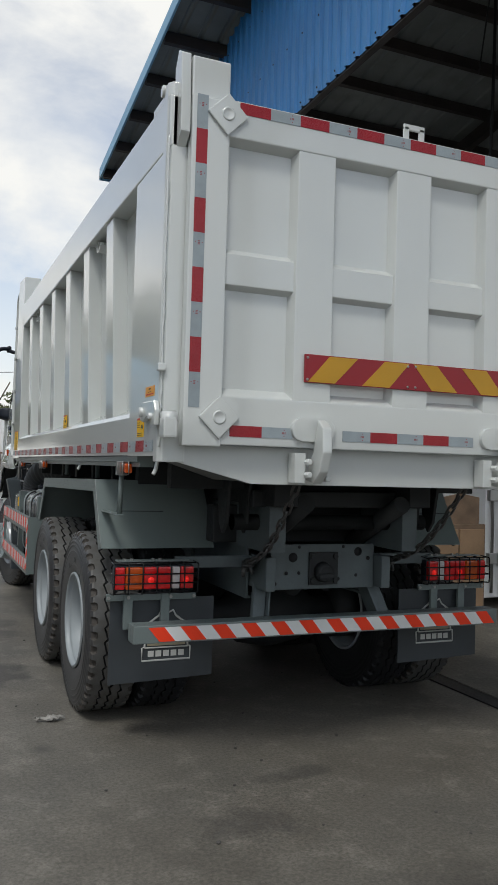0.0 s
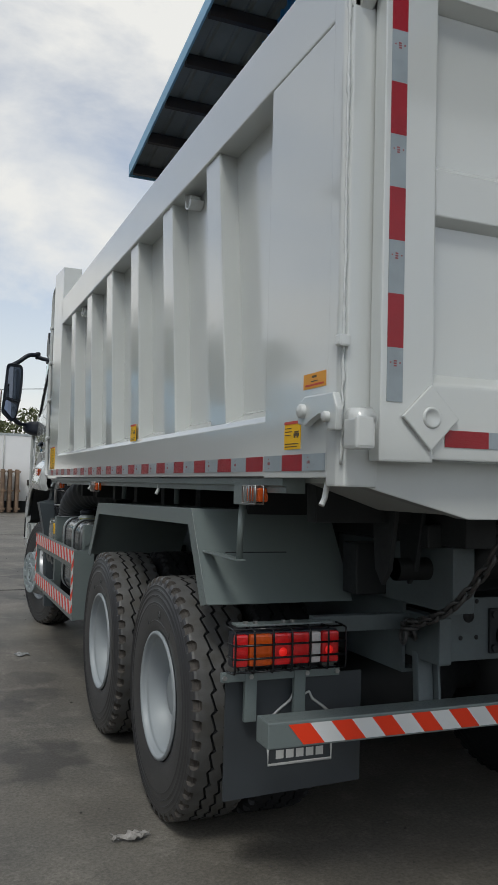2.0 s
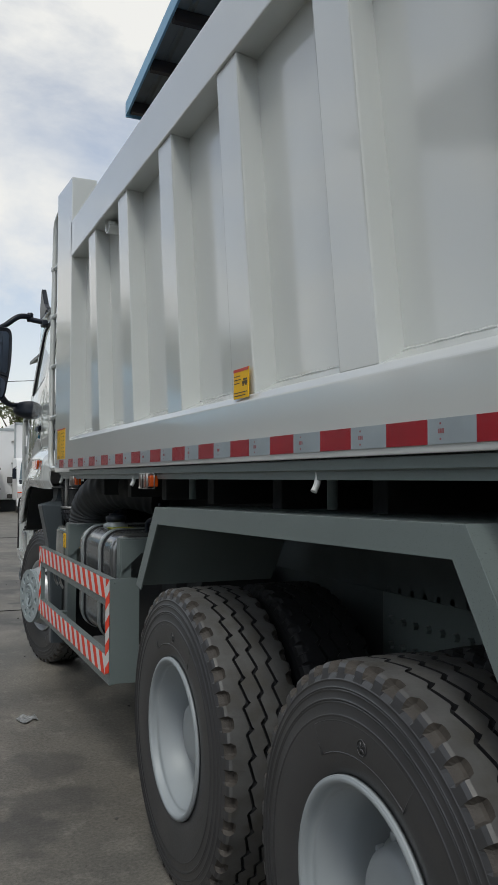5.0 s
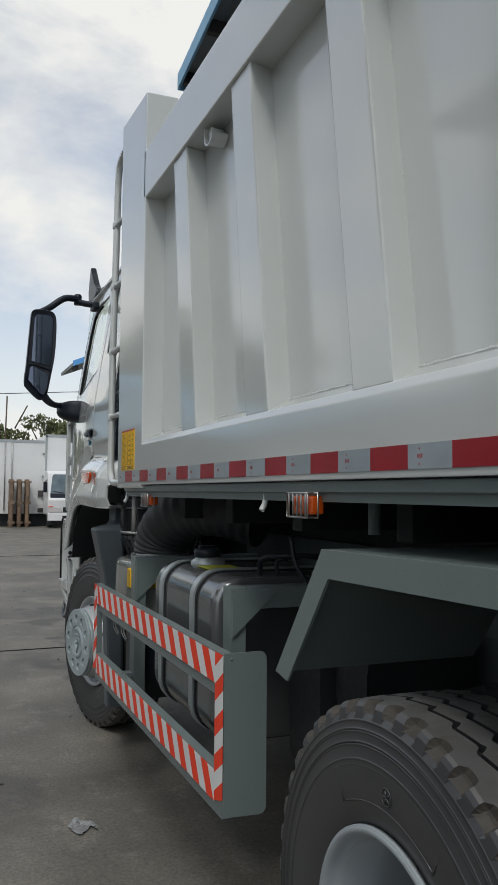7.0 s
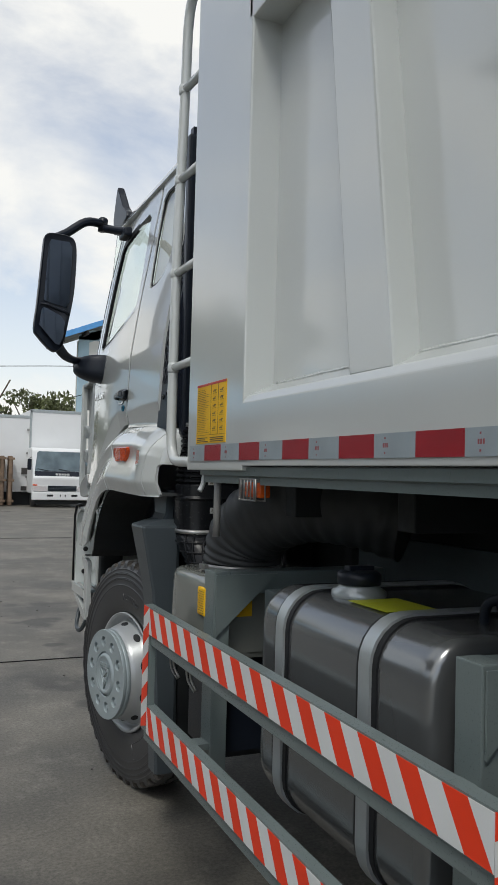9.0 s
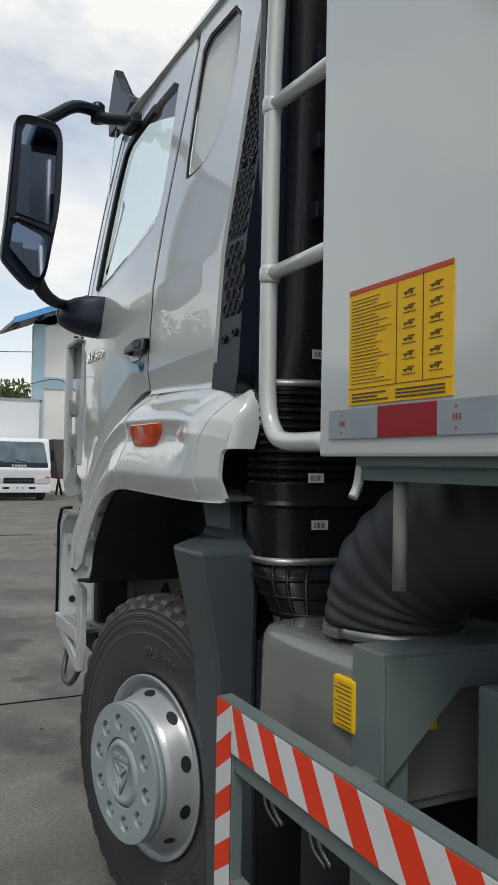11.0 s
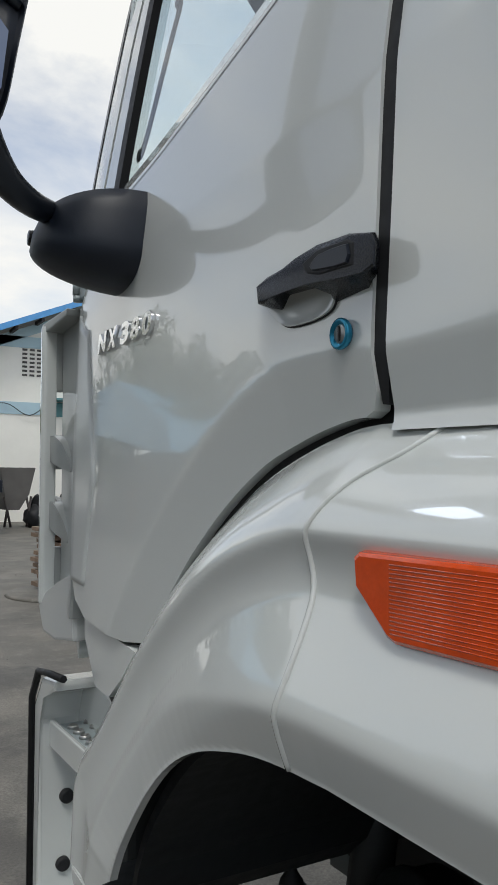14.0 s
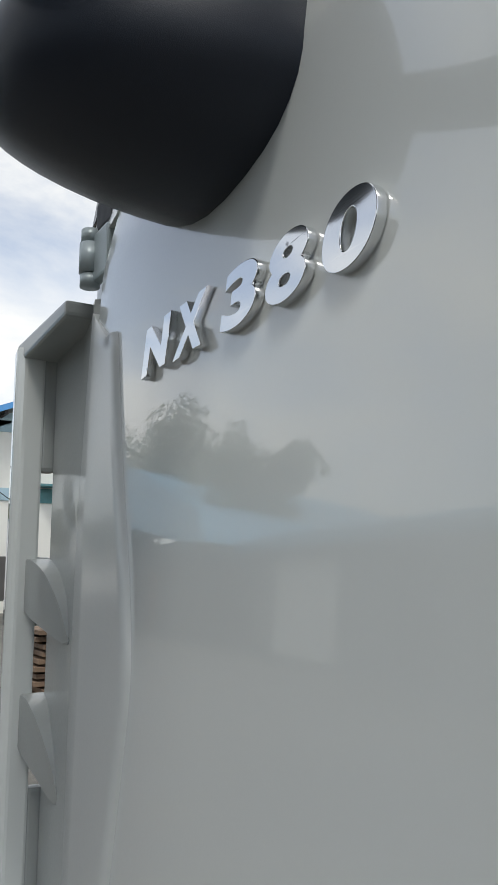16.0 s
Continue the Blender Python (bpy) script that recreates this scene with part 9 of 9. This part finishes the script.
# bare poles above the trees
bm = bmesh.new()
tube(bm, [(2.4, 58, 0), (2.55, 58, 8.0)], 0.05, 6)
tube(bm, [(3.1, 58, 5.8), (3.9, 58, 7.4)], 0.05, 6)
poles = part("pole", bm, BARK)
tagged(poles, "bare wooden pole behind the trees", "pole")

# ---- low shed and trees on the open side of the yard, mirrored in the paint ----
left = empty("workshop", (-17, 16, 0), "long grey workshop with a pale blue roof edge", "building")
bm = bmesh.new()
box(bm, -22, -16, -8, 41, 0, 4.3)
part("wall", bm, LEFT_WALL, left)
bm = bmesh.new()
prism(bm, [(-23, 4.7), (-15.2, 4.25), (-15.2, 4.75), (-19, 5.7), (-23, 5.6)], "y", -9, 42)
part("roof", bm, FASCIA, left)
bm = bmesh.new()
box(bm, -16.0, -15.3, -8.5, 41.5, 4.05, 4.24)
part("eave", bm, PURLIN, left)
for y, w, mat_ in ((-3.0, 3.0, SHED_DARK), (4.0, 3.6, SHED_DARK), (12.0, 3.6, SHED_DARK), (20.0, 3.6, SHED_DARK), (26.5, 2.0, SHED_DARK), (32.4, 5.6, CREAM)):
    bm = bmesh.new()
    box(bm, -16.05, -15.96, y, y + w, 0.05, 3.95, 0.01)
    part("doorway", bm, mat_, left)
# large hall with a light roof further on
hall = empty("hall", (-18, 58, 0), "dark walled hall under a broad pale blue roof", "building")
bm = bmesh.new()
box(bm, -34, -14.2, 44, 78, 0, 5.0)
part("wall", bm, SHED_DARK, hall)
bm = bmesh.new()
prism(bm, [(42.5, 4.6), (44, 6.2), (50, 7.6), (58, 9.6), (66, 11.2), (80, 12.0), (80, 7.4), (60, 6.2), (46, 4.7)], "x", -34, -13.6)
part("roof", bm, FASCIA, hall)
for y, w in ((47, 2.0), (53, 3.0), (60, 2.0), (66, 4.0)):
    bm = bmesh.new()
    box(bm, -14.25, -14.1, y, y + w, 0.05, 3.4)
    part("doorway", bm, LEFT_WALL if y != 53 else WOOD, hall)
for x, y, h, sp, sd in ((-25, 2, 8.0, 3.8, 21), (-24, 22, 8.6, 3.4, 22), (-24, 27, 7.6, 3.0, 23), (-20, 50, 11.5, 4.0, 24), (-20, 60, 15.0, 5.0, 25), (-22, 70, 18.5, 6.0, 26), (-22, 82, 20.0, 6.0, 27), (-17, 92, 20.0, 6.0, 28)):
    tree(x, y, h, sp, sd, 0.40, 16, 220)
# open canopy added out of view on that side, for a dark reflection in the glossy body
canopy = empty("canopy", (-10.5, 9.0, 0), "unseen open steel canopy with a dark sheet roof, added for its reflection", "canopy")
bm = bmesh.new()
prism(bm, [(-7.5, 7.45), (-7.5, 7.57), (-11.0, 8.25), (-14.5, 7.57), (-14.5, 7.45), (-11.0, 8.13)], "y", 2.5, 12.4)
part("roof", bm, PURLIN, canopy)
for x in (-8.2, -13.8):
    for y in (3.2, 7.4, 11.6):
        bm = bmesh.new()
        box(bm, x - 0.07, x + 0.07, y - 0.07, y + 0.07, 0, 7.52, 0.01)
        part("post", bm, PURLIN, canopy)
# wall that closes the yard behind the viewer
bm = bmesh.new()
box(bm, -30, 28, -26.3, -26, 0, 3.2)
back = part("wall_south", bm, LEFT_WALL)
tagged(back, "plain grey yard wall", "wall", kind="structure")
